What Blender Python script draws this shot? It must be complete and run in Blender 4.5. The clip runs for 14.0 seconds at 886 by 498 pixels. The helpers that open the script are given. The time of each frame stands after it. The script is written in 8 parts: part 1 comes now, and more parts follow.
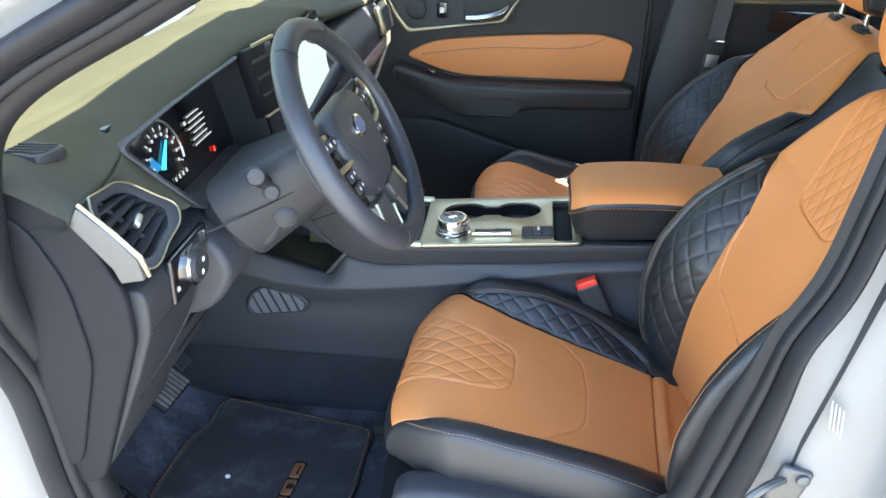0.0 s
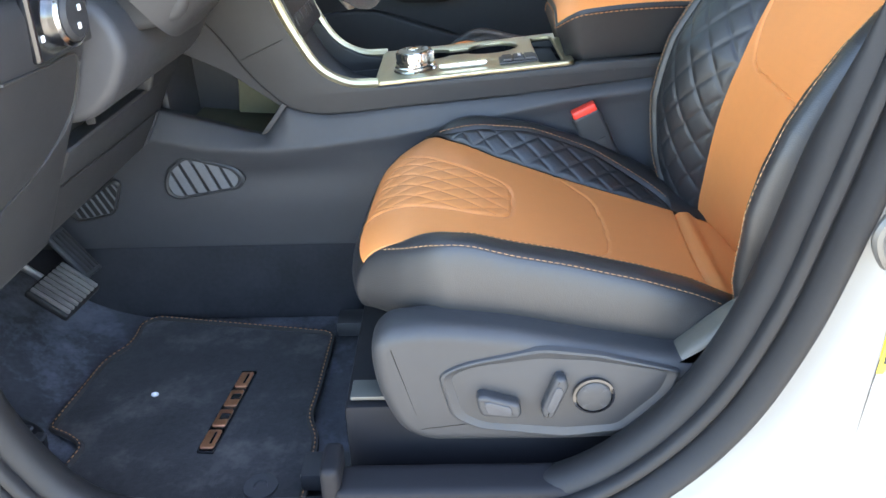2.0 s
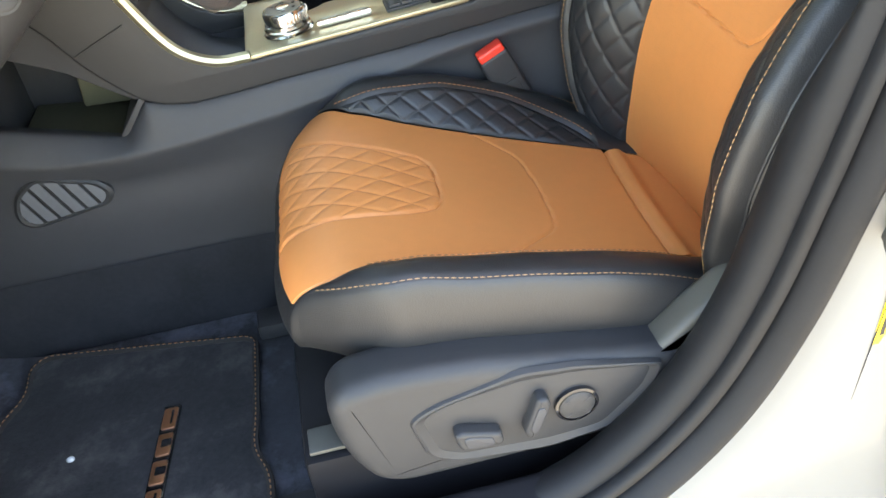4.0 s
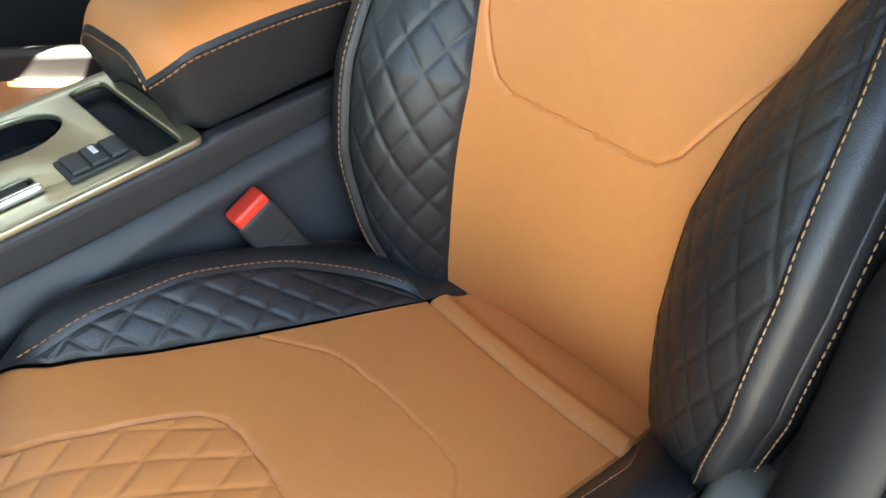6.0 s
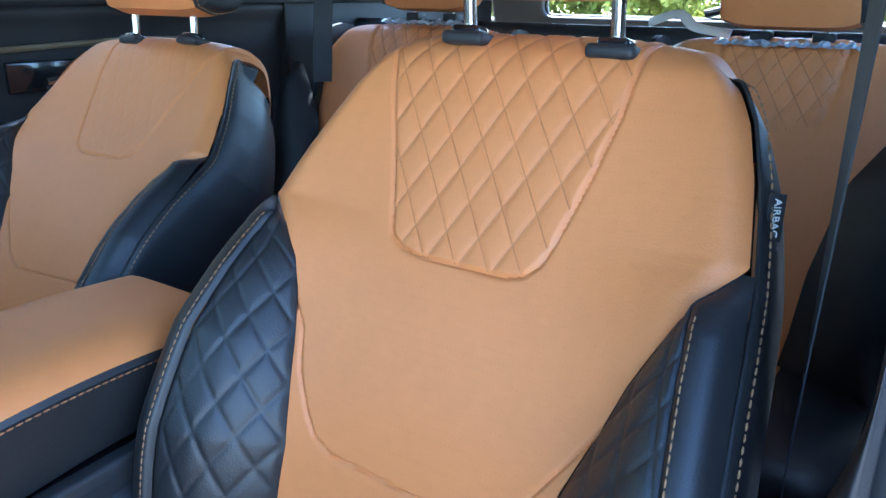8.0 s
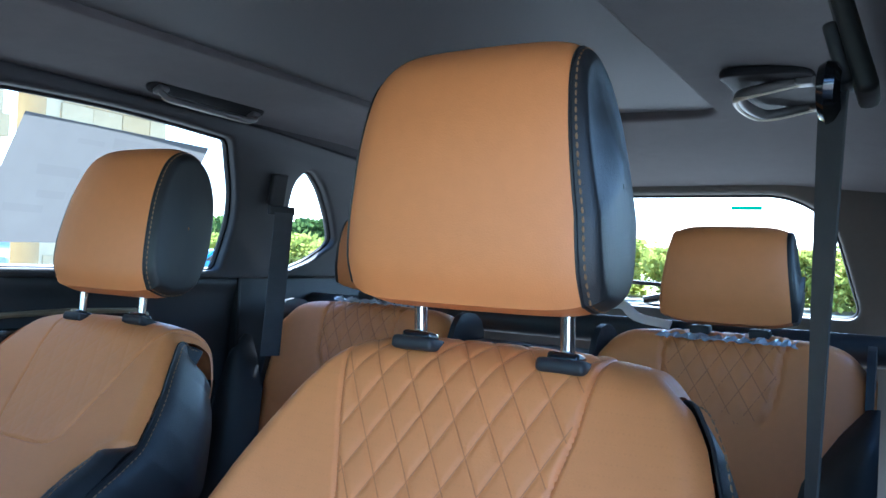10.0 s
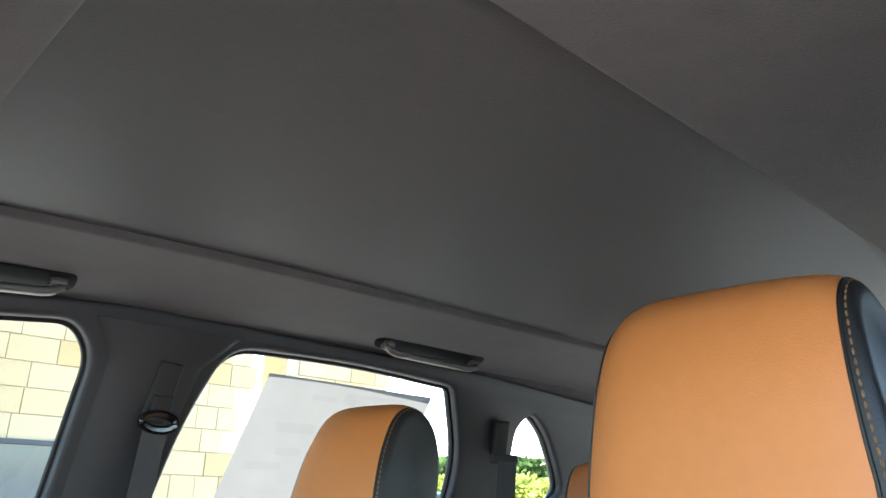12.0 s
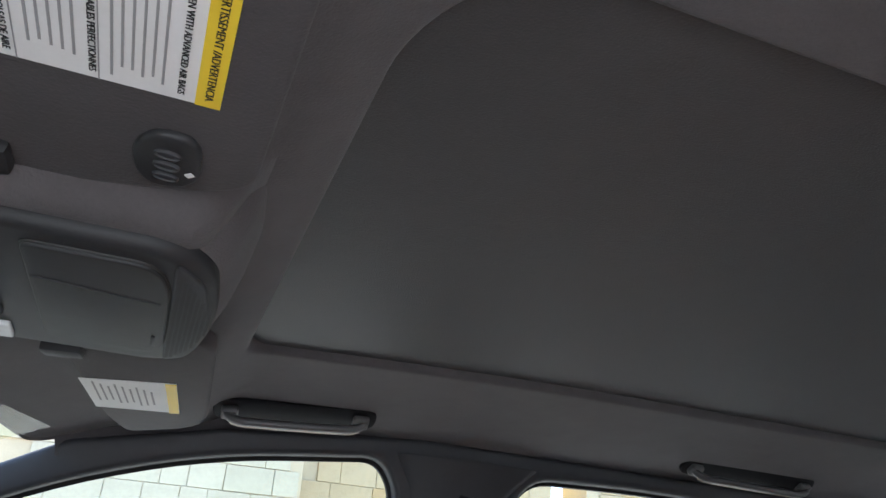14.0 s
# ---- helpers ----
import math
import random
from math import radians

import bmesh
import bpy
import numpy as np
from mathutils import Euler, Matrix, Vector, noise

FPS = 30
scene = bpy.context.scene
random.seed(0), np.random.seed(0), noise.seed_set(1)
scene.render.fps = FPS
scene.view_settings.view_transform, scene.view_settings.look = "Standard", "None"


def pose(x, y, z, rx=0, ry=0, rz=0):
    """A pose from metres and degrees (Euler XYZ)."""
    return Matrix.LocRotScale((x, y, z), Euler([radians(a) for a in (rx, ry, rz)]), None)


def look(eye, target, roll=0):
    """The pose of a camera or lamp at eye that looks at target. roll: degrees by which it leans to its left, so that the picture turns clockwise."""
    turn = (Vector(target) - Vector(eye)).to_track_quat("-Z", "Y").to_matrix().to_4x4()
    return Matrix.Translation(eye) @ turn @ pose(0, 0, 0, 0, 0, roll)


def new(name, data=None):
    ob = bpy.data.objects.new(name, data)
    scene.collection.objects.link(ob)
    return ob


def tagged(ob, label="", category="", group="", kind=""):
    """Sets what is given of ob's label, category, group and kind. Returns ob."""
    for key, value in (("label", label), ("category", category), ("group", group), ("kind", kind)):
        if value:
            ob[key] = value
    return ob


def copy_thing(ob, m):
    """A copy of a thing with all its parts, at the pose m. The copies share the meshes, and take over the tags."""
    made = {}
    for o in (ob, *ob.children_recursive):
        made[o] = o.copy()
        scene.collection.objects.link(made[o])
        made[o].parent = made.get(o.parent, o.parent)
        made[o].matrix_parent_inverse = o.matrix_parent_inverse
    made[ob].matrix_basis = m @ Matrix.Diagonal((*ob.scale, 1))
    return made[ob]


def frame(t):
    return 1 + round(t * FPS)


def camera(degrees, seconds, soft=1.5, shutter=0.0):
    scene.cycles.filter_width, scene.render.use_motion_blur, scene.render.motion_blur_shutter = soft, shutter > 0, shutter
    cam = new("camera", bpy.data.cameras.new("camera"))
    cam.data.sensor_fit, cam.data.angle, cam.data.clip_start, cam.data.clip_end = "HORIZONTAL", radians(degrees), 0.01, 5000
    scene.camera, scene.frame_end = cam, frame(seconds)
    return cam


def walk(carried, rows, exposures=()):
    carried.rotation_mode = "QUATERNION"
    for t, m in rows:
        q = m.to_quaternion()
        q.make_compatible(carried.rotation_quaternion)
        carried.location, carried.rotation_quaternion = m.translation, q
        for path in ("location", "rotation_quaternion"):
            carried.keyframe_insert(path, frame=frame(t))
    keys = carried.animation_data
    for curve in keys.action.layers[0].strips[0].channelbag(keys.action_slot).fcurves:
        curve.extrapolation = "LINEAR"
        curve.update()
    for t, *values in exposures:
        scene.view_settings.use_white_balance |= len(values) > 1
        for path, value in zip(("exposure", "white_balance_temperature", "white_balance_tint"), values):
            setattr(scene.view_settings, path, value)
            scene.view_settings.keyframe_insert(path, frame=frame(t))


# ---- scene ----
cam = camera(60.3, 14.0)
PATH = [
    (0, (0.137, -1.476, 1.633), (-0.049, 0.265, 0.666), 0.7),
    (0.5, (0.115, -1.471, 1.552), (0.002, 0.286, 0.603), -0.2),
    (1, (0.097, -1.42, 1.433), (0.02, 0.342, 0.489), -1.1),
    (1.5, (0.086, -1.38, 1.296), (0.031, 0.386, 0.359), -1.5),
    (2, (0.073, -1.363, 1.21), (0.033, 0.414, 0.294), -1.8),
    (2.2, (0.072, -1.36, 1.205), (0.034, 0.411, 0.277), -2.0),
    (4.3, (0.018, -1.076, 1.295), (0.338, 0.432, 0.021), -8.1),
    (4.5, (0.01, -1.005, 1.294), (0.411, 0.453, -0.015), -8.0),
    (5, (-0.001, -0.859, 1.256), (0.619, 0.503, -0.07), -6.7),
    (5.5, (0.008, -0.774, 1.236), (0.848, 0.503, -0.053), -4.6),
    (6, (0.017, -0.738, 1.248), (1.057, 0.472, 0.041), -2.5),
    (6.5, (0.026, -0.726, 1.269), (1.243, 0.429, 0.18), -0.8),
    (7, (0.039, -0.724, 1.281), (1.393, 0.404, 0.334), -0.1),
    (7.5, (0.048, -0.712, 1.299), (1.526, 0.374, 0.503), 0.5),
    (8, (0.065, -0.705, 1.33), (1.629, 0.364, 0.687), 0.4),
    (8.5, (0.074, -0.699, 1.351), (1.711, 0.362, 0.91), 1.2),
    (8.7, (0.081, -0.696, 1.358), (1.739, 0.363, 0.997), 1.4),
    (10.8, (0.09, -0.67, 1.372), (1.745, 0.42, 1.645), 2.9),
    (11, (0.085, -0.657, 1.374), (1.7, 0.472, 1.716), 2.7),
    (11.5, (0.09, -0.642, 1.374), (1.563, 0.616, 1.871), 2.0),
    (12, (0.111, -0.649, 1.392), (1.396, 0.757, 2.0), 1.9),
    (12.5, (0.139, -0.634, 1.389), (1.216, 0.889, 2.109), 1.8),
    (13, (0.148, -0.624, 1.383), (1.032, 0.978, 2.191), 2.2),
    (13.5, (0.143, -0.615, 1.382), (0.865, 1.037, 2.246), 2.9),
    (14, (0.137, -0.606, 1.382), (0.742, 1.074, 2.281), 3.5),
]
walk(cam, [(t, look(eye, target, roll)) for t, eye, target, roll in PATH], exposures=[(0, 3.72, 6500, 10), (0.5, 3.47, 6700, 10), (1, 3.77, 6900, 10), (2, 3.99, 6900, 10), (4.5, 3.83, 8200, 9), (5.6, 3.8, 8200, 8), (6.8, 3.9, 5500, 8), (7.8, 3.72, 5000, 8), (8.6, 3.2, 4800, 8), (11, 2.97, 4800, 7), (12.3, 3.45, 6100, 8), (13.1, 3.4, 6100, 8), (13.5, 3.35, 6000, 9), (14, 2.78, 5700, 11)])

# ---- world and light ----
world = bpy.data.worlds.new("sky")
scene.world = world
world.use_nodes = True
wn = world.node_tree.nodes
sky = wn.new("ShaderNodeTexSky")
sky.sky_type = "NISHITA"
sky.sun_disc = False
SUN_EL, SUN_AZ = 55.0, -70.0      # height, and turn from +y towards -x, in degrees
sky.sun_elevation = radians(SUN_EL)
sky.sun_rotation = radians(-SUN_AZ)
wn["Background"].inputs[1].default_value = 0.15
world.node_tree.links.new(sky.outputs[0], wn["Background"].inputs[0])
sun = new("sun", bpy.data.lights.new("sun", "SUN"))
sun.data.energy, sun.data.angle, sun.data.color = 5.0, radians(0.5), (1.0, 0.95, 0.86)
sd = Vector((-math.sin(radians(SUN_AZ)) * math.cos(radians(SUN_EL)), math.cos(radians(SUN_AZ)) * math.cos(radians(SUN_EL)), math.sin(radians(SUN_EL))))
sun.matrix_world = look(sd * 30, (0, 0, 0))


# ---- materials ----
def base_mat(name):
    m = bpy.data.materials.new(name)
    m.use_nodes = True
    nt = m.node_tree
    return m, nt, nt.nodes["Principled BSDF"]


def noise_tex(nt, scale, detail=4.0, rough=0.55):
    tc = nt.nodes.new("ShaderNodeTexCoord")
    n = nt.nodes.new("ShaderNodeTexNoise")
    n.inputs["Scale"].default_value, n.inputs["Detail"].default_value, n.inputs["Roughness"].default_value = scale, detail, rough
    nt.links.new(tc.outputs["Object"], n.inputs["Vector"])
    return n


def surface(name, col, rough=0.5, metal=0.0, vary=0.12, scale=6.0, grain=0.0, grain_scale=900.0, cells=False, dirt=None, coat=0.0, sheen=0.0, spec=0.5, perforated=False):
    """A worn surface: colour varied at a large and a small scale, roughness varied, a fine grain in relief."""
    m, nt, b = base_mat(name)
    L = nt.links.new
    big, small = noise_tex(nt, scale, 5), noise_tex(nt, scale * 14, 3)
    mix = nt.nodes.new("ShaderNodeMix")
    mix.data_type = "RGBA"
    lo = tuple(c * (1 - vary) for c in col) + (1,)
    hi = tuple(min(1, c * (1 + vary)) for c in col) + (1,)
    mix.inputs["A"].default_value, mix.inputs["B"].default_value = lo, hi
    add = nt.nodes.new("ShaderNodeMath")
    add.operation = "MULTIPLY_ADD"
    add.inputs[1].default_value = 0.35
    L(small.outputs["Fac"], add.inputs[0])
    sc = nt.nodes.new("ShaderNodeMath")
    sc.operation = "MULTIPLY"
    sc.inputs[1].default_value = 0.65
    L(big.outputs["Fac"], sc.inputs[0])
    L(sc.outputs[0], add.inputs[2])
    ramp = nt.nodes.new("ShaderNodeMapRange")
    ramp.inputs["From Min"].default_value, ramp.inputs["From Max"].default_value = 0.3, 0.7
    L(add.outputs[0], ramp.inputs["Value"])
    L(ramp.outputs[0], mix.inputs["Factor"])
    colour = mix.outputs["Result"]
    if dirt:
        dn = noise_tex(nt, dirt[2], 8, 0.7)
        dr = nt.nodes.new("ShaderNodeMapRange")
        dr.inputs["From Min"].default_value, dr.inputs["From Max"].default_value, dr.inputs["To Max"].default_value = dirt[3], dirt[3] + 0.16, dirt[1]
        L(dn.outputs["Fac"], dr.inputs["Value"])
        dm = nt.nodes.new("ShaderNodeMix")
        dm.data_type = "RGBA"
        dm.inputs["B"].default_value = tuple(dirt[0]) + (1,)
        L(colour, dm.inputs["A"])
        L(dr.outputs[0], dm.inputs["Factor"])
        colour = dm.outputs["Result"]
    rr = nt.nodes.new("ShaderNodeMapRange")
    rr.inputs["To Min"].default_value, rr.inputs["To Max"].default_value = max(0.02, rough - 0.08), min(1, rough + 0.08)
    L(add.outputs[0], rr.inputs["Value"])
    L(rr.outputs[0], b.inputs["Roughness"])
    b.inputs["Metallic"].default_value = metal
    b.inputs["Specular IOR Level"].default_value = spec
    if coat:
        b.inputs["Coat Weight"].default_value, b.inputs["Coat Roughness"].default_value = coat, 0.05
    if sheen:
        b.inputs["Sheen Weight"].default_value, b.inputs["Sheen Roughness"].default_value = sheen, 0.5
    if grain:
        if cells:
            tc = nt.nodes.new("ShaderNodeTexCoord")
            g = nt.nodes.new("ShaderNodeTexVoronoi")
            g.inputs["Scale"].default_value = grain_scale
            L(tc.outputs["Object"], g.inputs["Vector"])
            h = g.outputs["Distance"]
        else:
            h = noise_tex(nt, grain_scale, 2).outputs["Fac"]
        bump = nt.nodes.new("ShaderNodeBump")
        bump.inputs["Strength"].default_value, bump.inputs["Distance"].default_value = grain, 0.0006
        L(h, bump.inputs["Height"])
        last = bump
        soft = nt.nodes.new("ShaderNodeBump")
        soft.inputs["Strength"].default_value, soft.inputs["Distance"].default_value = 0.12, 0.004
        L(noise_tex(nt, 28, 3).outputs["Fac"], soft.inputs["Height"])
        L(last.outputs[0], soft.inputs["Normal"])
        L(soft.outputs[0], b.inputs["Normal"])
    if perforated:
        tc = nt.nodes.new("ShaderNodeTexCoord")
        v = nt.nodes.new("ShaderNodeTexVoronoi")
        v.inputs["Scale"].default_value, v.inputs["Randomness"].default_value = 230, 0.0
        L(tc.outputs["Object"], v.inputs["Vector"])
        pr = nt.nodes.new("ShaderNodeMapRange")
        pr.inputs["From Min"].default_value, pr.inputs["From Max"].default_value, pr.inputs["To Min"].default_value, pr.inputs["To Max"].default_value = 0.14, 0.3, 0.95, 1.0
        L(v.outputs["Distance"], pr.inputs["Value"])
        pm = nt.nodes.new("ShaderNodeMix")
        pm.data_type, pm.blend_type = "RGBA", "MULTIPLY"
        pm.inputs["Factor"].default_value = 1.0
        L(colour, pm.inputs["A"])
        L(pr.outputs[0], pm.inputs["B"])
        colour = pm.outputs["Result"]
    L(colour, b.inputs["Base Color"])
    return m


def glow(name, col, strength):
    m, nt, b = base_mat(name)
    b.inputs["Base Color"].default_value = (0.01, 0.01, 0.01, 1)
    b.inputs["Emission Color"].default_value = tuple(col) + (1,)
    b.inputs["Emission Strength"].default_value = strength
    return m


def glass_mat(name, tint=(0.9, 0.95, 0.92)):
    m, nt, b = base_mat(name)
    out = nt.nodes["Material Output"]
    tr, gl, mx, lw = nt.nodes.new("ShaderNodeBsdfTransparent"), nt.nodes.new("ShaderNodeBsdfGlossy"), nt.nodes.new("ShaderNodeMixShader"), nt.nodes.new("ShaderNodeLayerWeight")
    tr.inputs[0].default_value = tuple(tint) + (1,)
    gl.inputs["Roughness"].default_value = 0.02
    pw, sc = nt.nodes.new("ShaderNodeMath"), nt.nodes.new("ShaderNodeMath")
    pw.operation, sc.operation = "POWER", "MULTIPLY_ADD"
    pw.inputs[1].default_value, sc.inputs[1].default_value, sc.inputs[2].default_value = 5.0, 0.85, 0.04
    nt.links.new(lw.outputs["Facing"], pw.inputs[0])
    nt.links.new(pw.outputs[0], sc.inputs[0])
    nt.links.new(sc.outputs[0], mx.inputs[0])
    nt.links.new(tr.outputs[0], mx.inputs[1])
    nt.links.new(gl.outputs[0], mx.inputs[2])
    nt.links.new(mx.outputs[0], out.inputs[0])
    return m


TAN = surface("tan_leather", (0.63, 0.230, 0.068), 0.5, vary=0.06, scale=5, grain=0.25, grain_scale=700, cells=True)
TANP = surface("tan_perforated_leather", (0.63, 0.230, 0.068), 0.5, vary=0.06, scale=5, grain=0.2, grain_scale=700, cells=True, perforated=True)
BLACK = surface("black_leather", (0.017, 0.017, 0.0178), 0.44, vary=0.15, scale=7, grain=0.28, grain_scale=620, cells=True)
PLAST = surface("black_grained_plastic", (0.025, 0.0255, 0.0275), 0.5, spec=0.35, vary=0.12, scale=5, grain=0.3, grain_scale=1400)
PLASTG = surface("charcoal_plastic", (0.034, 0.035, 0.039), 0.52, spec=0.4, vary=0.12, scale=5, grain=0.3, grain_scale=1200)
PADM = surface("soft_dash_skin", (0.045, 0.043, 0.031), 0.8, spec=0.1, vary=0.1, scale=4, grain=0.35, grain_scale=800, cells=True)
# olive lightened to paint the light inside the console pocket
POCKETLIT = surface("lightened_pocket_olive", (0.085, 0.082, 0.048), 0.7, vary=0.15, scale=9, grain=0.3)
DARKP = surface("deep_black_plastic", (0.010, 0.010, 0.012), 0.55, spec=0.15, vary=0.15, scale=5, grain=0.3, grain_scale=1200)
GLOSS = surface("gloss_black", (0.01, 0.01, 0.012), 0.12, vary=0.1, scale=5, coat=0.5)
SATIN = surface("satin_metal_trim", (0.42, 0.375, 0.25), 0.36, metal=0.85, vary=0.08, scale=9)
GREYSAT = surface("grey_satin_metal", (0.105, 0.104, 0.098), 0.5, metal=0.6, vary=0.08, scale=9)
CHROME = surface("chrome", (0.72, 0.71, 0.69), 0.2, metal=1.0, vary=0.05, scale=9)
STEEL = surface("worn_steel", (0.5, 0.48, 0.46), 0.35, metal=0.9, vary=0.15, scale=30)
STITCH = surface("tan_thread", (0.27, 0.155, 0.075), 0.8, vary=0.15, scale=60)
SEAMT = surface("sunk_tan_thread", (0.46, 0.165, 0.050), 0.6, vary=0.1, scale=60)
STITCHD = surface("brown_thread", (0.3, 0.14, 0.06), 0.8, vary=0.15, scale=60)
CARPETD = surface("dark_carpet", (0.022, 0.023, 0.027), 0.95, spec=0.2, vary=0.35, scale=9, grain=0.9, grain_scale=650, sheen=0.06)
CARPET = surface("black_carpet", (0.034, 0.036, 0.043), 0.95, spec=0.2, vary=0.45, scale=8, grain=0.9, grain_scale=650, dirt=((0.13, 0.14, 0.175), 0.60, 7.0, 0.48), sheen=0.15)
MATM = surface("mat_pile", (0.026, 0.026, 0.028), 0.95, spec=0.2, vary=0.45, scale=9, grain=0.9, grain_scale=420, dirt=((0.12, 0.11, 0.10), 0.4, 9.0, 0.52), sheen=0.12)
LINER = surface("dark_headliner_cloth", (0.078, 0.071, 0.073), 0.9, vary=0.16, scale=22, grain=1.0, grain_scale=480, sheen=0.08)
SHADE = surface("sunshade_cloth", (0.048, 0.046, 0.047), 0.6, vary=0.16, scale=18, grain=1.0, grain_scale=560, sheen=0.05)
VISORM = surface("dark_visor_cloth", (0.054, 0.049, 0.051), 0.85, vary=0.14, scale=22, grain=1.0, grain_scale=480, sheen=0.05)
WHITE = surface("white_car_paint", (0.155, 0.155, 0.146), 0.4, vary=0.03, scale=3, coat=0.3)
RUBBER = surface("black_rubber", (0.012, 0.012, 0.013), 0.55, spec=0.25, vary=0.2, scale=20, grain=0.2)
RED = surface("red_plastic", (0.75, 0.045, 0.025), 0.4, vary=0.06, scale=30)
COPPER = surface("copper_badge", (0.55, 0.25, 0.13), 0.3, metal=0.8, vary=0.15, scale=60)
BELT = surface("seat_belt_webbing", (0.06, 0.062, 0.068), 0.7, vary=0.15, scale=50, grain=0.5, grain_scale=900)
GREYBELT = surface("grey_trim_plastic", (0.12, 0.115, 0.1), 0.6, vary=0.1, scale=6, grain=0.2)
PAPER = surface("label_paper", (0.75, 0.75, 0.74), 0.6, vary=0.04, scale=20)
YELLOW = surface("yellow_label", (0.82, 0.6, 0.03), 0.5, vary=0.05, scale=20)
# near-black colour that paints the shade inside vents and slots
GAPSHADE = surface("painted_gap_shade", (0.005, 0.005, 0.006), 0.8, vary=0.1, scale=20)
INK = surface("printed_ink", (0.02, 0.02, 0.02), 0.6, vary=0.1, scale=20)
GREYINK = surface("grey_print", (0.3, 0.3, 0.3), 0.6, vary=0.1, scale=20)
FILM = surface("clear_plastic_wrap", (0.36, 0.36, 0.37), 0.2, vary=0.2, scale=40, coat=0.5)
GLASS = glass_mat("window_glass")


def tint_film(name, tint):
    m, nt, b = base_mat(name)
    tr = nt.nodes.new("ShaderNodeBsdfTransparent")
    tr.inputs[0].default_value = tuple(tint) + (1,)
    nt.links.new(tr.outputs[0], nt.nodes["Material Output"].inputs[0])
    return m


def thin_sheet(name, lo, hi, tint=(1, 1, 1)):
    """Paper or film through which daylight shines."""
    m, nt, b = base_mat(name)
    tl, df, mx = nt.nodes.new("ShaderNodeBsdfTranslucent"), nt.nodes.new("ShaderNodeBsdfDiffuse"), nt.nodes.new("ShaderNodeMixShader")
    r = nt.nodes.new("ShaderNodeMapRange")
    r.inputs["To Min"].default_value, r.inputs["To Max"].default_value = lo, hi
    nt.links.new(noise_tex(nt, 9, 3).outputs["Fac"], r.inputs["Value"])
    c = nt.nodes.new("ShaderNodeMix")
    c.data_type, c.blend_type = "RGBA", "MULTIPLY"
    c.inputs["Factor"].default_value = 1.0
    c.inputs["B"].default_value = tuple(tint) + (1,)
    nt.links.new(r.outputs[0], c.inputs["A"])
    for n in (tl, df):
        nt.links.new(c.outputs["Result"], n.inputs[0])
    mx.inputs[0].default_value = 0.45
    nt.links.new(tl.outputs[0], mx.inputs[1])
    nt.links.new(df.outputs[0], mx.inputs[2])
    nt.links.new(mx.outputs[0], nt.nodes["Material Output"].inputs[0])
    return m

# ---- shared builders ----
YC = 0.012                                  # the car's centre line


def thing(name, label, category, group="", kind="", at=(0, 0, 0)):
    e = new(name)
    e.location = at
    return tagged(e, label, category, group, kind)


def part(name, geo, material, parent=None, label="", smooth=True, kind=""):
    """Links a bmesh or a mesh as one mesh object under a thing or a part. Its geometry is given in world metres."""
    if isinstance(geo, bmesh.types.BMesh):
        me = bpy.data.meshes.new(name)
        geo.to_mesh(me)
        geo.free()
    else:
        me = geo
    if material and not me.materials:
        me.materials.append(material)
    if smooth:
        me.polygons.foreach_set("use_smooth", [True] * len(me.polygons))
        me.set_sharp_from_angle(angle=radians(38))
    ob = new(name, me)
    if parent:
        ob.parent = parent
        o, p = Vector((0, 0, 0)), parent
        while p:
            o += Vector(p.location)
            p = p.parent
        ob.location = -o
    return tagged(ob, label, kind=kind)


def setting(name, geo, material, label, category, smooth=True):
    ob = part(name, geo, material, None, label, smooth)
    return tagged(ob, label, category, kind="structure")


def grid_mesh(name, P, loop_u=False, loop_v=False, flip=False):
    """A sheet from an array of places, rows by columns."""
    P = np.asarray(P, float)
    nu, nv = P.shape[:2]
    idx = np.arange(nu * nv).reshape(nu, nv)
    if loop_u:
        idx = np.vstack([idx, idx[:1]])
    if loop_v:
        idx = np.hstack([idx, idx[:, :1]])
    a, b, c, d = idx[:-1, :-1].ravel(), idx[1:, :-1].ravel(), idx[1:, 1:].ravel(), idx[:-1, 1:].ravel()
    faces = np.stack([a, b, c, d] if not flip else [a, d, c, b], 1)
    me = bpy.data.meshes.new(name)
    me.from_pydata(P.reshape(-1, 3).tolist(), [], faces.tolist())
    return me


def normals(P):
    du = np.gradient(P, axis=0)
    dv = np.gradient(P, axis=1)
    n = np.cross(du, dv)
    return n / (np.linalg.norm(n, axis=2, keepdims=True) + 1e-9)


def catmull(pts, n):
    """n places along a smooth curve through pts."""
    p = np.asarray(pts, float)
    seg = np.linalg.norm(np.diff(p, axis=0), axis=1) ** 0.5
    k = np.concatenate([[0], np.cumsum(seg)])
    p0, p1 = 2 * p[0] - p[1], 2 * p[-1] - p[-2]
    q = np.vstack([p0, p, p1])
    kk = np.concatenate([[k[0] - seg[0]], k, [k[-1] + seg[-1]]])
    out = []
    for t in np.linspace(k[0], k[-1], n):
        i = min(max(int(np.searchsorted(k, t, "right")) - 1, 0), len(p) - 2)
        t0, t1, t2, t3 = kk[i:i + 4]
        a0, a1, a2, a3 = q[i:i + 4]
        A1 = (t1 - t) / (t1 - t0) * a0 + (t - t0) / (t1 - t0) * a1
        A2 = (t2 - t) / (t2 - t1) * a1 + (t - t1) / (t2 - t1) * a2
        A3 = (t3 - t) / (t3 - t2) * a2 + (t - t2) / (t3 - t2) * a3
        B1 = (t2 - t) / (t2 - t0) * A1 + (t - t0) / (t2 - t0) * A2
        B2 = (t3 - t) / (t3 - t1) * A2 + (t - t1) / (t3 - t1) * A3
        out.append((t2 - t) / (t2 - t1) * B1 + (t - t1) / (t2 - t1) * B2)
    return np.array(out)


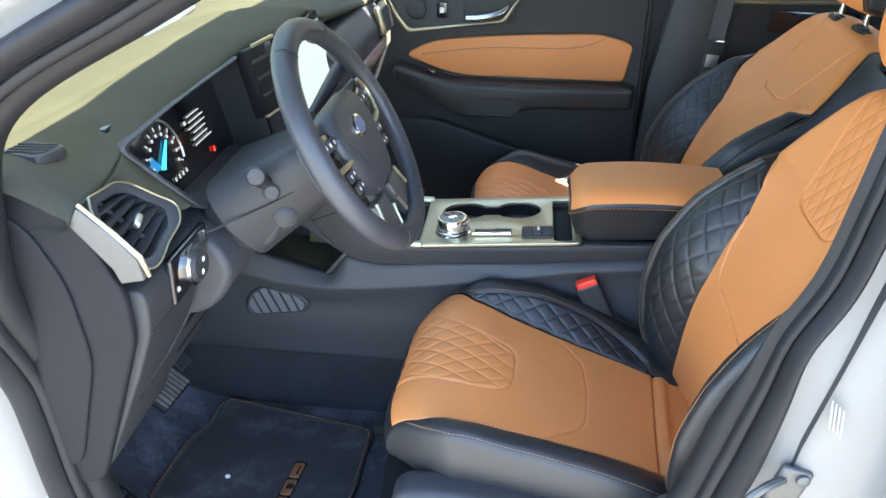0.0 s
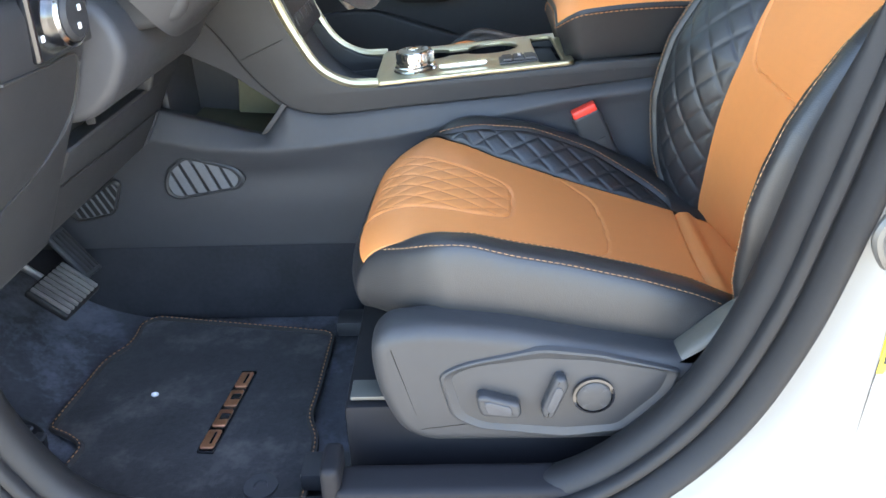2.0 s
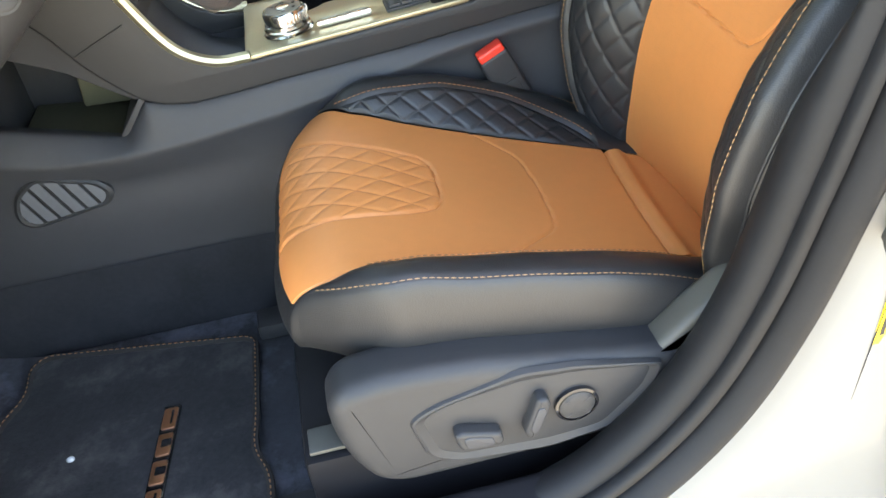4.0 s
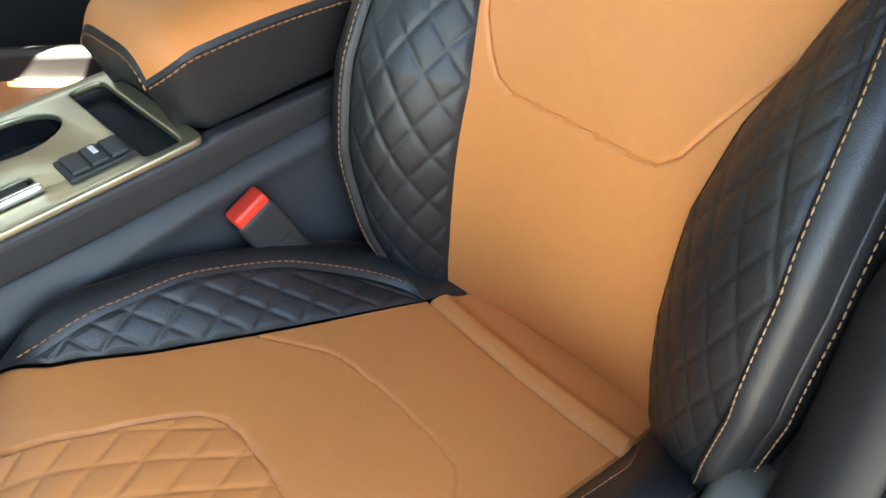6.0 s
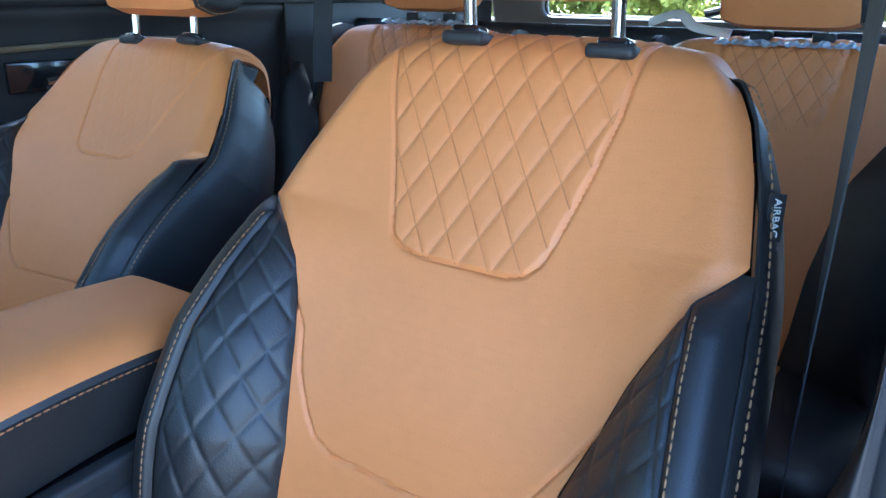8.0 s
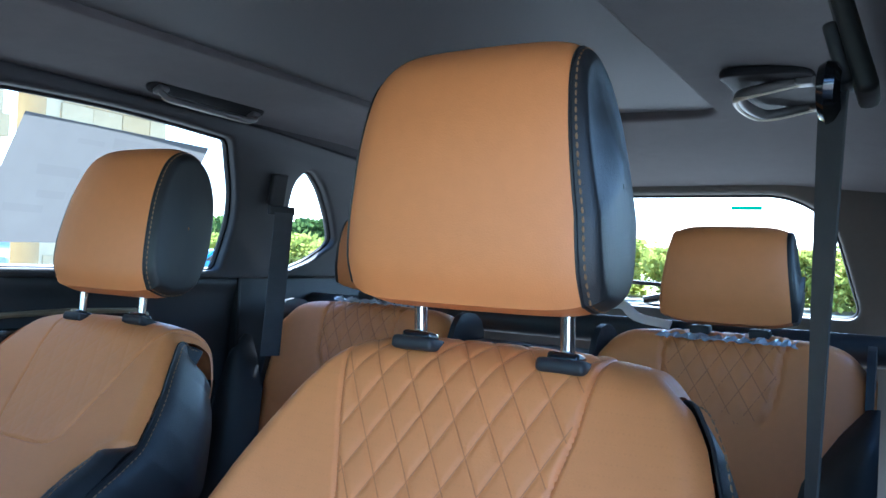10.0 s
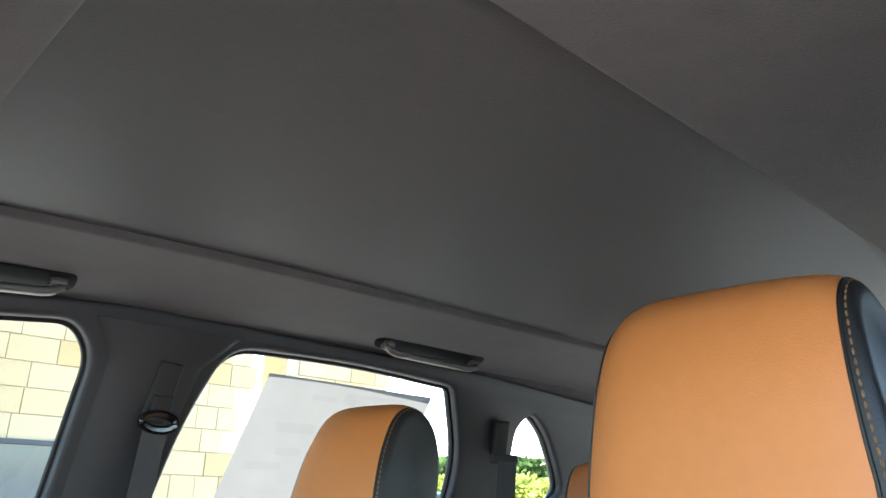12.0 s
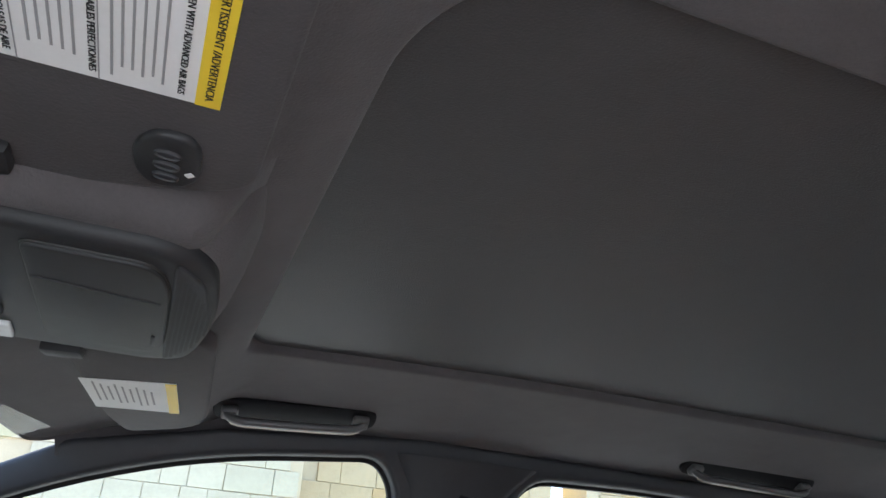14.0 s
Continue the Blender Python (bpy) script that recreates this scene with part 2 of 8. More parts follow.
def rbox(c, s, bevel=0.004, rot=(0, 0, 0), seg=2):
    bm = bmesh.new()
    bmesh.ops.create_cube(bm, size=1, matrix=Matrix.Diagonal((*s, 1)))
    if bevel:
        bmesh.ops.bevel(bm, geom=bm.edges[:], offset=min(bevel, min(s) * 0.45), segments=seg, affect="EDGES", profile=0.6)
    bmesh.ops.transform(bm, matrix=pose(*c, *rot), verts=bm.verts)
    return bm


def join(*bms):
    out = bmesh.new()
    for b in bms:
        me = bpy.data.meshes.new("tmp")
        b.to_mesh(me)
        b.free()
        out.from_mesh(me)
        bpy.data.meshes.remove(me)
    return out


def prism(pts, d0, d1, axis="y", bevel=0.0, seg=2):
    """A flat outline drawn out along an axis, its rims rounded. Outline in (x, z) for y, (y, z) for x, (x, y) for z."""
    bm = bmesh.new()
    p = np.array([tuple(q) for q in pts], float)
    keep = np.linalg.norm(p - np.roll(p, 1, 0), axis=1) > 1e-5
    p = p[keep]
    area = 0.5 * np.sum(p[:, 0] * np.roll(p[:, 1], -1) - np.roll(p[:, 0], -1) * p[:, 1])
    t = np.roll(p, -1, 0) - np.roll(p, 1, 0)
    t /= np.linalg.norm(t, axis=1, keepdims=True) + 1e-12
    n = np.stack([t[:, 1], -t[:, 0]], 1) * (1 if area > 0 else -1)
    def put(q, d):
        return {"y": (q[0], d, q[1]), "x": (d, q[0], q[1]), "z": (q[0], q[1], d)}[axis]
    sg = 1 if d1 > d0 else -1
    b = min(bevel, abs(d1 - d0) * 0.48)
    levels = [(d0, 0.0), (d1, 0.0)]
    if b:
        arc = [(1 - math.cos(a), 1 - math.sin(a)) for a in np.linspace(0, math.pi / 2, seg + 2)]
        levels = [(d0 + sg * b * h, b * c) for c, h in arc[::-1]] + [(d1 - sg * b * h, b * c) for c, h in arc]
    rows = [[bm.verts.new(put(p[k] - n[k] * c, d)) for k in range(len(p))] for d, c in levels]
    bm.faces.new(rows[0])
    bm.faces.new(rows[-1][::-1])
    for u, v in zip(rows, rows[1:]):
        for k in range(len(p)):
            l = (k + 1) % len(p)
            bm.faces.new((u[k], v[k], v[l], u[l]))
    bmesh.ops.recalc_face_normals(bm, faces=bm.faces[:])
    return bm


def rounded(pts, r, n=5):
    """An outline with its corners rounded."""
    out, m = [], len(pts)
    for i in range(m):
        p0, p, p1 = (Vector(pts[(i + k) % m]) for k in (-1, 0, 1))
        d0, d1 = (p0 - p), (p1 - p)
        rr = min(r[i] if isinstance(r, (list, tuple)) else r, d0.length * 0.48, d1.length * 0.48)
        a, b = p + d0.normalized() * rr, p + d1.normalized() * rr
        for k in range(n + 1):
            t = k / n
            out.append(tuple(a * (1 - t) ** 2 + p * 2 * t * (1 - t) + b * t ** 2))
    return out


def tube(pts, r, n=8, closed=False, flat=1.0):
    """A round cord along places; r may be one radius or one for each place."""
    p = [Vector(q) for q in pts]
    rad = [r] * len(p) if isinstance(r, (int, float)) else list(r)
    rows, up = [], None
    m = len(p)
    for i in range(m):
        if closed:
            d = (p[(i + 1) % m] - p[i - 1]).normalized()
        else:
            d = (p[min(i + 1, m - 1)] - p[max(i - 1, 0)]).normalized()
        if up is None:
            up = d.orthogonal().normalized()
        up = (up - d * up.dot(d)).normalized()
        side = d.cross(up)
        rows.append([p[i] + (up * math.cos(2 * math.pi * k / n) + side * math.sin(2 * math.pi * k / n) * flat) * rad[i] for k in range(n)])
    bm = bmesh.new()
    V = [[bm.verts.new(q) for q in row] for row in rows]
    for i in range(m if closed else m - 1):
        for k in range(n):
            bm.faces.new((V[i][k], V[(i + 1) % m][k], V[(i + 1) % m][(k + 1) % n], V[i][(k + 1) % n]))
    if not closed:
        bm.faces.new(V[0])
        bm.faces.new(V[-1][::-1])
    bmesh.ops.recalc_face_normals(bm, faces=bm.faces[:])
    return bm


def stitches(pts, length=0.005, gap=0.0025, r=0.0009):
    """A row of short threads along a smooth line."""
    p = catmull(pts, 400) if len(pts) < 60 else np.asarray(pts)
    k = np.concatenate([[0], np.cumsum(np.linalg.norm(np.diff(p, axis=0), axis=1))])
    V, F = [], []
    s = 0.0
    while s + length < k[-1]:
        a = np.array([np.interp(s, k, p[:, i]) for i in range(3)])
        b = np.array([np.interp(s + length, k, p[:, i]) for i in range(3)])
        d = (b - a) / (np.linalg.norm(b - a) + 1e-9)
        u = np.cross(d, (0.3, 0.2, 0.93))
        u /= np.linalg.norm(u) + 1e-9
        w = np.cross(d, u)
        n0 = len(V)
        for c, rr in ((a, r * 0.5), ((a + b) / 2, r), (b, r * 0.5)):
            for q in (u, w, -u, -w):
                V.append(tuple(c + q * rr))
        for ring in (0, 4):
            for i in range(4):
                j = (i + 1) % 4
                F.append((n0 + ring + i, n0 + ring + j, n0 + ring + 4 + j, n0 + ring + 4 + i))
        s += length + gap
    me = bpy.data.meshes.new("stitching")
    me.from_pydata(V, [], F)
    return me


def put_in(bm, m):
    bmesh.ops.transform(bm, matrix=m, verts=bm.verts)
    return bm


def lathe(profile, m=None, n=32):
    """A turned body from (radius, height) places, about its own z axis, moved by m."""
    bm = bmesh.new()
    rows = [[bm.verts.new((r * math.cos(2 * math.pi * k / n), r * math.sin(2 * math.pi * k / n), h)) for k in range(n)] for r, h in profile]
    for a, b in zip(rows, rows[1:]):
        for k in range(n):
            bm.faces.new((a[k], a[(k + 1) % n], b[(k + 1) % n], b[k]))
    bm.faces.new(rows[0][::-1])
    bm.faces.new(rows[-1])
    bmesh.ops.recalc_face_normals(bm, faces=bm.faces[:])
    if m:
        bmesh.ops.transform(bm, matrix=m, verts=bm.verts)
    return bm


def facing(c, n, up=(0, 0, 1)):
    """A pose at c whose z axis is n and whose y axis is near up."""
    z = Vector(n).normalized()
    x = Vector(up).cross(z).normalized()
    y = z.cross(x)
    return Matrix.Translation(c) @ Matrix((x, y, z)).transposed().to_4x4()


def lettering(text, size, m, material, parent, depth=0.0004, name="lettering", align="CENTER"):
    cu = bpy.data.curves.new("text", "FONT")
    cu.body, cu.size, cu.extrude, cu.align_x, cu.align_y = text, size, depth, align, "CENTER"
    tmp = bpy.data.objects.new("text", cu)
    scene.collection.objects.link(tmp)
    me = bpy.data.meshes.new_from_object(tmp.evaluated_get(bpy.context.evaluated_depsgraph_get()))
    bpy.data.objects.remove(tmp)
    me.transform(m)
    me.materials.clear()
    return part(name, me, material, parent, smooth=False)


def smooth01(x):
    x = np.clip(x, 0, 1)
    return x * x * (3 - 2 * x)


def quilt(u, v, cell_u, cell_v, depth, line=0.0035):
    """A diamond quilt: two sets of slanting sewn lines between soft pillows."""
    gap = 1 / math.hypot(1 / cell_u, 1 / cell_v)
    p, q = u / cell_u + v / cell_v, u / cell_u - v / cell_v
    a = (0.5 - np.abs((p % 1.0) - 0.5)) * gap
    b = (0.5 - np.abs((q % 1.0) - 0.5)) * gap
    near = np.minimum(a, b)
    return depth * (0.62 * (1 - np.exp(-(near / line) ** 1.6)) + 0.38 * np.sqrt(np.clip(a * b, 0, None)) / (0.5 * gap))


def seam_groove(U, V, line, width, depth):
    """A sewn groove along a line in a panel's own two measures."""
    best = np.full(U.shape, 9.0)
    for (u0, v0), (u1, v1) in zip(line, line[1:]):
        du, dv = u1 - u0, v1 - v0
        t = np.clip(((U - u0) * du + (V - v0) * dv) / (du * du + dv * dv + 1e-12), 0, 1)
        best = np.minimum(best, np.hypot(U - u0 - t * du, V - v0 - t * dv))
    return -depth * np.exp(-(best / width) ** 2)


def quilt_thread(G, A, arc, ul, ur, v0, v1, cell_u, cell_v, shift, skew, r, parent):
    """Thread lying in the crossing seams of a quilt on the grid G, whose rows lie at arc and whose columns lie at A."""
    n = int(0.4 / cell_u) + 12
    for sg in (-1, 1):
        for k in range(-n, n):
            run = []
            for i in range(len(arc)):
                v = arc[i] - v0
                u = (k - sg * v / cell_v) * cell_u - shift - skew * v
                c = int(np.argmin(np.abs(A[i] - u)))
                if 0.002 < v < v1 - v0 and ul[i, c] + 0.003 < u < ur[i, c] - 0.003:
                    c = min(max(int(np.searchsorted(A[i], u)), 1), A.shape[1] - 1)
                    f = (u - A[i, c - 1]) / (A[i, c] - A[i, c - 1])
                    run.append(G[i, c - 1] * (1 - f) + G[i, c] * f)
            if len(run) > 5:
                part("quilt_seam", tube(np.array(run[::2]), r, 4), SEAMT, parent)


# ---- front seats ----
def ip(x, xs, ys):
    return np.interp(x, xs, ys)


CUSH = catmull([(-0.030, 0.600), (-0.062, 0.660), (-0.067, 0.725), (-0.050, 0.770), (0.0, 0.793), (0.07, 0.787), (0.15, 0.762), (0.28, 0.722), (0.40, 0.690), (0.50, 0.660)], 360)
BACK = catmull([(0.520, 0.625), (0.492, 0.665), (0.480, 0.72), (0.480, 0.79), (0.492, 0.88), (0.520, 0.965), (0.560, 1.045), (0.603, 1.118), (0.642, 1.185), (0.672, 1.240), (0.693, 1.272), (0.722, 1.288), (0.765, 1.285), (0.795, 1.262), (0.800, 1.20), (0.755, 1.00), (0.690, 0.72), (0.670, 0.62)], 640)
BTOP = int(np.argmax(BACK[:, 1]))


def place_seat(yc, side, dx, lean):
    """Turns seat places (a outwards, x, z) into the world."""
    ca, sa = math.cos(radians(lean)), math.sin(radians(lean))
    def go(a, x, z, back=False):
        a, x, z = np.broadcast_arrays(a, x, z)
        if back and lean:
            rx, rz = x - 0.50, z - 0.66
            x, z = 0.50 + rx * ca + rz * sa, 0.66 - rx * sa + rz * ca
        return np.stack([x + dx, yc - side * a, z], -1)
    return go


NOSE_A = np.linspace(-0.28, 0.28, 141)
NOSE_X = np.interp(NOSE_A, [-0.28, -0.234, -0.187, -0.127, -0.075, 0.016, 0.07, 0.113, 0.149, 0.19, 0.24, 0.28], [0.085, 0.052, 0.027, 0.013, 0.009, 0.005, 0.001, 0.004, 0.012, 0.030, 0.055, 0.075])
NOSE_X = np.convolve(np.pad(NOSE_X, 8, "edge"), np.hanning(17) / np.hanning(17).sum(), "valid")


def cushion_place(A, i, DZ):
    """Seat places on the cushion: rows i of its long section, offsets A across and DZ up. Its nose is swept back at the corners."""
    x, z = CUSH[i, 0], CUSH[i, 1]
    front = 1 - smooth01((x + 0.05) / 0.2)
    return x + np.interp(A, NOSE_A, NOSE_X) * front, z + DZ - 0.004 * (np.abs(A) / 0.23) ** 3 * front


def front_seat(label, yc, side, dx, lean, near):
    seat = thing("front_seat", label, "seat", "front seats", at=(0.2 + dx, yc, 0.43))
    go = place_seat(yc, side, dx, lean)
    fl = side < 0
    n = len(CUSH)
    I = np.arange(n)
    X = CUSH[:, 0]
    soft = np.hanning(17) / np.hanning(17).sum()
    ease = lambda v: np.convolve(np.pad(v, 8, "edge"), soft, "valid")
    i_s = int(np.argmax(CUSH[:, 1] > 0.752))                    # the tan cover ends here on the nose
    arc = np.concatenate([[0], np.cumsum(np.linalg.norm(np.diff(CUSH, axis=0), axis=1))])
    arc = arc - np.interp(0.14, X[i_s:], arc[i_s:])
    vx = lambda x: float(np.interp(x, X[i_s:], arc[i_s:]))
    ZS = 0.006
    # for each side: the seam of the tan cover, the stitched outer edge and its rise, the inner sewn line and its rise
    SEAM = {1: ease(ip(X, [-0.062, -0.05, -0.02, 0.02, 0.06, 0.10, 0.20, 0.30, 0.40, 0.47], [0.150, 0.158, 0.168, 0.168, 0.162, 0.157, 0.153, 0.150, 0.148, 0.140])),
            -1: ease(ip(X, [-0.062, -0.045, -0.02, 0.01, 0.045, 0.17, 0.31, 0.44, 0.50], [0.222, 0.232, 0.230, 0.216, 0.200, 0.178, 0.156, 0.132, 0.120]))}
    TAPER = {1: smooth01((X + 0.054) / 0.090) ** 0.75, -1: smooth01((X + 0.048) / 0.075)}
    EDGE = {k: SEAM[k] + ({1: 0.222, -1: 0.250}[k] - SEAM[k]) * TAPER[k] for k in (1, -1)}
    RISE = {1: ZS + (ease(ip(X, [-0.03, 0.0, 0.045, 0.11, 0.205, 0.291, 0.351, 0.40, 0.45], [0.014, 0.020, 0.025, 0.030, 0.040, 0.044, 0.040, 0.031, 0.020])) - ZS) * TAPER[1],
            -1: ZS + (ease(ip(X, [-0.03, 0.005, 0.05, 0.115, 0.20, 0.30, 0.40, 0.45], [0.008, 0.010, 0.026, 0.044, 0.058, 0.055, 0.032, 0.016])) - ZS) * TAPER[-1]}
    ARCH = {1: smooth01((X - 0.015) / 0.06) * (1 - smooth01((X - 0.36) / 0.07)), -1: np.clip(np.sin(np.pi * np.clip((X - 0.012) / 0.405, 0, 1)), 0, 1) ** 0.5}
    SEWN = {1: SEAM[1] + 0.020 * ARCH[1], -1: SEAM[-1] + (0.213 - SEAM[-1]) * ARCH[-1]}
    SRISE = {1: ZS + (RISE[1] - ZS) * 0.80 * ARCH[1], -1: ZS + (RISE[-1] * 0.97 - ZS) * ARCH[-1]}

    # seating surface with its quilted front panel and sewn grooves
    rows = I[i_s:]
    S = np.linspace(-1, 1, 221)
    A = np.where(S[None] > 0, SEAM[1][rows, None], SEAM[-1][rows, None]) * S[None]
    x, z = cushion_place(A, rows[:, None], ZS * S[None] ** 2)
    P = go(A, x, z)
    N = normals(P)
    N *= np.sign(N[200, 110, 2])
    U, V = A, np.repeat(arc[rows, None], len(S), 1)
    left = [(-0.165, -0.075), (-0.150, -0.035), (-0.128, 0.0), (-0.108, 0.056), (-0.094, 0.122), (-0.088, 0.138), (-0.075, 0.150), (-0.055, 0.154)]
    right = [(0.0, 0.151), (0.022, 0.147), (0.036, 0.139), (0.045, 0.124), (0.056, 0.095), (0.060, 0.04), (0.056, -0.02), (0.052, -0.05), (0.054, -0.075)]
    lv, rv = [(u, vx(q)) for u, q in left], [(u, vx(q)) for u, q in right]
    ul = np.interp(V, [q for _, q in lv], [u for u, _ in lv])
    ur = np.interp(V, [q for _, q in rv[::-1]], [u for u, _ in rv[::-1]])
    inside = smooth01(np.minimum(U - ul, ur - U) / 0.006) * smooth01((vx(0.152) - V) / 0.006)
    rise = inside * (quilt(U + 0.030 + 0.12 * V, V, 0.038, 0.066, 0.0023, 0.0026) - 0.0010)
    rise = rise + seam_groove(U, V, lv + rv, 0.0020, 0.0032)
    vee = [(-0.20, 0.205), (-0.172, 0.225), (-0.140, 0.254), (-0.115, 0.276), (-0.095, 0.284), (-0.028, 0.289), (0.042, 0.284), (0.068, 0.278), (0.082, 0.268), (0.092, 0.256), (0.122, 0.221), (0.16, 0.176)]
    rise = rise + seam_groove(U, V, [(u, vx(q)) for u, q in vee], 0.0016, 0.0026)
    bead = [(-0.17, vx(0.428)), (0.17, vx(0.402))]
    rise = rise + seam_groove(U, V, bead, 0.003, 0.006) + 0.006 * np.exp(-((V - ip(U, [-0.17, 0.17], [bead[0][1] + 0.017, bead[1][1] + 0.017])) / 0.011) ** 2)
    rise = rise - 0.004 * np.clip((np.abs(S)[None] - 0.975) / 0.025, 0, 1)
    cushion = part("seat_cushion", grid_mesh("seat_cushion", P + N * rise[..., None], flip=fl), TAN, seat, "tan leather seat cushion with a quilted front panel")

    path = []
    for sgn in (1, -1):
        seam, edge, up, sewn, sup, tp = (k[sgn] for k in (SEAM, EDGE, RISE, SEWN, SRISE, TAPER))
        # face of the bolster between the seam and the inner sewn line
        rows = I[(ARCH[sgn] > 0.02) & (I > i_s)]
        s = np.linspace(0, 1, 40)
        A = seam[rows, None] + (sewn - seam)[rows, None] * s[None]
        D = ZS + (sup - ZS)[rows, None] * s[None] ** (1.25 if sgn > 0 else 0.85)
        x, z = cushion_place(sgn * A, rows[:, None], D)
        P = go(sgn * A, x, z)
        N = normals(P)
        N *= np.sign(N[len(rows) // 2, 20, 2])
        wid = np.hypot(sewn - seam, sup - ZS)[rows, None]
        if sgn < 0:
            r = quilt(wid * s[None], arc[rows, None] + 0 * A, 0.038, 0.048, 0.0024, 0.0024) * np.minimum(np.minimum(s, 1 - s)[None] * wid / 0.006, 1) - 0.001
            part("quilted_bolster", grid_mesh("quilted_bolster", P + N * r[..., None], flip=not fl), BLACK, cushion, "black diamond-quilted leather panel")
        else:
            part("bolster_face", grid_mesh("bolster_face", P, flip=fl), BLACK, cushion, "black leather face of the bolster")
        # border over the ridge, to the stitched edge
        i_b = int(np.argmax((tp > 0.01) & (I > i_s)))
        w = edge - sewn
        cols = [(sewn, sup), (sewn + 0.10 * w, sup + 0.35 * (up - sup) + 0.003 * tp), (sewn + 0.45 * w, sup + 0.8 * (up - sup) + 0.008 * tp), (sewn + 0.82 * w, up + 0.005 * tp), (edge, up)]
        sp = [catmull(np.array([(c[0][k], c[1][k]) for c in cols]) + np.arange(5)[:, None] * np.array([1e-5, 0]), 17) for k in range(i_b, n)]
        A, D = np.stack([q[:, 0] for q in sp]), np.stack([q[:, 1] for q in sp])
        x, z = cushion_place(sgn * A, I[i_b:, None], D)
        part("bolster_border", grid_mesh("bolster_border", go(sgn * A, x, z), flip=fl != (sgn < 0)), BLACK, cushion, "black leather edge of the bolster")
        for a, d, rr, mt in ((sewn + 0.08 * w, sup + 0.30 * (up - sup) + 0.0035 * tp, I[(ARCH[sgn] > 0.06) & (I > i_s)], STITCHD), (edge - 0.002, up + 0.0006, I[i_b + 10:-20], STITCH)):
            x, z = cushion_place(sgn * a[rr], rr, d[rr] + 0.0008)
            if near or sgn < 0:
                part("stitching", stitches(go(sgn * a[rr], x, z), 0.0055, 0.0020, 0.0009), mt, cushion, "row of tan thread")
        x, z = cushion_place(sgn * edge[i_b:], I[i_b:], up[i_b:])
        outer = np.stack([sgn * edge[i_b:], x, z], 1)
        x, z = cushion_place(sgn * seam[i_s:i_b], I[i_s:i_b], ZS + 0 * seam[i_s:i_b])
        corner = np.stack([sgn * seam[i_s:i_b], x, z], 1)
        path.append((outer, corner))
    # black skirt: both sides and the front, below the stitched edge
    S = np.linspace(1, -1, 80)
    fa = np.where(S > 0, SEAM[1][i_s], SEAM[-1][i_s]) * S
    fx, fz = cushion_place(fa, i_s, ZS * S ** 2)
    top = np.vstack([path[0][0][::-1], path[0][1][::-1], np.stack([fa, fx, fz], 1), path[1][1], path[1][0]])
    k = np.concatenate([[0], np.cumsum(np.linalg.norm(np.diff(top, axis=0), axis=1) + 1e-7)])
    ks = np.linspace(0, k[-1], 420)
    top = np.stack([np.interp(ks, k, top[:, j]) for j in range(3)], 1)
    wide = np.hanning(41) / np.hanning(41).sum()
    plan = np.stack([np.convolve(np.pad(top[:, j], 20, "edge"), wide, "valid") for j in range(2)], 1)
    t = np.gradient(plan, axis=0)
    t[:14], t[-14:] = t[14], t[-15]
    t /= np.linalg.norm(t, axis=1, keepdims=True)
    nrm = np.stack([-t[:, 1], t[:, 0]], 1)
    nrm *= np.sign(nrm[210] @ np.array([0.0, -1.0]))
    zb = ip(top[:, 1], [-0.06, 0.04, 0.25, 0.45], [0.690, 0.690, 0.662, 0.635])
    rows = [np.stack([top[:, 0] + nrm[:, 0] * o, top[:, 1] + nrm[:, 1] * o, top[:, 2] + (zb - top[:, 2]) * f], 1) for o, f in ((0, 0), (0.0025, 0.03), (0.007, 0.14), (0.011, 0.36), (0.012, 0.60), (0.006, 0.85), (-0.008, 0.97), (-0.03, 1.0))]
    rows = np.stack([catmull(np.array(rows)[:, j], 20) for j in range(420)], 1)
    part("cushion_skirt", grid_mesh("cushion_skirt", go(rows[..., 0], rows[..., 1], rows[..., 2]), flip=not fl), BLACK, cushion, "black leather sides and front below the tan cover")

    # ---- backrest ----
    m = len(BACK)
    J = np.arange(m)
    tx = np.gradient(BACK[:, 0])
    tz = np.gradient(BACK[:, 1])
    tl = np.hypot(tx, tz)
    nx, nz = -tz / tl, tx / tl                 # points forward on the front face
    Z = BACK[:, 1]
    front = J <= BTOP
    zs = [0.62, 0.68, 0.74, 0.82, 0.90, 1.00, 1.08, 1.12, 1.16, 1.20, 1.24, 1.272, 1.288]
    rear = ip(Z, [0.62, 1.0, 1.20, 1.288], [0.18, 0.215, 0.190, 0.168])
    Efs = {1: np.where(front, ip(Z, zs, [0.185, 0.215, 0.238, 0.254, 0.258, 0.254, 0.243, 0.236, 0.227, 0.217, 0.203, 0.184, 0.168]), rear),
           -1: np.where(front, ip(Z, zs, [0.185, 0.215, 0.238, 0.254, 0.260, 0.262, 0.257, 0.250, 0.237, 0.221, 0.202, 0.182, 0.168]), rear)}
    zb = [0.62, 0.68, 0.76, 0.84, 0.92, 1.00, 1.05, 1.09, 1.13, 1.18, 1.29]
    hbs, B1s, blends, lifts = {}, {}, {}, {}
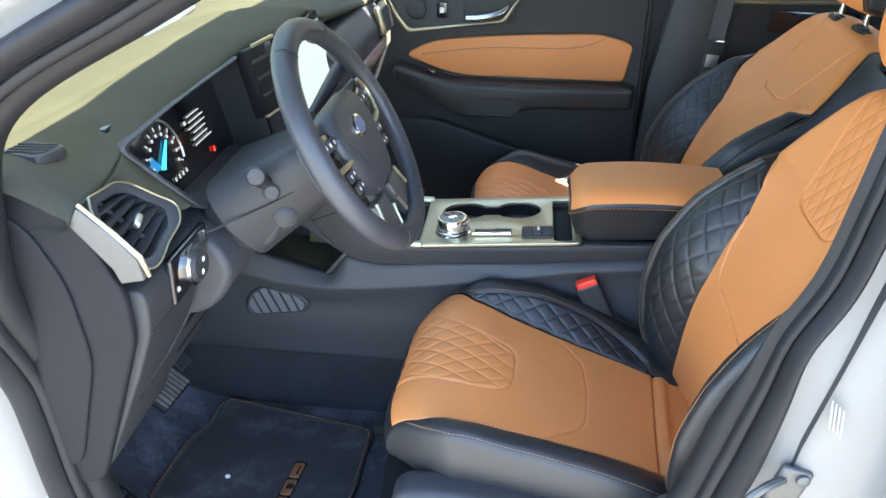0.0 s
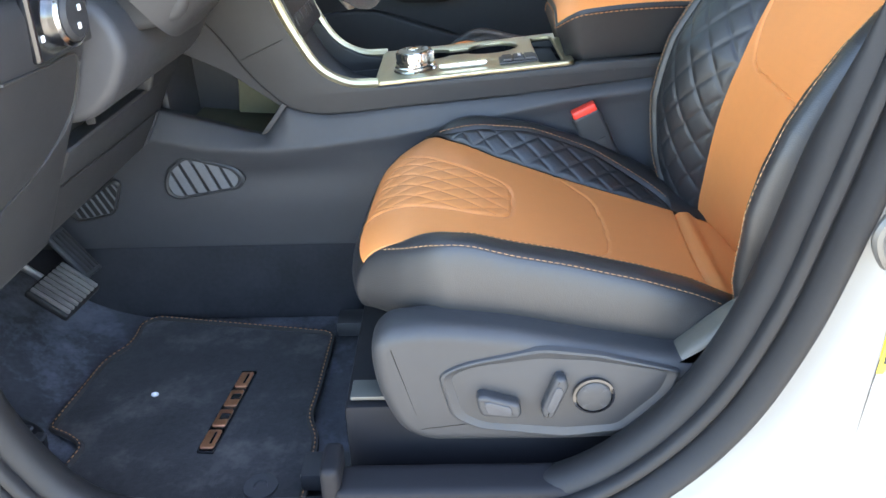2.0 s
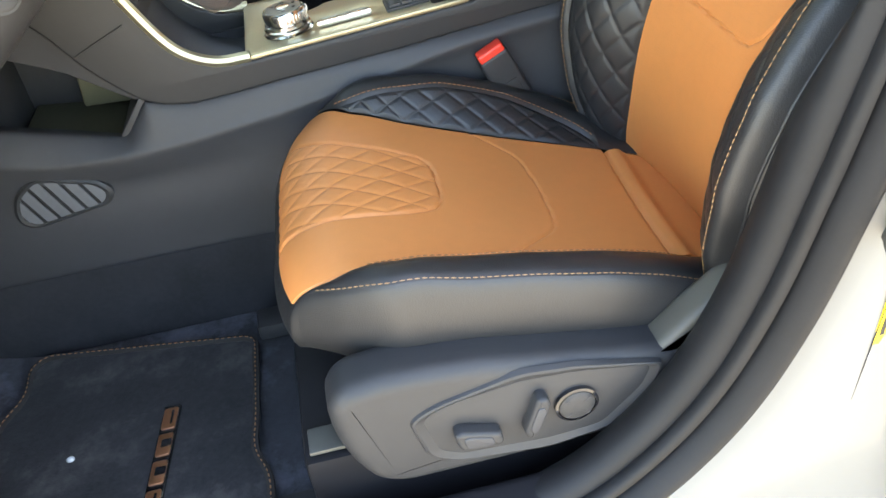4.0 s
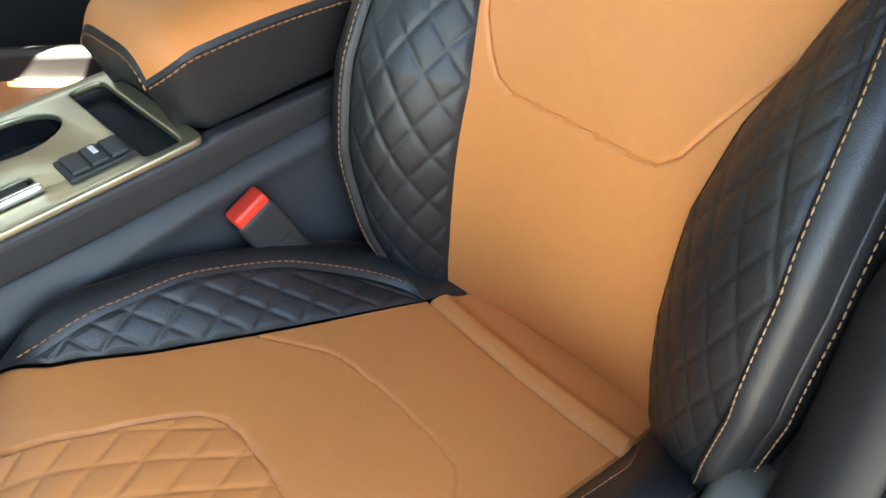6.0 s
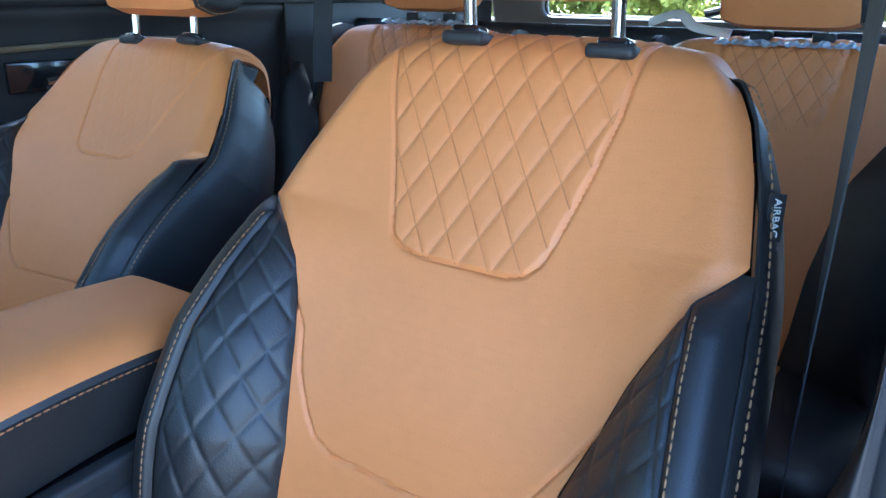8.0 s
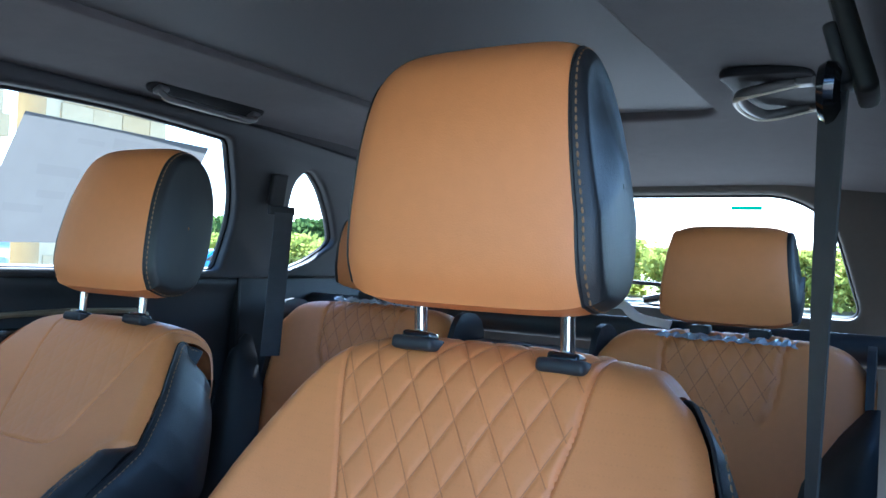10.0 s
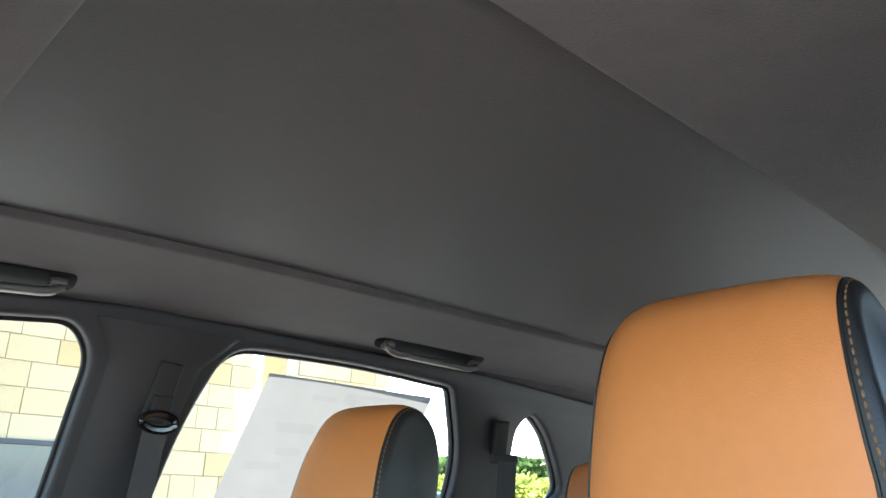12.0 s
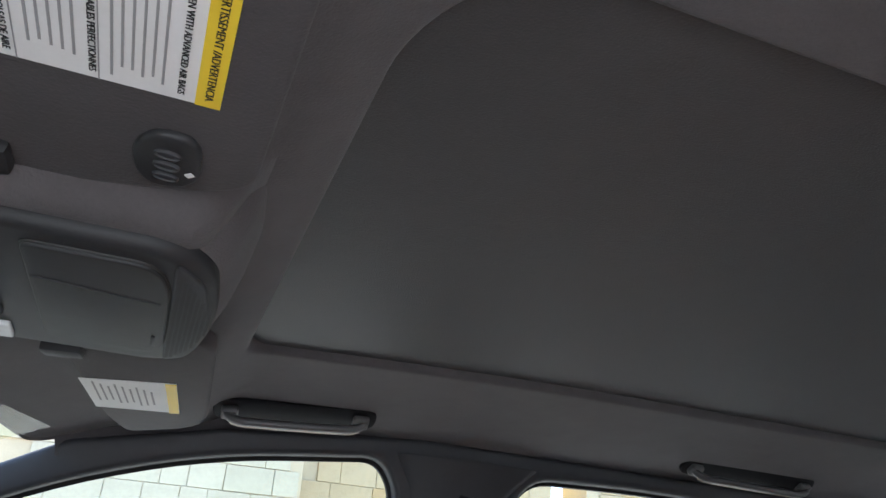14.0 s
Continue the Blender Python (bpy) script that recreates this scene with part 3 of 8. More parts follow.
    for sgn, hh, zt, bb in ((1, [0.020, 0.046, 0.073, 0.083, 0.080, 0.066, 0.050, 0.036, 0.017, 0.006, 0.0], [0.62, 0.70, 0.80, 0.90, 0.97, 1.025, 1.05, 1.11, 1.14, 1.165, 1.3], [0.134, 0.126, 0.120, 0.122, 0.136, 0.158, 0.168, 0.202, 0.228, 0.250, 0.30]),
                            (-1, [0.012, 0.038, 0.064, 0.078, 0.078, 0.062, 0.042, 0.022, 0.008, 0.003, 0.0], [0.62, 0.70, 0.80, 0.88, 0.92, 0.96, 1.005, 1.05, 1.075, 1.10, 1.128, 1.15, 1.3], [0.152, 0.146, 0.140, 0.136, 0.135, 0.142, 0.152, 0.167, 0.180, 0.204, 0.246, 0.28, 0.32])):
        hbs[sgn] = np.where(front, ip(Z, zb, hh), 0.0)
        Ef = Efs[sgn]
        B1s[sgn] = np.minimum(np.where(front, ip(Z, zt, bb), 1.0), Ef - 0.004)
        blends[sgn] = smooth01(1 - (Ef - B1s[sgn] - 0.004) / 0.10)
        lifts[sgn] = 0.86 * hbs[sgn] * blends[sgn]
    barc = np.concatenate([[0], np.cumsum(np.linalg.norm(np.diff(BACK, axis=0), axis=1))])
    b_at = lambda zz: float(np.interp(zz, Z[:BTOP], barc[:BTOP]))

    def back_place(A, j, F):
        return go(A, BACK[j, 0] + nx[j] * F, BACK[j, 1] + nz[j] * F, True)

    rows = J[:BTOP + 112]
    S = np.linspace(-1, 1, 221)
    out = S[None] > 0
    A = np.where(out, B1s[1][rows, None], B1s[-1][rows, None]) * S[None]
    edge_f = ip(rows, [0, 220, BTOP - 98, BTOP, m], [0.011, 0.011, 0.011, -0.012, -0.012])[:, None]
    bl = np.where(out, blends[1][rows, None], blends[-1][rows, None])
    F = (edge_f + np.where(out, lifts[1][rows, None], lifts[-1][rows, None])) * np.abs(S[None]) ** 3 - 0.016 * bl ** 3 * np.clip((np.abs(S[None]) - 0.88) / 0.12, 0, 1) ** 2
    P = back_place(A, rows[:, None], F)
    N = normals(P)
    N *= -np.sign(N[160, 110, 0])
    U, V = A, np.repeat(barc[rows][:, None], len(S), 1)
    q0 = b_at(1.099)
    left = [(-0.155, b_at(1.286) + 0.07), (-0.152, b_at(1.274)), (-0.129, b_at(1.216)), (-0.108, b_at(1.165)), (-0.094, b_at(1.128)), (-0.088, b_at(1.114)), (-0.074, b_at(1.105)), (-0.05, b_at(1.101))]
    right = [(0.036, b_at(1.100)), (0.054, b_at(1.104)), (0.066, b_at(1.114)), (0.073, b_at(1.130)), (0.087, b_at(1.177)), (0.100, b_at(1.231)), (0.104, b_at(1.274)), (0.106, b_at(1.286) + 0.07)]
    ul = np.interp(V, [q for _, q in left[::-1]], [u for u, _ in left[::-1]])
    ur = np.interp(V, [q for _, q in right], [u for u, _ in right])
    inside = smooth01(np.minimum(U - ul, ur - U) / 0.006) * smooth01((V - q0) / 0.006)
    rise = (1.0 if near else 0.3) * inside * (quilt(U + 0.012 + 0.10 * (V - q0), V - q0, 0.034, 0.060, 0.0024, 0.0028) - 0.0009)
    rise = rise + seam_groove(U, V, left + right, 0.0019, 0.0034)
    wing = [(-0.20, 1.085), (-0.150, 1.020), (-0.139, 0.985), (-0.121, 0.953), (-0.108, 0.936), (-0.088, 0.926), (0.060, 0.917), (0.078, 0.920), (0.095, 0.932), (0.115, 0.962), (0.20, 1.075)]
    rise = rise + seam_groove(U, V, [(u, b_at(q)) for u, q in wing], 0.0016, 0.0030)
    back = part("backrest", grid_mesh("backrest", P + N * rise[..., None], flip=not fl), TANP, seat, "perforated tan leather backrest with a quilted upper panel")
    if near:
        quilt_thread(P + N * rise[..., None], A, barc[rows], ul, ur, q0, float(barc[BTOP + 16]), 0.034, 0.060, 0.012, 0.10, 0.0007, back)

    for sgn in (-1, 1):
        hb, B1f, blend, lift, Ef = hbs[sgn], B1s[sgn], blends[sgn], lifts[sgn], Efs[sgn]
        lower = J[:BTOP][(B1f < Ef - 0.008)[:BTOP]]
        bw = np.minimum(ip(Z, [0.62, 0.9, 1.06], [0.024, 0.028, 0.036]) if sgn > 0 else 0.034, Ef - B1f - 0.003)
        B2 = Ef - bw
        s = np.linspace(0, 1, 56)
        A = B1f[lower, None] + (B2 - B1f)[lower, None] * s[None]
        f0 = (0.011 + lift - 0.016 * blend ** 3)[lower, None]
        fade = smooth01((Ef - B1f - 0.008) / 0.045)
        base = 0.011 + lift - 0.016 * blend ** 3
        F = f0 + fade[lower, None] * (0.011 + hb[lower, None] * 0.95 - f0) * np.sin(s[None] * np.pi / 2) ** 0.9
        P = back_place(sgn * A, lower[:, None], F)
        N = normals(P)
        N *= -np.sign(N[len(lower) // 2, 28, 0])
        wid = np.hypot((B2 - B1f)[lower], hb[lower])[:, None]
        edge = np.minimum(np.minimum(s, 1 - s)[None] * wid / 0.006, 1)
        r = quilt(wid * s[None], barc[lower, None] + 0 * A, 0.038, 0.052, 0.0022, 0.0024) * edge - 0.001
        part("quilted_bolster", grid_mesh("quilted_bolster", P + N * r[..., None], flip=fl == (sgn < 0)), BLACK, back, "black diamond-quilted leather panel")
        cols = [(a, base + fade * (d - base)) for a, d in ((B2, 0.011 + hb * 0.95), (B2 + 0.004, 0.015 + hb), (0.4 * B2 + 0.6 * Ef, 0.013 + hb), (Ef, 0.004 + hb * 0.86))]
        A = np.stack([c[0] for c in cols], 1)[lower]
        D = np.stack([c[1] for c in cols], 1)[lower]
        sp = [catmull(np.stack([A[k], D[k]], 1), 14) for k in range(len(lower))]
        A, D = np.stack([q[:, 0] for q in sp]), np.stack([q[:, 1] for q in sp])
        part("bolster_border", grid_mesh("bolster_border", back_place(sgn * A, lower[:, None], D), flip=fl == (sgn < 0)), BLACK, back, "black leather edge of the bolster")
        sewn = lower[(Ef - B1f - bw)[lower] > 0.006]
        part("stitching", stitches(back_place(sgn * (B2 + 0.005)[sewn], sewn, (base + fade * (0.0163 + hb - base))[sewn]), 0.0055, 0.0020, 0.0009), STITCH, back, "row of tan thread")
        # side of the backrest, from the welt to the rear shell
        rows = J[:BTOP + 28]
        e0 = (0.004 + hb * 0.86 - 0.009 * blend - 0.012 * smooth01((J - BTOP + 80) / 80.0) - 0.016 * smooth01((J - BTOP + 46) / 50.0))[rows]
        depth = ip(rows, [0, 120, BTOP - 120, BTOP, BTOP + 28], [0.10, 0.13, 0.13, 0.05, 0.012])
        seen = sgn > 0 if near else sgn < 0
        if seen:
            k = 1 - 0.75 * smooth01((rows - BTOP + 130) / 110.0)
            cols = [(Ef[rows], e0), (Ef[rows] + 0.004 * k, e0 - 0.003), (Ef[rows] + 0.010 * k, e0 - 0.016), (Ef[rows] + 0.012 * k, e0 - 0.036), (Ef[rows] + 0.008 * k, e0 - 0.6 * depth - 0.02), (Ef[rows] - 0.02, e0 - depth - 0.03)]
        else:
            k = (1 - 0.95 * blend)[rows]
            cols = [(Ef[rows], e0), (Ef[rows] + 0.004 * k, e0 - 0.004), (Ef[rows] + 0.011 * k, e0 - 0.035), (Ef[rows] + 0.008 * k - 0.006 * (1 - k), e0 - 0.6 * depth - 0.02), (Ef[rows] - 0.02, e0 - depth - 0.03)]
        A, D = np.stack([c[0] for c in cols], 1), np.stack([c[1] for c in cols], 1)
        sp = [catmull(np.stack([A[k], D[k]], 1), 14) for k in range(len(rows))]
        A, D = np.stack([q[:, 0] for q in sp]), np.stack([q[:, 1] for q in sp])
        cut = len(rows) if seen else int(np.argmax(blend[rows] > 0.6))
        part("backrest_side", grid_mesh("backrest_side", back_place(sgn * A[:cut], rows[:cut, None], D[:cut]), flip=fl == (sgn < 0)), BLACK, back, "black leather side of the backrest")
        if cut < len(rows):
            part("shoulder_wrap", grid_mesh("shoulder_wrap", back_place(sgn * A[cut - 1:], rows[cut - 1:, None], D[cut - 1:]), flip=fl == (sgn < 0)), TAN, back, "tan leather wrapped over the shoulder")
        rr = rows[16:-16] if seen else rows[16:][blend[rows[16:]] < 0.6]
        w0 = e0[rr]
        part("welt", tube(back_place(sgn * (Ef[rr] + 0.001), rr, w0 - 0.001)[::3], 0.0018, 6), BLACK, back)
        part("stitching", stitches(back_place(sgn * (Ef[rr] + (0.0085 if seen else 0.0085 * (1 - 0.45 * blend[rr]))), rr, w0 - (0.0045 if seen else 0.012)), 0.0055, 0.0022, 0.001), STITCH, back, "row of tan thread")
        if sgn == 1:
            j = int(np.argmin(np.abs(Z[:BTOP] - 1.178)))
            c = Vector(back_place(Ef[j] + 0.0095, j, e0[j] - 0.011))
            up = Vector((0.12, 0.0, 1.0))
            mm = facing(c, (-0.66, -side * 0.74, 0.10), up)
            tag_mesh = rbox((0, 0, 0), (0.015, 0.036, 0.002), 0.0008)
            bmesh.ops.transform(tag_mesh, matrix=mm, verts=tag_mesh.verts)
            tag = part("airbag_tag", tag_mesh, PLAST, back, "small black sewn-in tag")
            lettering("AIRBAG", 0.0085, mm @ pose(0, 0, 0.0013, 0, 0, -90), PAPER, tag)
    # rear shell
    rows = J[BTOP + 74:]
    S = np.linspace(-1, 1, 15)
    A = (rear[rows, None] - 0.004) * S[None]
    part("backrest_shell", grid_mesh("backrest_shell", back_place(A, rows[:, None], -0.02 * np.abs(S[None]) ** 4 + 0 * A), flip=not fl), PLAST, back, "black plastic rear shell")

    # ---- headrest ----
    loop = np.array([(0.664, 1.322), (0.652, 1.350), (0.649, 1.42), (0.657, 1.49), (0.676, 1.535), (0.708, 1.553), (0.742, 1.540), (0.764, 1.50), (0.768, 1.43), (0.756, 1.36), (0.738, 1.328), (0.700, 1.315)])
    loop = catmull(np.vstack([loop, loop[:1]]), 73)[:-1]
    cen = np.array([0.708, 1.433])
    off = -0.013
    HW = 0.130
    taper = 0.965 - 0.09 * np.clip((loop[:, 1] - 1.40) / 0.15, 0, 1) + 0.035 * np.clip((1.40 - loop[:, 1]) / 0.08, 0, 1)

    def hr_ring(q, sc):
        """One cross ring of the headrest: q across, sc its size."""
        xx = cen[0] + (loop[:, 0] - cen[0]) * sc + 0.012 * abs(q) ** 2
        zz = cen[1] + 0.003 + (loop[:, 1] - cen[1]) * sc * np.where(loop[:, 1] > cen[1], 1.07, 0.965)
        tp = taper - 0.10 * max(q, 0) * np.clip((loop[:, 1] - 1.40) / 0.15, 0, 1)
        tp = 0.95 + (tp - 0.95) * smooth01(sc / 0.8)
        return go(off + q * HW * tp, xx, zz, True)

    QS = 0.87
    body = [(q, (1 - abs(q * 0.9) ** 7) ** 0.30) for q in (np.linspace(-0.97, 0.87, 47) if near else np.linspace(-0.87, 0.97, 47))]
    rest = part("headrest", grid_mesh("headrest", np.array([hr_ring(q, sc) for q, sc in body]), loop_v=True, flip=fl), TAN, seat, "tan leather headrest")
    for sgn in (-1, 1):
        s_e, QS = (body[-1][1], 0.87 if near else 0.97) if sgn > 0 else (body[0][1], 0.97 if near else 0.87)
        cap = [(sgn * (QS + (1 - QS) * math.sin(t * 1.35) / math.sin(1.35)), s_e * (1 - 0.13 * (1 - math.cos(t * 1.35)))) for t in np.linspace(0, 1, 8)]
        s_c = cap[-1][1]
        cap += [(sgn * (1.0 + 0.03 * (1 - r * r)), s_c * r) for r in (0.95, 0.88, 0.78, 0.66, 0.54, 0.42, 0.3, 0.2, 0.1, 0.02)]
        part("headrest_side", grid_mesh("headrest_side", np.array([hr_ring(q, sc) for q, sc in cap]), loop_v=True, flip=fl != (sgn < 0)), BLACK, rest, "black leather side panel")
        for dq in (0.0, 0.045):
            line = hr_ring(sgn * (QS - 0.004 + dq), s_e * (1.004 if dq == 0 else 0.997))
            if dq == 0:
                part("welt", tube(line, 0.0016, 6, True), BLACK, rest)
            elif QS < 0.9:
                part("stitching", stitches(np.vstack([line, line[:1]]), 0.0052, 0.0024, 0.0012), STITCH, rest, "row of tan thread")
        a0 = go(np.array([sgn * 0.075 - 0.001] * 2), np.array([0.712, 0.706]), np.array([1.284, 1.360]), True)
        part("headrest_post", tube(a0, 0.0065, 12), CHROME, rest, "chrome headrest post")
        g = go(sgn * 0.075 - 0.001, 0.710, 1.282 - 0.003 * sgn, True)
        guide = part("post_guide", rbox(g, (0.036, 0.046, 0.013), 0.006, (0, 12 + lean, 0), 3), PLAST, seat, "black plastic post guide")
        part("guide_collar", rbox(g + np.array((0.0, 0.0, 0.006)), (0.024, 0.030, 0.013), 0.005, (0, 12 + lean, 0), 3), GLOSS, guide, "gloss black collar")
    return seat


front_seat("tan and black quilted leather driver seat with headrest", -0.370, 1, 0.0, 0, True)
front_seat("tan and black quilted leather passenger seat, set further back", 0.402, -1, 0.075, 8, False)


# ---- the car's shell: floor, walls, roof, pillars ----
BELT_Z = 1.295


def wall_y(z):
    """The inner face of the side wall, on the passenger side."""
    return 0.815 - 0.30 * max(0.0, z - BELT_Z)


def outline_panel(outer, holes, thick, bevel, mapping):
    """A flat panel with openings, from outlines in two measures, bent into place by mapping(u, v, w)."""
    cu = bpy.data.curves.new("panel", "CURVE")
    cu.dimensions, cu.fill_mode, cu.extrude, cu.bevel_depth, cu.bevel_resolution = "2D", "BOTH", thick / 2 - bevel, bevel, 2
    cu.offset = -bevel
    for ring in (outer, *holes):
        sp = cu.splines.new("POLY")
        sp.points.add(len(ring) - 1)
        for p, q in zip(sp.points, ring):
            p.co = (q[0], q[1], 0, 1)
        sp.use_cyclic_u = True
    tmp = bpy.data.objects.new("panel", cu)
    scene.collection.objects.link(tmp)
    me = bpy.data.meshes.new_from_object(tmp.evaluated_get(bpy.context.evaluated_depsgraph_get()))
    bpy.data.objects.remove(tmp)
    me.materials.clear()
    bm = bmesh.new()
    bm.from_mesh(me)
    bpy.data.meshes.remove(me)
    bmesh.ops.remove_doubles(bm, verts=bm.verts, dist=1e-5)
    for v in bm.verts:
        v.co = mapping(*v.co)
    bmesh.ops.recalc_face_normals(bm, faces=bm.faces[:])
    return bm


# floor: a carpeted tub with a toe board at the front
sec = [(2.45, 0.60), (1.75, 0.60), (1.70, 0.45), (0.9, 0.42), (0.0, 0.418), (-0.52, 0.418), (-0.66, 0.47), (-0.86, 0.66), (-0.95, 0.80)]
sec = catmull(sec, 60)
P = np.array([[(x, y, z) for y in np.linspace(-0.74, 0.80, 40)] for x, z in sec])
setting("floor", grid_mesh("floor", P), CARPET, "black carpeted car floor, dusty near the pedals", "floor")
setting("firewall", rbox((-0.99, 0.02, 0.95), (0.05, 1.75, 0.8), 0.01), PLAST, "black firewall behind the dashboard", "wall")

# side walls: upper part with the window openings, lower part the door panels
F_WIN = rounded([(-0.44, 1.315), (-0.03, 1.545), (0.22, 1.622), (0.515, 1.652), (0.555, 1.60), (0.535, 1.315)], [0.03, 0.3, 0.2, 0.035, 0.05, 0.02], 6)
R_WIN = rounded([(0.715, 1.315), (0.745, 1.50), (0.80, 1.648), (1.10, 1.655), (1.398, 1.638), (1.476, 1.47), (1.462, 1.315)], [0.02, 0.1, 0.06, 0.2, 0.02, 0.1, 0.02], 6)
Q_WIN = rounded([(1.665, 1.300), (1.650, 1.56), (1.700, 1.605), (1.775, 1.560), (1.85, 1.475), (1.895, 1.405), (1.80, 1.345)], [0.02, 0.04, 0.04, 0.06, 0.06, 0.03, 0.03], 6)


def side_map(sgn):
    def go(u, v, w):
        return (u, YC + sgn * (wall_y(v) - YC * sgn * 0 + w), v)
    return go


setting("wall_passenger", outline_panel([(-0.62, BELT_Z), (-0.60, 1.30), (0.02, 1.62), (0.25, 1.665), (0.6, 1.69), (1.5, 1.68), (2.15, 1.64), (2.50, 1.60), (2.62, BELT_Z)], [F_WIN, R_WIN, Q_WIN], 0.05, 0.010, side_map(1)), PLASTG, "charcoal pillar and window surround on the passenger side", "wall")
setting("wall_driver", outline_panel([(0.60, BELT_Z), (0.62, 1.68), (1.5, 1.68), (2.15, 1.64), (2.50, 1.60), (2.62, BELT_Z)], [R_WIN, Q_WIN], 0.05, 0.010, side_map(-1)), PLASTG, "charcoal pillar and window surround on the driver side", "wall")
setting("wall_driver_lower", rbox((1.60, -0.82, 0.835), (1.95, 0.05, 0.93), 0.01), PLAST, "black rear door lining on the driver side", "wall")
setting("wall_cargo", rbox((2.08, 0.842, 0.835), (1.05, 0.05, 0.93), 0.01), PLAST, "black cargo side lining", "wall")
for nm, ring, sgn in (("window_1", F_WIN, 1), ("window_2", R_WIN, 1), ("window_3", Q_WIN, 1), ("window_4", R_WIN, -1), ("window_5", Q_WIN, -1)):
    cx, cz = sum(p[0] for p in ring) / len(ring), sum(p[1] for p in ring) / len(ring)
    big = [(cx + (p[0] - cx) * 1.04, cz + (p[1] - cz) * 1.06) for p in ring]
    bm = bmesh.new()
    bm.faces.new([bm.verts.new((p[0], YC + sgn * (wall_y(p[1]) + 0.012), p[1])) for p in big])
    g = setting(nm, bm, GLASS, "clear side window pane", "window", smooth=False)
    g.visible_shadow = False
    gap = tube([(p[0], YC + sgn * (wall_y(p[1]) + 0.004), p[1]) for p in ring], 0.007, 6, True)
    part("window_seal", gap, RUBBER, g, "black rubber window seal")

# rear gate with its window
B_WIN = rounded([(-0.60, 1.245), (-0.52, 1.53), (-0.40, 1.605), (0.42, 1.605), (0.54, 1.53), (0.62, 1.245)], [0.05, 0.1, 0.08, 0.08, 0.1, 0.05], 6)
setting("rear_gate", outline_panel([(-0.80, 0.6), (-0.80, 1.30), (-0.70, 1.66), (0.72, 1.66), (0.82, 1.30), (0.82, 0.6)], [B_WIN], 0.06, 0.015, lambda u, v, w: (2.56 + (1.6 - v) * 0.22 + w, u, v)), GREYBELT, "grey-brown rear gate lining round the back window", "wall")
bm = bmesh.new()
bm.faces.new([bm.verts.new((2.57 + (1.6 - p[1]) * 0.22, p[0] * 1.04, 1.43 + (p[1] - 1.43) * 1.06)) for p in B_WIN])
g = setting("window_6", bm, GLASS, "clear back window pane", "window", smooth=False)
g.visible_shadow = False
part("window_seal", tube([(2.555 + (1.6 - p[1]) * 0.22, p[0], p[1]) for p in B_WIN], 0.008, 6, True), RUBBER, g, "black rubber window seal")
part("window_tag", rbox((2.558, -0.28, 1.566), (0.002, 0.088, 0.011), 0.0), thin_sheet("teal_film", 0.8, 0.95, (0.05, 0.50, 0.42)), g, "small teal tag on the back window")
wiper = thing("rear_wiper", "black rear wiper resting across the back window", "wiper", at=(2.66, -0.1, 1.28))
part("wiper_arm", tube([(2.655, 0.05, 1.262), (2.655, -0.10, 1.30), (2.655, -0.17, 1.30)], [0.014, 0.012, 0.008], 8), PLAST, wiper)
part("wiper_blade", rbox((2.652, 0.02, 1.318), (0.012, 0.34, 0.014), 0.004, (2, 0, 0)), RUBBER, wiper)

# windscreen
P = np.array([[(-0.10 - 0.92 * s - 0.06 * (1 - (2 * t - 1) ** 2) + 0.10 * (1 - s) * (2 * t - 1) ** 2, YC + (2 * t - 1) * (0.60 + 0.12 * s), 1.615 - 0.43 * s) for t in np.linspace(0, 1, 17)] for s in np.linspace(0, 1, 9)])
g = setting("windscreen", grid_mesh("windscreen", P), glass_mat("windscreen_glass", (0.74, 0.77, 0.60)), "clear windscreen", "window")
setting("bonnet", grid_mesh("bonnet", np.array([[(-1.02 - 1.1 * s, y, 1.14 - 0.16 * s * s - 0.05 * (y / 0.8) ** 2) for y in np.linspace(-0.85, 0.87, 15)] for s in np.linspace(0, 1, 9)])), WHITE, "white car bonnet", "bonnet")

# roof: outer skin, headliner with a framed opening, sunshade
def roof_z(x, y):
    y = abs(y - YC)
    z = 1.712 - 0.024 * float(smooth01((y - 0.36) / 0.34))
    if x < 0.26:
        z -= 0.105 * ((0.26 - x) / 0.36) ** 1.6 + 0.006 * float(smooth01((0.26 - x) / 0.04)) + 0.014 * math.exp(-((x - 0.185) / 0.028) ** 2)
        k = float(smooth01((0.185 - x) / 0.05) * smooth01((0.50 - y) / 0.12))
        z = z * (1 - k) + min(z, 1.648) * k
        k = float(smooth01((0.180 - x) / 0.05) * smooth01((0.178 - y) / 0.04))
        z = z * (1 - k) + min(z, 1.604) * k
    if x > 1.80:
        z -= 0.085 * ((x - 1.80) / 0.75) ** 1.5
    return z


def ring_rect(x0, x1, y0, y1, radii, n=12, m=150):
    """A closed outline with a radius of its own at each corner."""
    out = []
    ra, rb, rc, rd = radii
    for (cx, cy, a0, r) in ((x1 - ra, y1 - ra, 0, ra), (x0 + rb, y1 - rb, 90, rb), (x0 + rc, y0 + rc, 180, rc), (x1 - rd, y0 + rd, 270, rd)):
        arc = [(cx + r * math.cos(radians(a0 + 90 * k / n)), cy + r * math.sin(radians(a0 + 90 * k / n))) for k in range(n + 1)]
        if out:
            p, q = out[-1], arc[0]
            out += [(p[0] + (q[0] - p[0]) * k / m, p[1] + (q[1] - p[1]) * k / m) for k in range(1, m)]
        out += arc
    p, q = out[-1], out[0]
    out += [(p[0] + (q[0] - p[0]) * k / m, p[1] + (q[1] - p[1]) * k / m) for k in range(1, m)]
    return np.array(out)


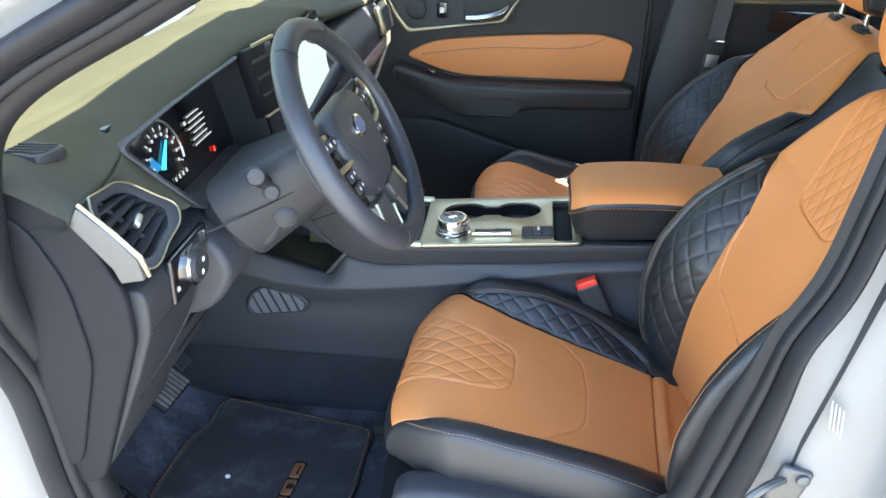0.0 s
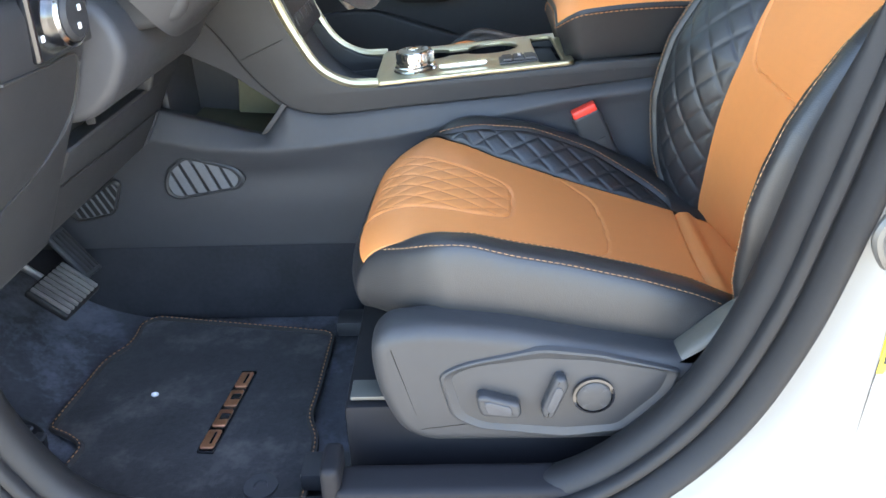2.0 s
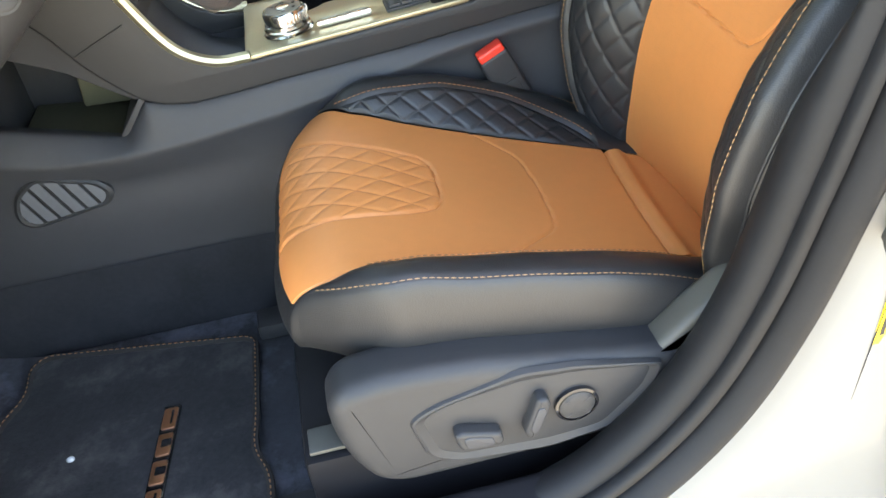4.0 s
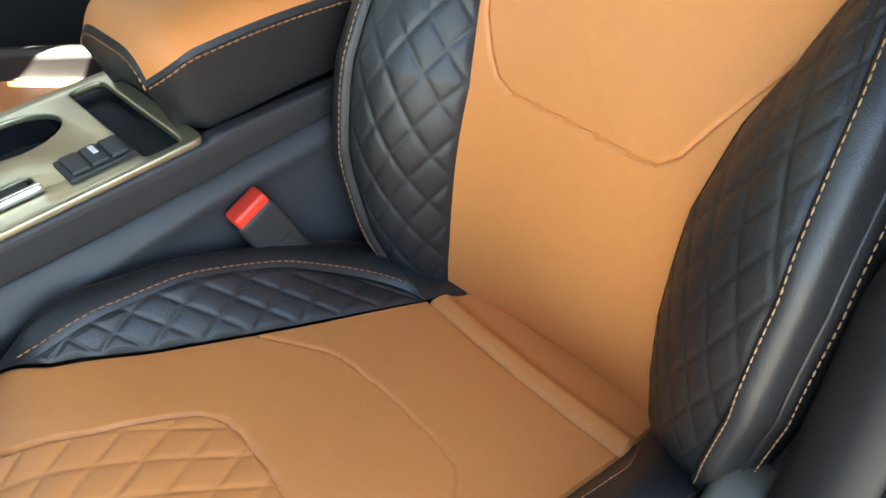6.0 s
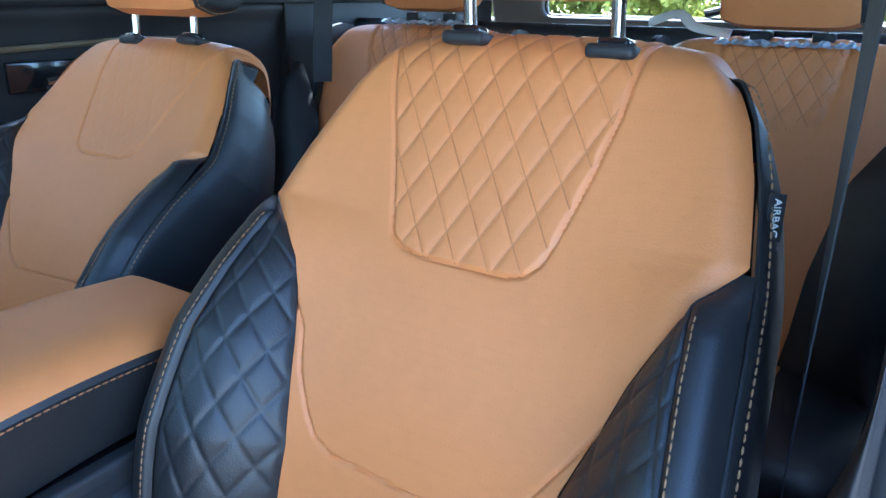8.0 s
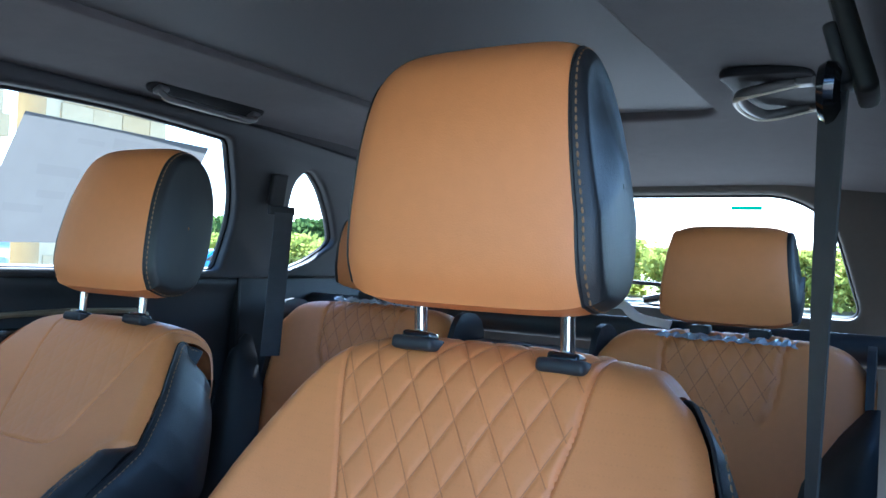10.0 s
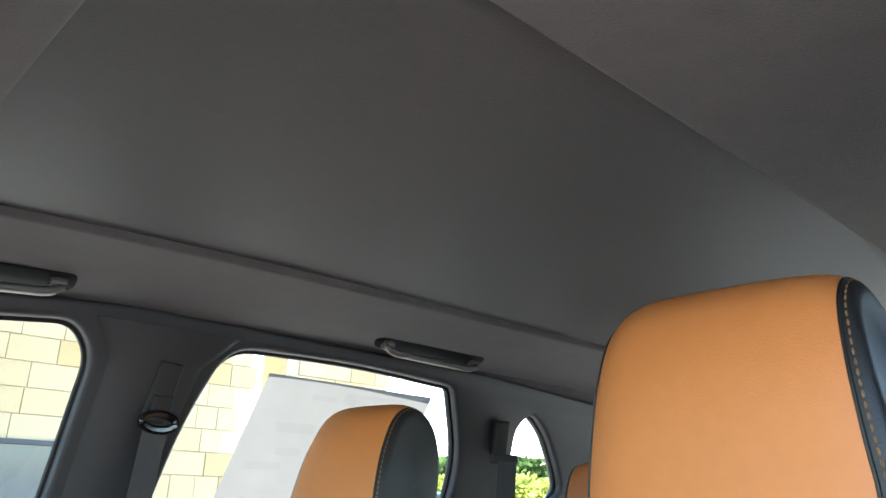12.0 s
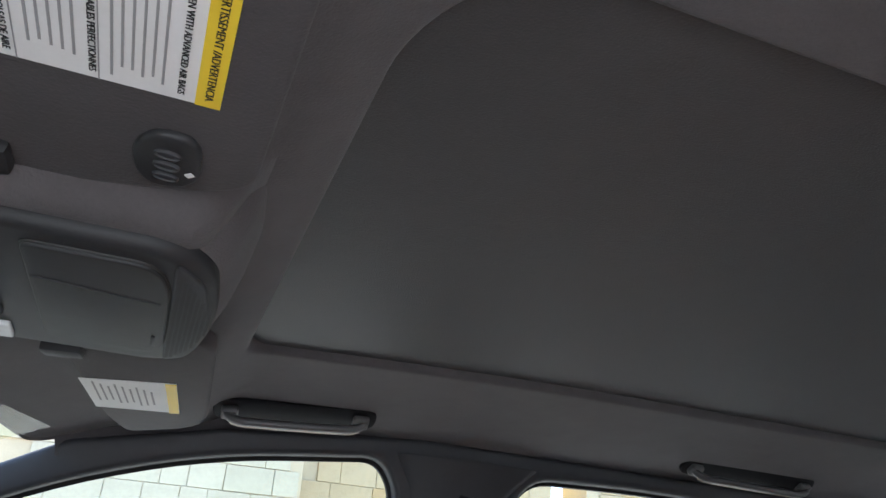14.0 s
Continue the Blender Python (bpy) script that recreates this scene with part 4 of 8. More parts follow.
inner = ring_rect(0.232, 1.84, YC - 0.345, YC + 0.362, (0.05, 0.03, 0.115, 0.06))
inner[:, 1] += np.where(inner[:, 1] > 0.2, 0.040 * np.clip((0.75 - inner[:, 0]) / 0.5, 0, 1) ** 1.5, 0)
outer = ring_rect(-0.11, 2.54, YC - 0.72, YC + 0.70, (0.05, 0.05, 0.05, 0.05))
outer[:, 0] += np.where(outer[:, 0] < 0.1, 0.085 * (np.abs(outer[:, 1] - YC) / 0.7) ** 2, 0)
rings = []
for k, s in enumerate([-0.01, 0.0, 0.003, 0.006, 0.010, 0.015, 0.022] + [k / 30 for k in range(1, 31)]):
    s1 = max(s, 0)
    q = inner * (1 - s1) + outer * s1
    if s < 0:
        rings.append([(x, y, 1.736) for x, y in q])
    else:
        lip = 0.017 * math.exp(-s / 0.006)
        rings.append([(x, y, roof_z(x, y) + lip) for x, y in q])
wx, wz = [-0.62, 0.02, 0.25, 0.6, 1.5, 2.15, 2.5], [1.30, 1.62, 1.665, 1.69, 1.68, 1.64, 1.60]
rings.append([(x, YC + (y - YC) * 1.004, min(roof_z(x, y) - 0.012, float(np.interp(x, wx, wz)) - 0.022) if abs(y - YC) > 0.62 and 0.0 < x else roof_z(x, y) - 0.004) for x, y in outer])
bm = bmesh.new()
bm.from_mesh(grid_mesh("ceiling", np.array(rings), loop_v=True))
setting("ceiling", bm, LINER, "dark grey cloth headliner round the roof opening", "ceiling")
P = np.array([[(x, y, 1.733 - 0.010 * ((y - YC) / 0.4) ** 2) for y in np.linspace(YC - 0.42, YC + 0.42, 21)] for x in np.linspace(0.20, 1.86, 41)])
setting("sunshade", grid_mesh("sunshade", P), SHADE, "dark grey cloth sunshade drawn across the roof opening", "sunshade")
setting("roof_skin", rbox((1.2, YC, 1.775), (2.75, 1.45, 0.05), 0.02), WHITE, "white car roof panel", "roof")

# ---- the open driver's doorway ----
DOOR = catmull([(-0.20, 0.500), (-0.37, 0.515), (-0.435, 0.60), (-0.470, 0.75), (-0.478, 0.88), (-0.486, 1.05), (-0.478, 1.18), (-0.435, 1.33), (-0.24, 1.455), (-0.04, 1.555), (0.15, 1.615), (0.40, 1.640), (0.520, 1.632), (0.545, 1.570), (0.514, 1.42), (0.494, 1.30), (0.478, 1.20), (0.447, 1.118), (0.431, 1.045), (0.414, 0.975), (0.400, 0.910), (0.373, 0.795), (0.330, 0.690), (0.271, 0.613), (0.205, 0.562), (0.08, 0.522), (-0.04, 0.506), (-0.20, 0.500)], 240)[:-1]
tang = np.roll(DOOR, -1, 0) - np.roll(DOOR, 1, 0)
tang /= np.linalg.norm(tang, axis=1, keepdims=True)
out_n = np.stack([-tang[:, 1], tang[:, 0]], 1)
if (out_n[10] @ (DOOR[10] - DOOR.mean(0))) < 0:
    out_n = -out_n


def door_strip(profile):
    """A strip along the doorway: offsets outwards from its edge, and places across the car."""
    rows = []
    for o, y in profile:
        row = []
        for (x0, z0), n in zip(DOOR, out_n):
            up = float(smooth01((z0 - 0.93) / 0.22))
            s = up * float(smooth01(x0 / 0.3))
            oo = o * (1 - 0.40 * s * float(smooth01((0.10 - o) / 0.05)))
            x, z = x0 + n[0] * oo, z0 + n[1] * oo
            yy = y + s * 0.95 * min(0.0, -0.696 - y) - 0.058 * (up - s)
            row.append((x, yy + 0.08 * max(0.0, z - 1.30), z))
        rows.append(row)
    return np.array(rows)


frame_d = thing("door_frame", "white painted doorway of the car with black rubber seal", "door frame", kind="structure")
prof = catmull([(0.030, -0.640), (0.008, -0.650), (-0.002, -0.668), (-0.002, -0.684), (0.006, -0.696), (0.020, -0.701), (0.024, -0.696)], 20)
part("inner_trim", grid_mesh("inner_trim", door_strip(prof), loop_v=True), RUBBER, frame_d, "black inner trim")
prof = catmull([(0.020, -0.694), (0.014, -0.703), (0.016, -0.714), (0.024, -0.717), (0.029, -0.712), (0.030, -0.718), (0.036, -0.730), (0.045, -0.738), (0.053, -0.735), (0.058, -0.722), (0.059, -0.710)], 34)
part("door_seal", grid_mesh("door_seal", door_strip(prof), loop_v=True), RUBBER, frame_d, "black rubber door seal")
prof = catmull([(0.048, -0.712), (0.066, -0.718), (0.082, -0.730), (0.10, -0.738), (0.15, -0.743), (0.30, -0.750), (0.38, -0.756), (0.48, -0.765)], 60)
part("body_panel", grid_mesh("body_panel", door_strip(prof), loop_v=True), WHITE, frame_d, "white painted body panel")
setting("sill_plate", join(rbox((0.17, -0.672, 0.500), (0.50, 0.050, 0.10), 0.012, (6, 0, 0), 3), rbox((-0.084, -0.668, 0.525), (0.024, 0.056, 0.105), 0.010, (0, 0, 0), 3), rbox((-0.34, -0.680, 0.450), (0.50, 0.050, 0.09), 0.012, (6, 0, 0), 3)), DARKP, "black plastic sill trim beside the driver seat", "sill")


# ---- centre console ----
CY0, CY1 = -0.103, 0.127


def trim_z(x):
    return 0.872 + 0.085 * (x + 0.06)


console = thing("centre_console", "black centre console with champagne metal trim and cup holders", "console", at=(0.1, YC, 0.43))
TUB = [(0.66, 0.895), (0.43, 0.875), (0.314, 0.863), (0.163, 0.846), (-0.028, 0.831), (-0.10, 0.824), (-0.15, 0.821), (-0.185, 0.826), (-0.216, 0.838)]      # lower line of the upper body
cheek = [(0.66, 0.918), (0.280, 0.901), (0.274, 0.897), (-0.062, 0.869), (-0.10, 0.873), (-0.15, 0.897), (-0.193, 0.958), (-0.232, 1.05), (-0.26, 1.12), (-0.45, 1.14), (-0.45, 1.04), (-0.34, 0.990), (-0.305, 0.948), (-0.279, 0.905), (-0.250, 0.870)]
cheek = rounded(cheek + TUB[::-1], [0.012] * 4 + [0.03] * (len(cheek) - 4) + [0.03] * len(TUB), 4)
for y0, y1 in ((CY0, CY0 + 0.020), (CY1, CY1 - 0.020)):
    side_c = part("console_cheek", prism(cheek, y1, y0, "y", 0.005, 3), PLAST, console, "black grained side of the console")
    yy = y0 - 0.0006 if y0 < 0 else y0 + 0.0006
    part("panel_gap", tube([(-0.281, yy, 0.918), (-0.250, yy, 0.932), (-0.207, yy, 0.950)], 0.0012, 6), INK, side_c)
core = [(0.66, 0.905), (0.28, 0.868), (0.276, 0.856), (-0.058, 0.830), (-0.085, 0.832), (-0.125, 0.842), (-0.168, 0.880), (-0.208, 0.950), (-0.243, 1.04), (-0.27, 1.12), (-0.45, 1.12), (-0.45, 0.96), (-0.31, 0.895), (-0.25, 0.850), (-0.20, 0.815), (0.66, 0.84)]
part("console_core", prism(rounded(core, 0.02, 4), CY0 + 0.018, CY1 - 0.018, "y", 0.002, 2), PLASTG, console, "charcoal tray floor and body between the sides")
# side panel with a sloping ledge along its top
LX = np.concatenate([np.linspace(-0.95, -0.40, 14), np.linspace(-0.39, -0.20, 40), np.linspace(-0.19, 0.66, 40)])
led_t = ip(LX, [-0.95, -0.62, -0.45, -0.398, -0.322, -0.285, -0.264, -0.252, -0.216, -0.185, -0.15, -0.10, -0.028, 0.163, 0.314, 0.43, 0.66], [0.90, 0.87, 0.842, 0.828, 0.806, 0.794, 0.789, 0.793, 0.838, 0.829, 0.824, 0.827, 0.834, 0.849, 0.866, 0.878, 0.898])
led_b = ip(LX, [-0.95, -0.62, -0.425, -0.368, -0.289, -0.249, -0.17, -0.031, 0.115, 0.258, 0.399, 0.66], [0.86, 0.825, 0.789, 0.775, 0.769, 0.769, 0.773, 0.788, 0.813, 0.841, 0.856, 0.875])
led_b = np.minimum(led_b, led_t - 0.016)
led_y = ip(LX, [-0.25, 0.0], [0.122, 0.113])
rows = []
for x, zt, zc, yl in zip(LX, led_t, led_b, led_y):
    pr = catmull([(-0.075, zt - 0.004), (-0.094, zt - 0.001), (-0.100, zt - 0.003), (-yl + 0.002, zc + 0.004), (-yl, zc - 0.002), (-yl + 0.006, zc - 0.022), (-0.1045, 0.72), (-0.1045, 0.66), (-0.100, 0.58), (-0.096, 0.42)], 46)
    rows.append([(x, y, z) for y, z in pr])
part("lower_panel", grid_mesh("lower_panel", np.array(rows)), PLASTG, console, "charcoal lower side panel of the console with a sloping ledge")
part("far_panel", prism([(0.66, 0.895), (-0.216, 0.838), (-0.27, 0.80), (-0.95, 0.88), (-0.95, 0.42), (0.66, 0.42)], 0.10, 0.112, "y"), PLASTG, console, "charcoal lower panel on the passenger side")
# light on the pocket floor and liner is put into their olive colour
part("pocket_floor", rbox((-0.325, 0.0, 0.772), (0.19, 0.17, 0.012), 0.004, (0, 6, 0)), POCKETLIT, console, "mat in the open pocket, its olive lightened for light falling in")
part("pocket_back", rbox((-0.34, 0.088, 0.87), (0.26, 0.012, 0.22), 0.004), PLASTG, console)
part("pocket_liner", rbox((-0.293, 0.060, 0.825), (0.085, 0.030, 0.085), 0.006, (0, 6, 8)), POCKETLIT, console, "box liner in the pocket, light on it painted as lighter olive")
part("pocket_end", rbox((-0.238, -0.010, 0.815), (0.010, 0.172, 0.074), 0.003, (0, 39, 0)), PLASTG, console, "sloping end of the pocket")
part("pocket_front", rbox((-0.43, 0.012, 0.88), (0.012, 0.17, 0.20), 0.004), PLASTG, console)
tun = np.array([[(x, -0.1035 + 0.006 * smooth01((0.575 - z) / 0.16), z) for z in (0.577, 0.574, 0.55, 0.50, 0.46, 0.415)] for x in np.linspace(-0.92, 0.60, 30)])
setting("tunnel_carpet", grid_mesh("tunnel_carpet", tun), CARPETD, "black carpet along the foot of the console", "carpet")

# champagne plate with cup holders cut through it
plate_o = rounded([(-0.062, CY0 + 0.002), (0.272, CY0 + 0.002), (0.272, CY1 - 0.002), (-0.062, CY1 - 0.002)], 0.012, 4)
cups = []
for a0, a1, cxk in ((35, 325, 0.024), (-145, 145, 0.140)):
    ak = [radians(a0 + (a1 - a0) * k / 18) for k in range(19)]
    cups += [(cxk + 0.050 * math.cos(a), 0.058 - 0.041 * math.sin(a)) for a in ak]
cups = cups[::-1]
slot = rounded([(0.216, -0.090), (0.254, -0.090), (0.254, 0.104), (0.216, 0.104)], 0.008, 3)
strip = rounded([(0.050, -0.030), (0.128, -0.030), (0.128, -0.062), (0.055, -0.062)], 0.006, 3)
plate = part("trim_plate", outline_panel(plate_o, [cups, slot, strip], 0.008, 0.0022, lambda u, v, w: (u, v, trim_z(u) + w)), SATIN, console, "champagne satin metal plate")
part("cup_holder", outline_panel(cups, [], 0.004, 0.0, lambda u, v, w: (u, v, trim_z(u) - 0.031 + w)), PLAST, console, "black cup holder base")
wallr = np.array([[(u, v, trim_z(u) - d) for u, v in cups] for d in (0.003, 0.018, 0.032)])
part("cup_holder", grid_mesh("cup_holder", wallr, loop_v=True), GLOSS, console, "black cup holder wall")
# slot depth is painted: a near-black block stands for its shade
part("slot_well", rbox((0.235, 0.007, 0.864), (0.044, 0.204, 0.036), 0.004), GAPSHADE, console, "storage slot with its shade painted near-black")
part("button_well", rbox((0.09, -0.046, 0.872), (0.082, 0.036, 0.018), 0.003), GLOSS, console, "gloss black tray beside the selector")
part("park_button", rbox((0.108, -0.046, 0.886), (0.030, 0.024, 0.008), 0.003), PLAST, console, "black button")
part("chrome_bar", rbox((0.088, -0.067, trim_z(0.088) + 0.009), (0.082, 0.009, 0.009), 0.003, (0, -4.9, 0)), CHROME, console, "chrome bar")
sw = part("switch_panel", rbox((0.182, -0.055, trim_z(0.182) + 0.005), (0.064, 0.046, 0.006), 0.002, (0, -4.9, 0)), PLAST, console, "black switch panel")
for k in range(3):
    part("switch", rbox((0.163 + 0.019 * k, -0.055, trim_z(0.182) + 0.009 + 0.0015 * (k - 1)), (0.016, 0.036, 0.005), 0.0015, (0, -4.9, 0)), PLASTG, sw)
part("print_bar", rbox((0.184, -0.050, trim_z(0.184) + 0.0122), (0.005, 0.016, 0.0006), 0), PAPER, sw, smooth=False)
dm = pose(0.006, -0.042, trim_z(0.006) + 0.002, 0, -4.9, 0)
knob = part("selector_dial", lathe([(0.043, 0), (0.044, 0.004), (0.041, 0.007), (0.041, 0.011), (0.038, 0.013), (0.038, 0.018), (0.034, 0.0195), (0.034, 0.021), (0.0365, 0.0225), (0.0365, 0.036), (0.0345, 0.0385), (0.031, 0.0385)], dm @ Matrix.Diagonal((0.86, 0.86, 0.92, 1)), 56), CHROME, console, "stepped chrome rotary gear selector")
part("dial_top", lathe([(0.0305, 0.037), (0.0305, 0.0392), (0.028, 0.0396)], dm @ Matrix.Diagonal((0.86, 0.86, 0.92, 1)), 40), surface("grey_dial_face", (0.20, 0.195, 0.17), 0.35, metal=0.5), knob, "grey dial face")
part("dial_centre", lathe([(0.012, 0.0396), (0.012, 0.0412), (0.0105, 0.0418)], dm @ Matrix.Diagonal((0.86, 0.86, 0.92, 1)), 28), CHROME, knob, "small chrome centre")
for k in range(36):
    a = 2 * math.pi * k / 36
    part("grip_rib", rbox((0.006 + 0.0315 * math.cos(a), -0.042 + 0.0315 * math.sin(a), trim_z(0.006) + 0.029), (0.0016, 0.0026, 0.012), 0.0005, (0, 0, math.degrees(a))), CHROME, knob)
for k, ch in enumerate("PRNDS"):
    a = radians(150 - 60 * k)
    lettering(ch, 0.008, dm @ pose(0.0185 * math.cos(a), 0.0185 * math.sin(a), 0.0370, 0, 0, -90), INK, knob)
# trim that runs up the centre stack
for yy in (CY0 + 0.006, CY1 - 0.006):
    line = catmull([(-0.055, yy, 0.874), (-0.105, yy, 0.876), (-0.150, yy, 0.900), (-0.190, yy, 0.962), (-0.228, yy, 1.050), (-0.25, yy, 1.11)], 40)
    part("trim_strip", tube(line, 0.0085, 8), SATIN, console, "champagne trim strip rising to the centre stack")
ctl = part("control_panel", rbox((-0.207, YC, 1.005), (0.018, 0.205, 0.13), 0.006, (0, -22, 0)), PLAST, console, "black control panel")
for yy, zz in ((-0.055, 1.03), (0.075, 1.03)):
    part("control_knob", lathe([(0.021, 0), (0.021, 0.016), (0.018, 0.019)], facing((-0.205 + 0.01, yy, zz), (0.93, 0, 0.37)), 28), CHROME, ctl, "chrome control knob")
for k in range(4):
    part("control_button", rbox((-0.187, -0.06 + 0.045 * k, 0.975), (0.008, 0.036, 0.018), 0.002, (0, -22, 0)), PLASTG, ctl)

# armrest lid
arm = thing("armrest", "tan leather armrest lid on a black stitched box, on the console", "armrest", at=(0.42, YC, 0.90))
n1, n2 = 60, 40
XS = np.linspace(0, 1, n1)
def arm_sheet(z_of, inset, a0, a1):
    rows = []
    for s in XS:
        x = 0.246 + 0.309 * s
        w = 0.100 * (1 - 0.25 * (1 - min(1, s / 0.10)) ** 2.2 if s < 0.10 else 1.0)
        rows.append([(x, YC + 0.0 + w * t, z_of(s, t)) for t in np.linspace(a0, a1, n2)])
    return np.array(rows)
def arm_top(s, t):
    edge = 0.024 * abs(t) ** 5
    nose = 0.020 * max(0, 1 - s / 0.14) ** 2.2
    return 0.998 + 0.012 * math.sin(math.pi * min(1, s * 0.9 + 0.1)) + 0.012 * s - edge - nose
P = arm_sheet(arm_top, 0, -1, 1)
ring = [np.concatenate([P[0, :], P[1:, -1], P[-1, -2::-1], P[-2:0:-1, 0]])]
part("lid_pad", grid_mesh("lid_pad", P), TAN, arm, "tan leather pad")
r0 = ring[0]
cen = r0.mean(0)
rows = [r0]
for o, dz in ((0.003, -0.006), (0.001, -0.012), (-0.003, -0.055), (-0.010, -0.110)):
    q = r0.copy()
    d = q[:, :2] - cen[:2]
    q[:, :2] += o * d / (np.linalg.norm(d, axis=1, keepdims=True)) * 1.2
    q[:, 2] = np.maximum(q[:, 2] + dz, 0.893 + 0.03 * np.clip((q[:, 0] - 0.22) / 0.4, 0, 1)) if dz < -0.04 else q[:, 2] + dz
    if dz < -0.04:
        q[:, 0] += np.where(q[:, 0] < 0.30, (0.30 - q[:, 0]) / 0.08 * (0.018 if dz > -0.06 else 0.040), 0)
    rows.append(q)
part("lid_box", grid_mesh("lid_box", np.array(rows), loop_v=True), BLACK, arm, "black leather box below the pad")
q = r0.copy()
d = q[:, :2] - cen[:2]
q[:, :2] += 0.0045 * d / np.linalg.norm(d, axis=1, keepdims=True)
q[:, 2] -= 0.009
part("stitching", stitches(np.vstack([q, q[:1]]), 0.006, 0.002, 0.0012), STITCHD, arm, "row of brown thread")

# belt buckles beside the console
def buckle(yc, x, lean):
    b = thing("belt_buckle", "black belt buckle with a red release button beside the console", "buckle", "belt buckles", at=(x, yc, 0.70))
    m = pose(x, yc, 0.775, 0, lean, 0)
    def go(bm):
        bmesh.ops.transform(bm, matrix=m, verts=bm.verts)
        return bm
    part("buckle_body", go(rbox((0, 0, 0.004), (0.048, 0.028, 0.100), 0.007, seg=3)), PLAST, b)
    part("release_button", go(rbox((0, -0.001, 0.056), (0.042, 0.023, 0.016), 0.004, seg=3)), RED, b, "red release button")
    part("buckle_mark", go(rbox((0.002, -0.0146, -0.008), (0.024, 0.0012, 0.024), 0.0004)), INK, b)
    part("buckle_stalk", go(rbox((0, 0, -0.10), (0.032, 0.012, 0.13), 0.005)), PLAST, b, "black stalk")
    return b


buckle(-0.124, 0.312, -26)
buckle(0.142, 0.38, -24)

# ---- seat bases with their side covers ----
def seat_base(yc, side, dx, label):
    b = thing("power_seat_mount", label, "seat mount", "seat mounts", at=(0.2 + dx, yc, 0.43))
    yo = yc - side * 0.277
    val = [(-0.031, 0.690), (-0.030, 0.716), (-0.012, 0.736), (0.03, 0.741), (0.06, 0.740), (0.13, 0.732), (0.195, 0.717), (0.325, 0.690), (0.40, 0.680), (0.45, 0.66), (0.42, 0.60), (0.34, 0.575), (0.20, 0.570), (0.03, 0.572), (0.0, 0.588), (-0.016, 0.62), (-0.027, 0.655)]
    cov = part("side_cover", prism(rounded([(x + dx, z) for x, z in val], 0.02, 4), yo + side * 0.065, yo, "y", 0.020, 5), PLAST, b, "black plastic seat side cover")
    rec = np.array([(0.061, 0.674), (0.074, 0.683), (0.096, 0.690), (0.166, 0.699), (0.225, 0.694), (0.312, 0.677), (0.303, 0.649), (0.258, 0.602), (0.197, 0.598), (0.102, 0.607), (0.075, 0.621)])
    ringp = np.array(rounded([(x + dx, z) for x, z in rec], 0.010, 4))
    cen = np.array([0.178 + dx, 0.652])
    def grown(o):
        d = ringp - cen
        return ringp + d / np.linalg.norm(d, axis=1, keepdims=True) * o
    rim = [[(x, yo - side * h, z) for x, z in grown(o)] for o, h in ((0.016, -0.002), (0.013, 0.0035), (0.010, 0.0045), (0.0, 0.0008))]
    part("recess_rim", grid_mesh("recess_rim", np.array(rim), loop_v=True), PLAST, cov, "chamfered rim round the switches")
    part("recess_panel", prism([tuple(p) for p in ringp], yo + side * 0.002, yo - side * 0.001, "y", 0.0004), PLAST, cov, "recessed switch panel")
    def wedge(pts, name, lab):
        k = np.array(pts) + np.array((dx, -0.006))
        c = k.mean(0)
        part(name, prism(rounded([tuple(p) for p in k], 0.004, 3), yo + side * 0.002, yo - side * 0.017, "y", 0.005, 3), PLAST, cov, lab)
        part("switch_facet", prism(rounded([tuple(c + (p - c) * 0.62) for p in k], 0.003, 3), yo - side * 0.014, yo - side * 0.0185, "y", 0.0015), PLASTG, cov)
    wedge([(0.090, 0.661), (0.098, 0.664), (0.140, 0.650), (0.143, 0.636), (0.138, 0.629), (0.097, 0.634), (0.092, 0.645)], "slide_switch", "black seat slide switch")
    wedge([(0.181, 0.687), (0.192, 0.686), (0.196, 0.674), (0.180, 0.630), (0.170, 0.627), (0.165, 0.639)], "recline_switch", "black recline switch")
    mk = facing((0.227 + dx, yo - side * 0.001, 0.647), (0, -side, 0))
    part("lumbar_ring", lathe([(0.0245, 0), (0.0245, 0.005), (0.0215, 0.006), (0.021, 0.002)], mk, 36), GLOSS, cov, "gloss black ring")
    part("lumbar_pad", lathe([(0.0200, 0.001), (0.0200, 0.006), (0.016, 0.0085), (0.004, 0.0075)], mk, 36), PLAST, cov, "round lumbar switch")
    for k in range(4):
        a = radians(90 * k + 45)
        part("lumbar_mark", prism([(0.227 + dx + 0.018 * math.cos(a + q), 0.647 + 0.018 * math.sin(a + q)) for q in (-0.12, 0.12)] + [(0.227 + dx + 0.010 * math.cos(a), 0.647 + 0.010 * math.sin(a))], yo - side * 0.0088, yo - side * 0.0096, "y"), PLASTG, cov, smooth=False)
    part("base_frame", rbox((0.17 + dx, yc - side * 0.02, 0.535), (0.49, 0.44, 0.135), 0.012, (0, 0, 0), 2), DARKP, b, "black seat base frame")
    part("rail_end", rbox((-0.040 + dx, yc - side * 0.215, 0.610), (0.052, 0.036, 0.006), 0.002), GREYSAT, b, "dull steel end of the seat rail")
    part("rail", rbox((0.15 + dx, yc - side * 0.19, 0.452), (0.60, 0.05, 0.03), 0.006), PLAST, b, "black seat rail")
    part("rail", rbox((0.15 + dx, yc + side * 0.19, 0.452), (0.60, 0.05, 0.03), 0.006), PLAST, b, "black seat rail")
    hin = rounded([(x + dx, z) for x, z in ((0.302, 0.662), (0.325, 0.690), (0.365, 0.728), (0.405, 0.760), (0.432, 0.764), (0.440, 0.740), (0.415, 0.705), (0.385, 0.672))], 0.010, 4)
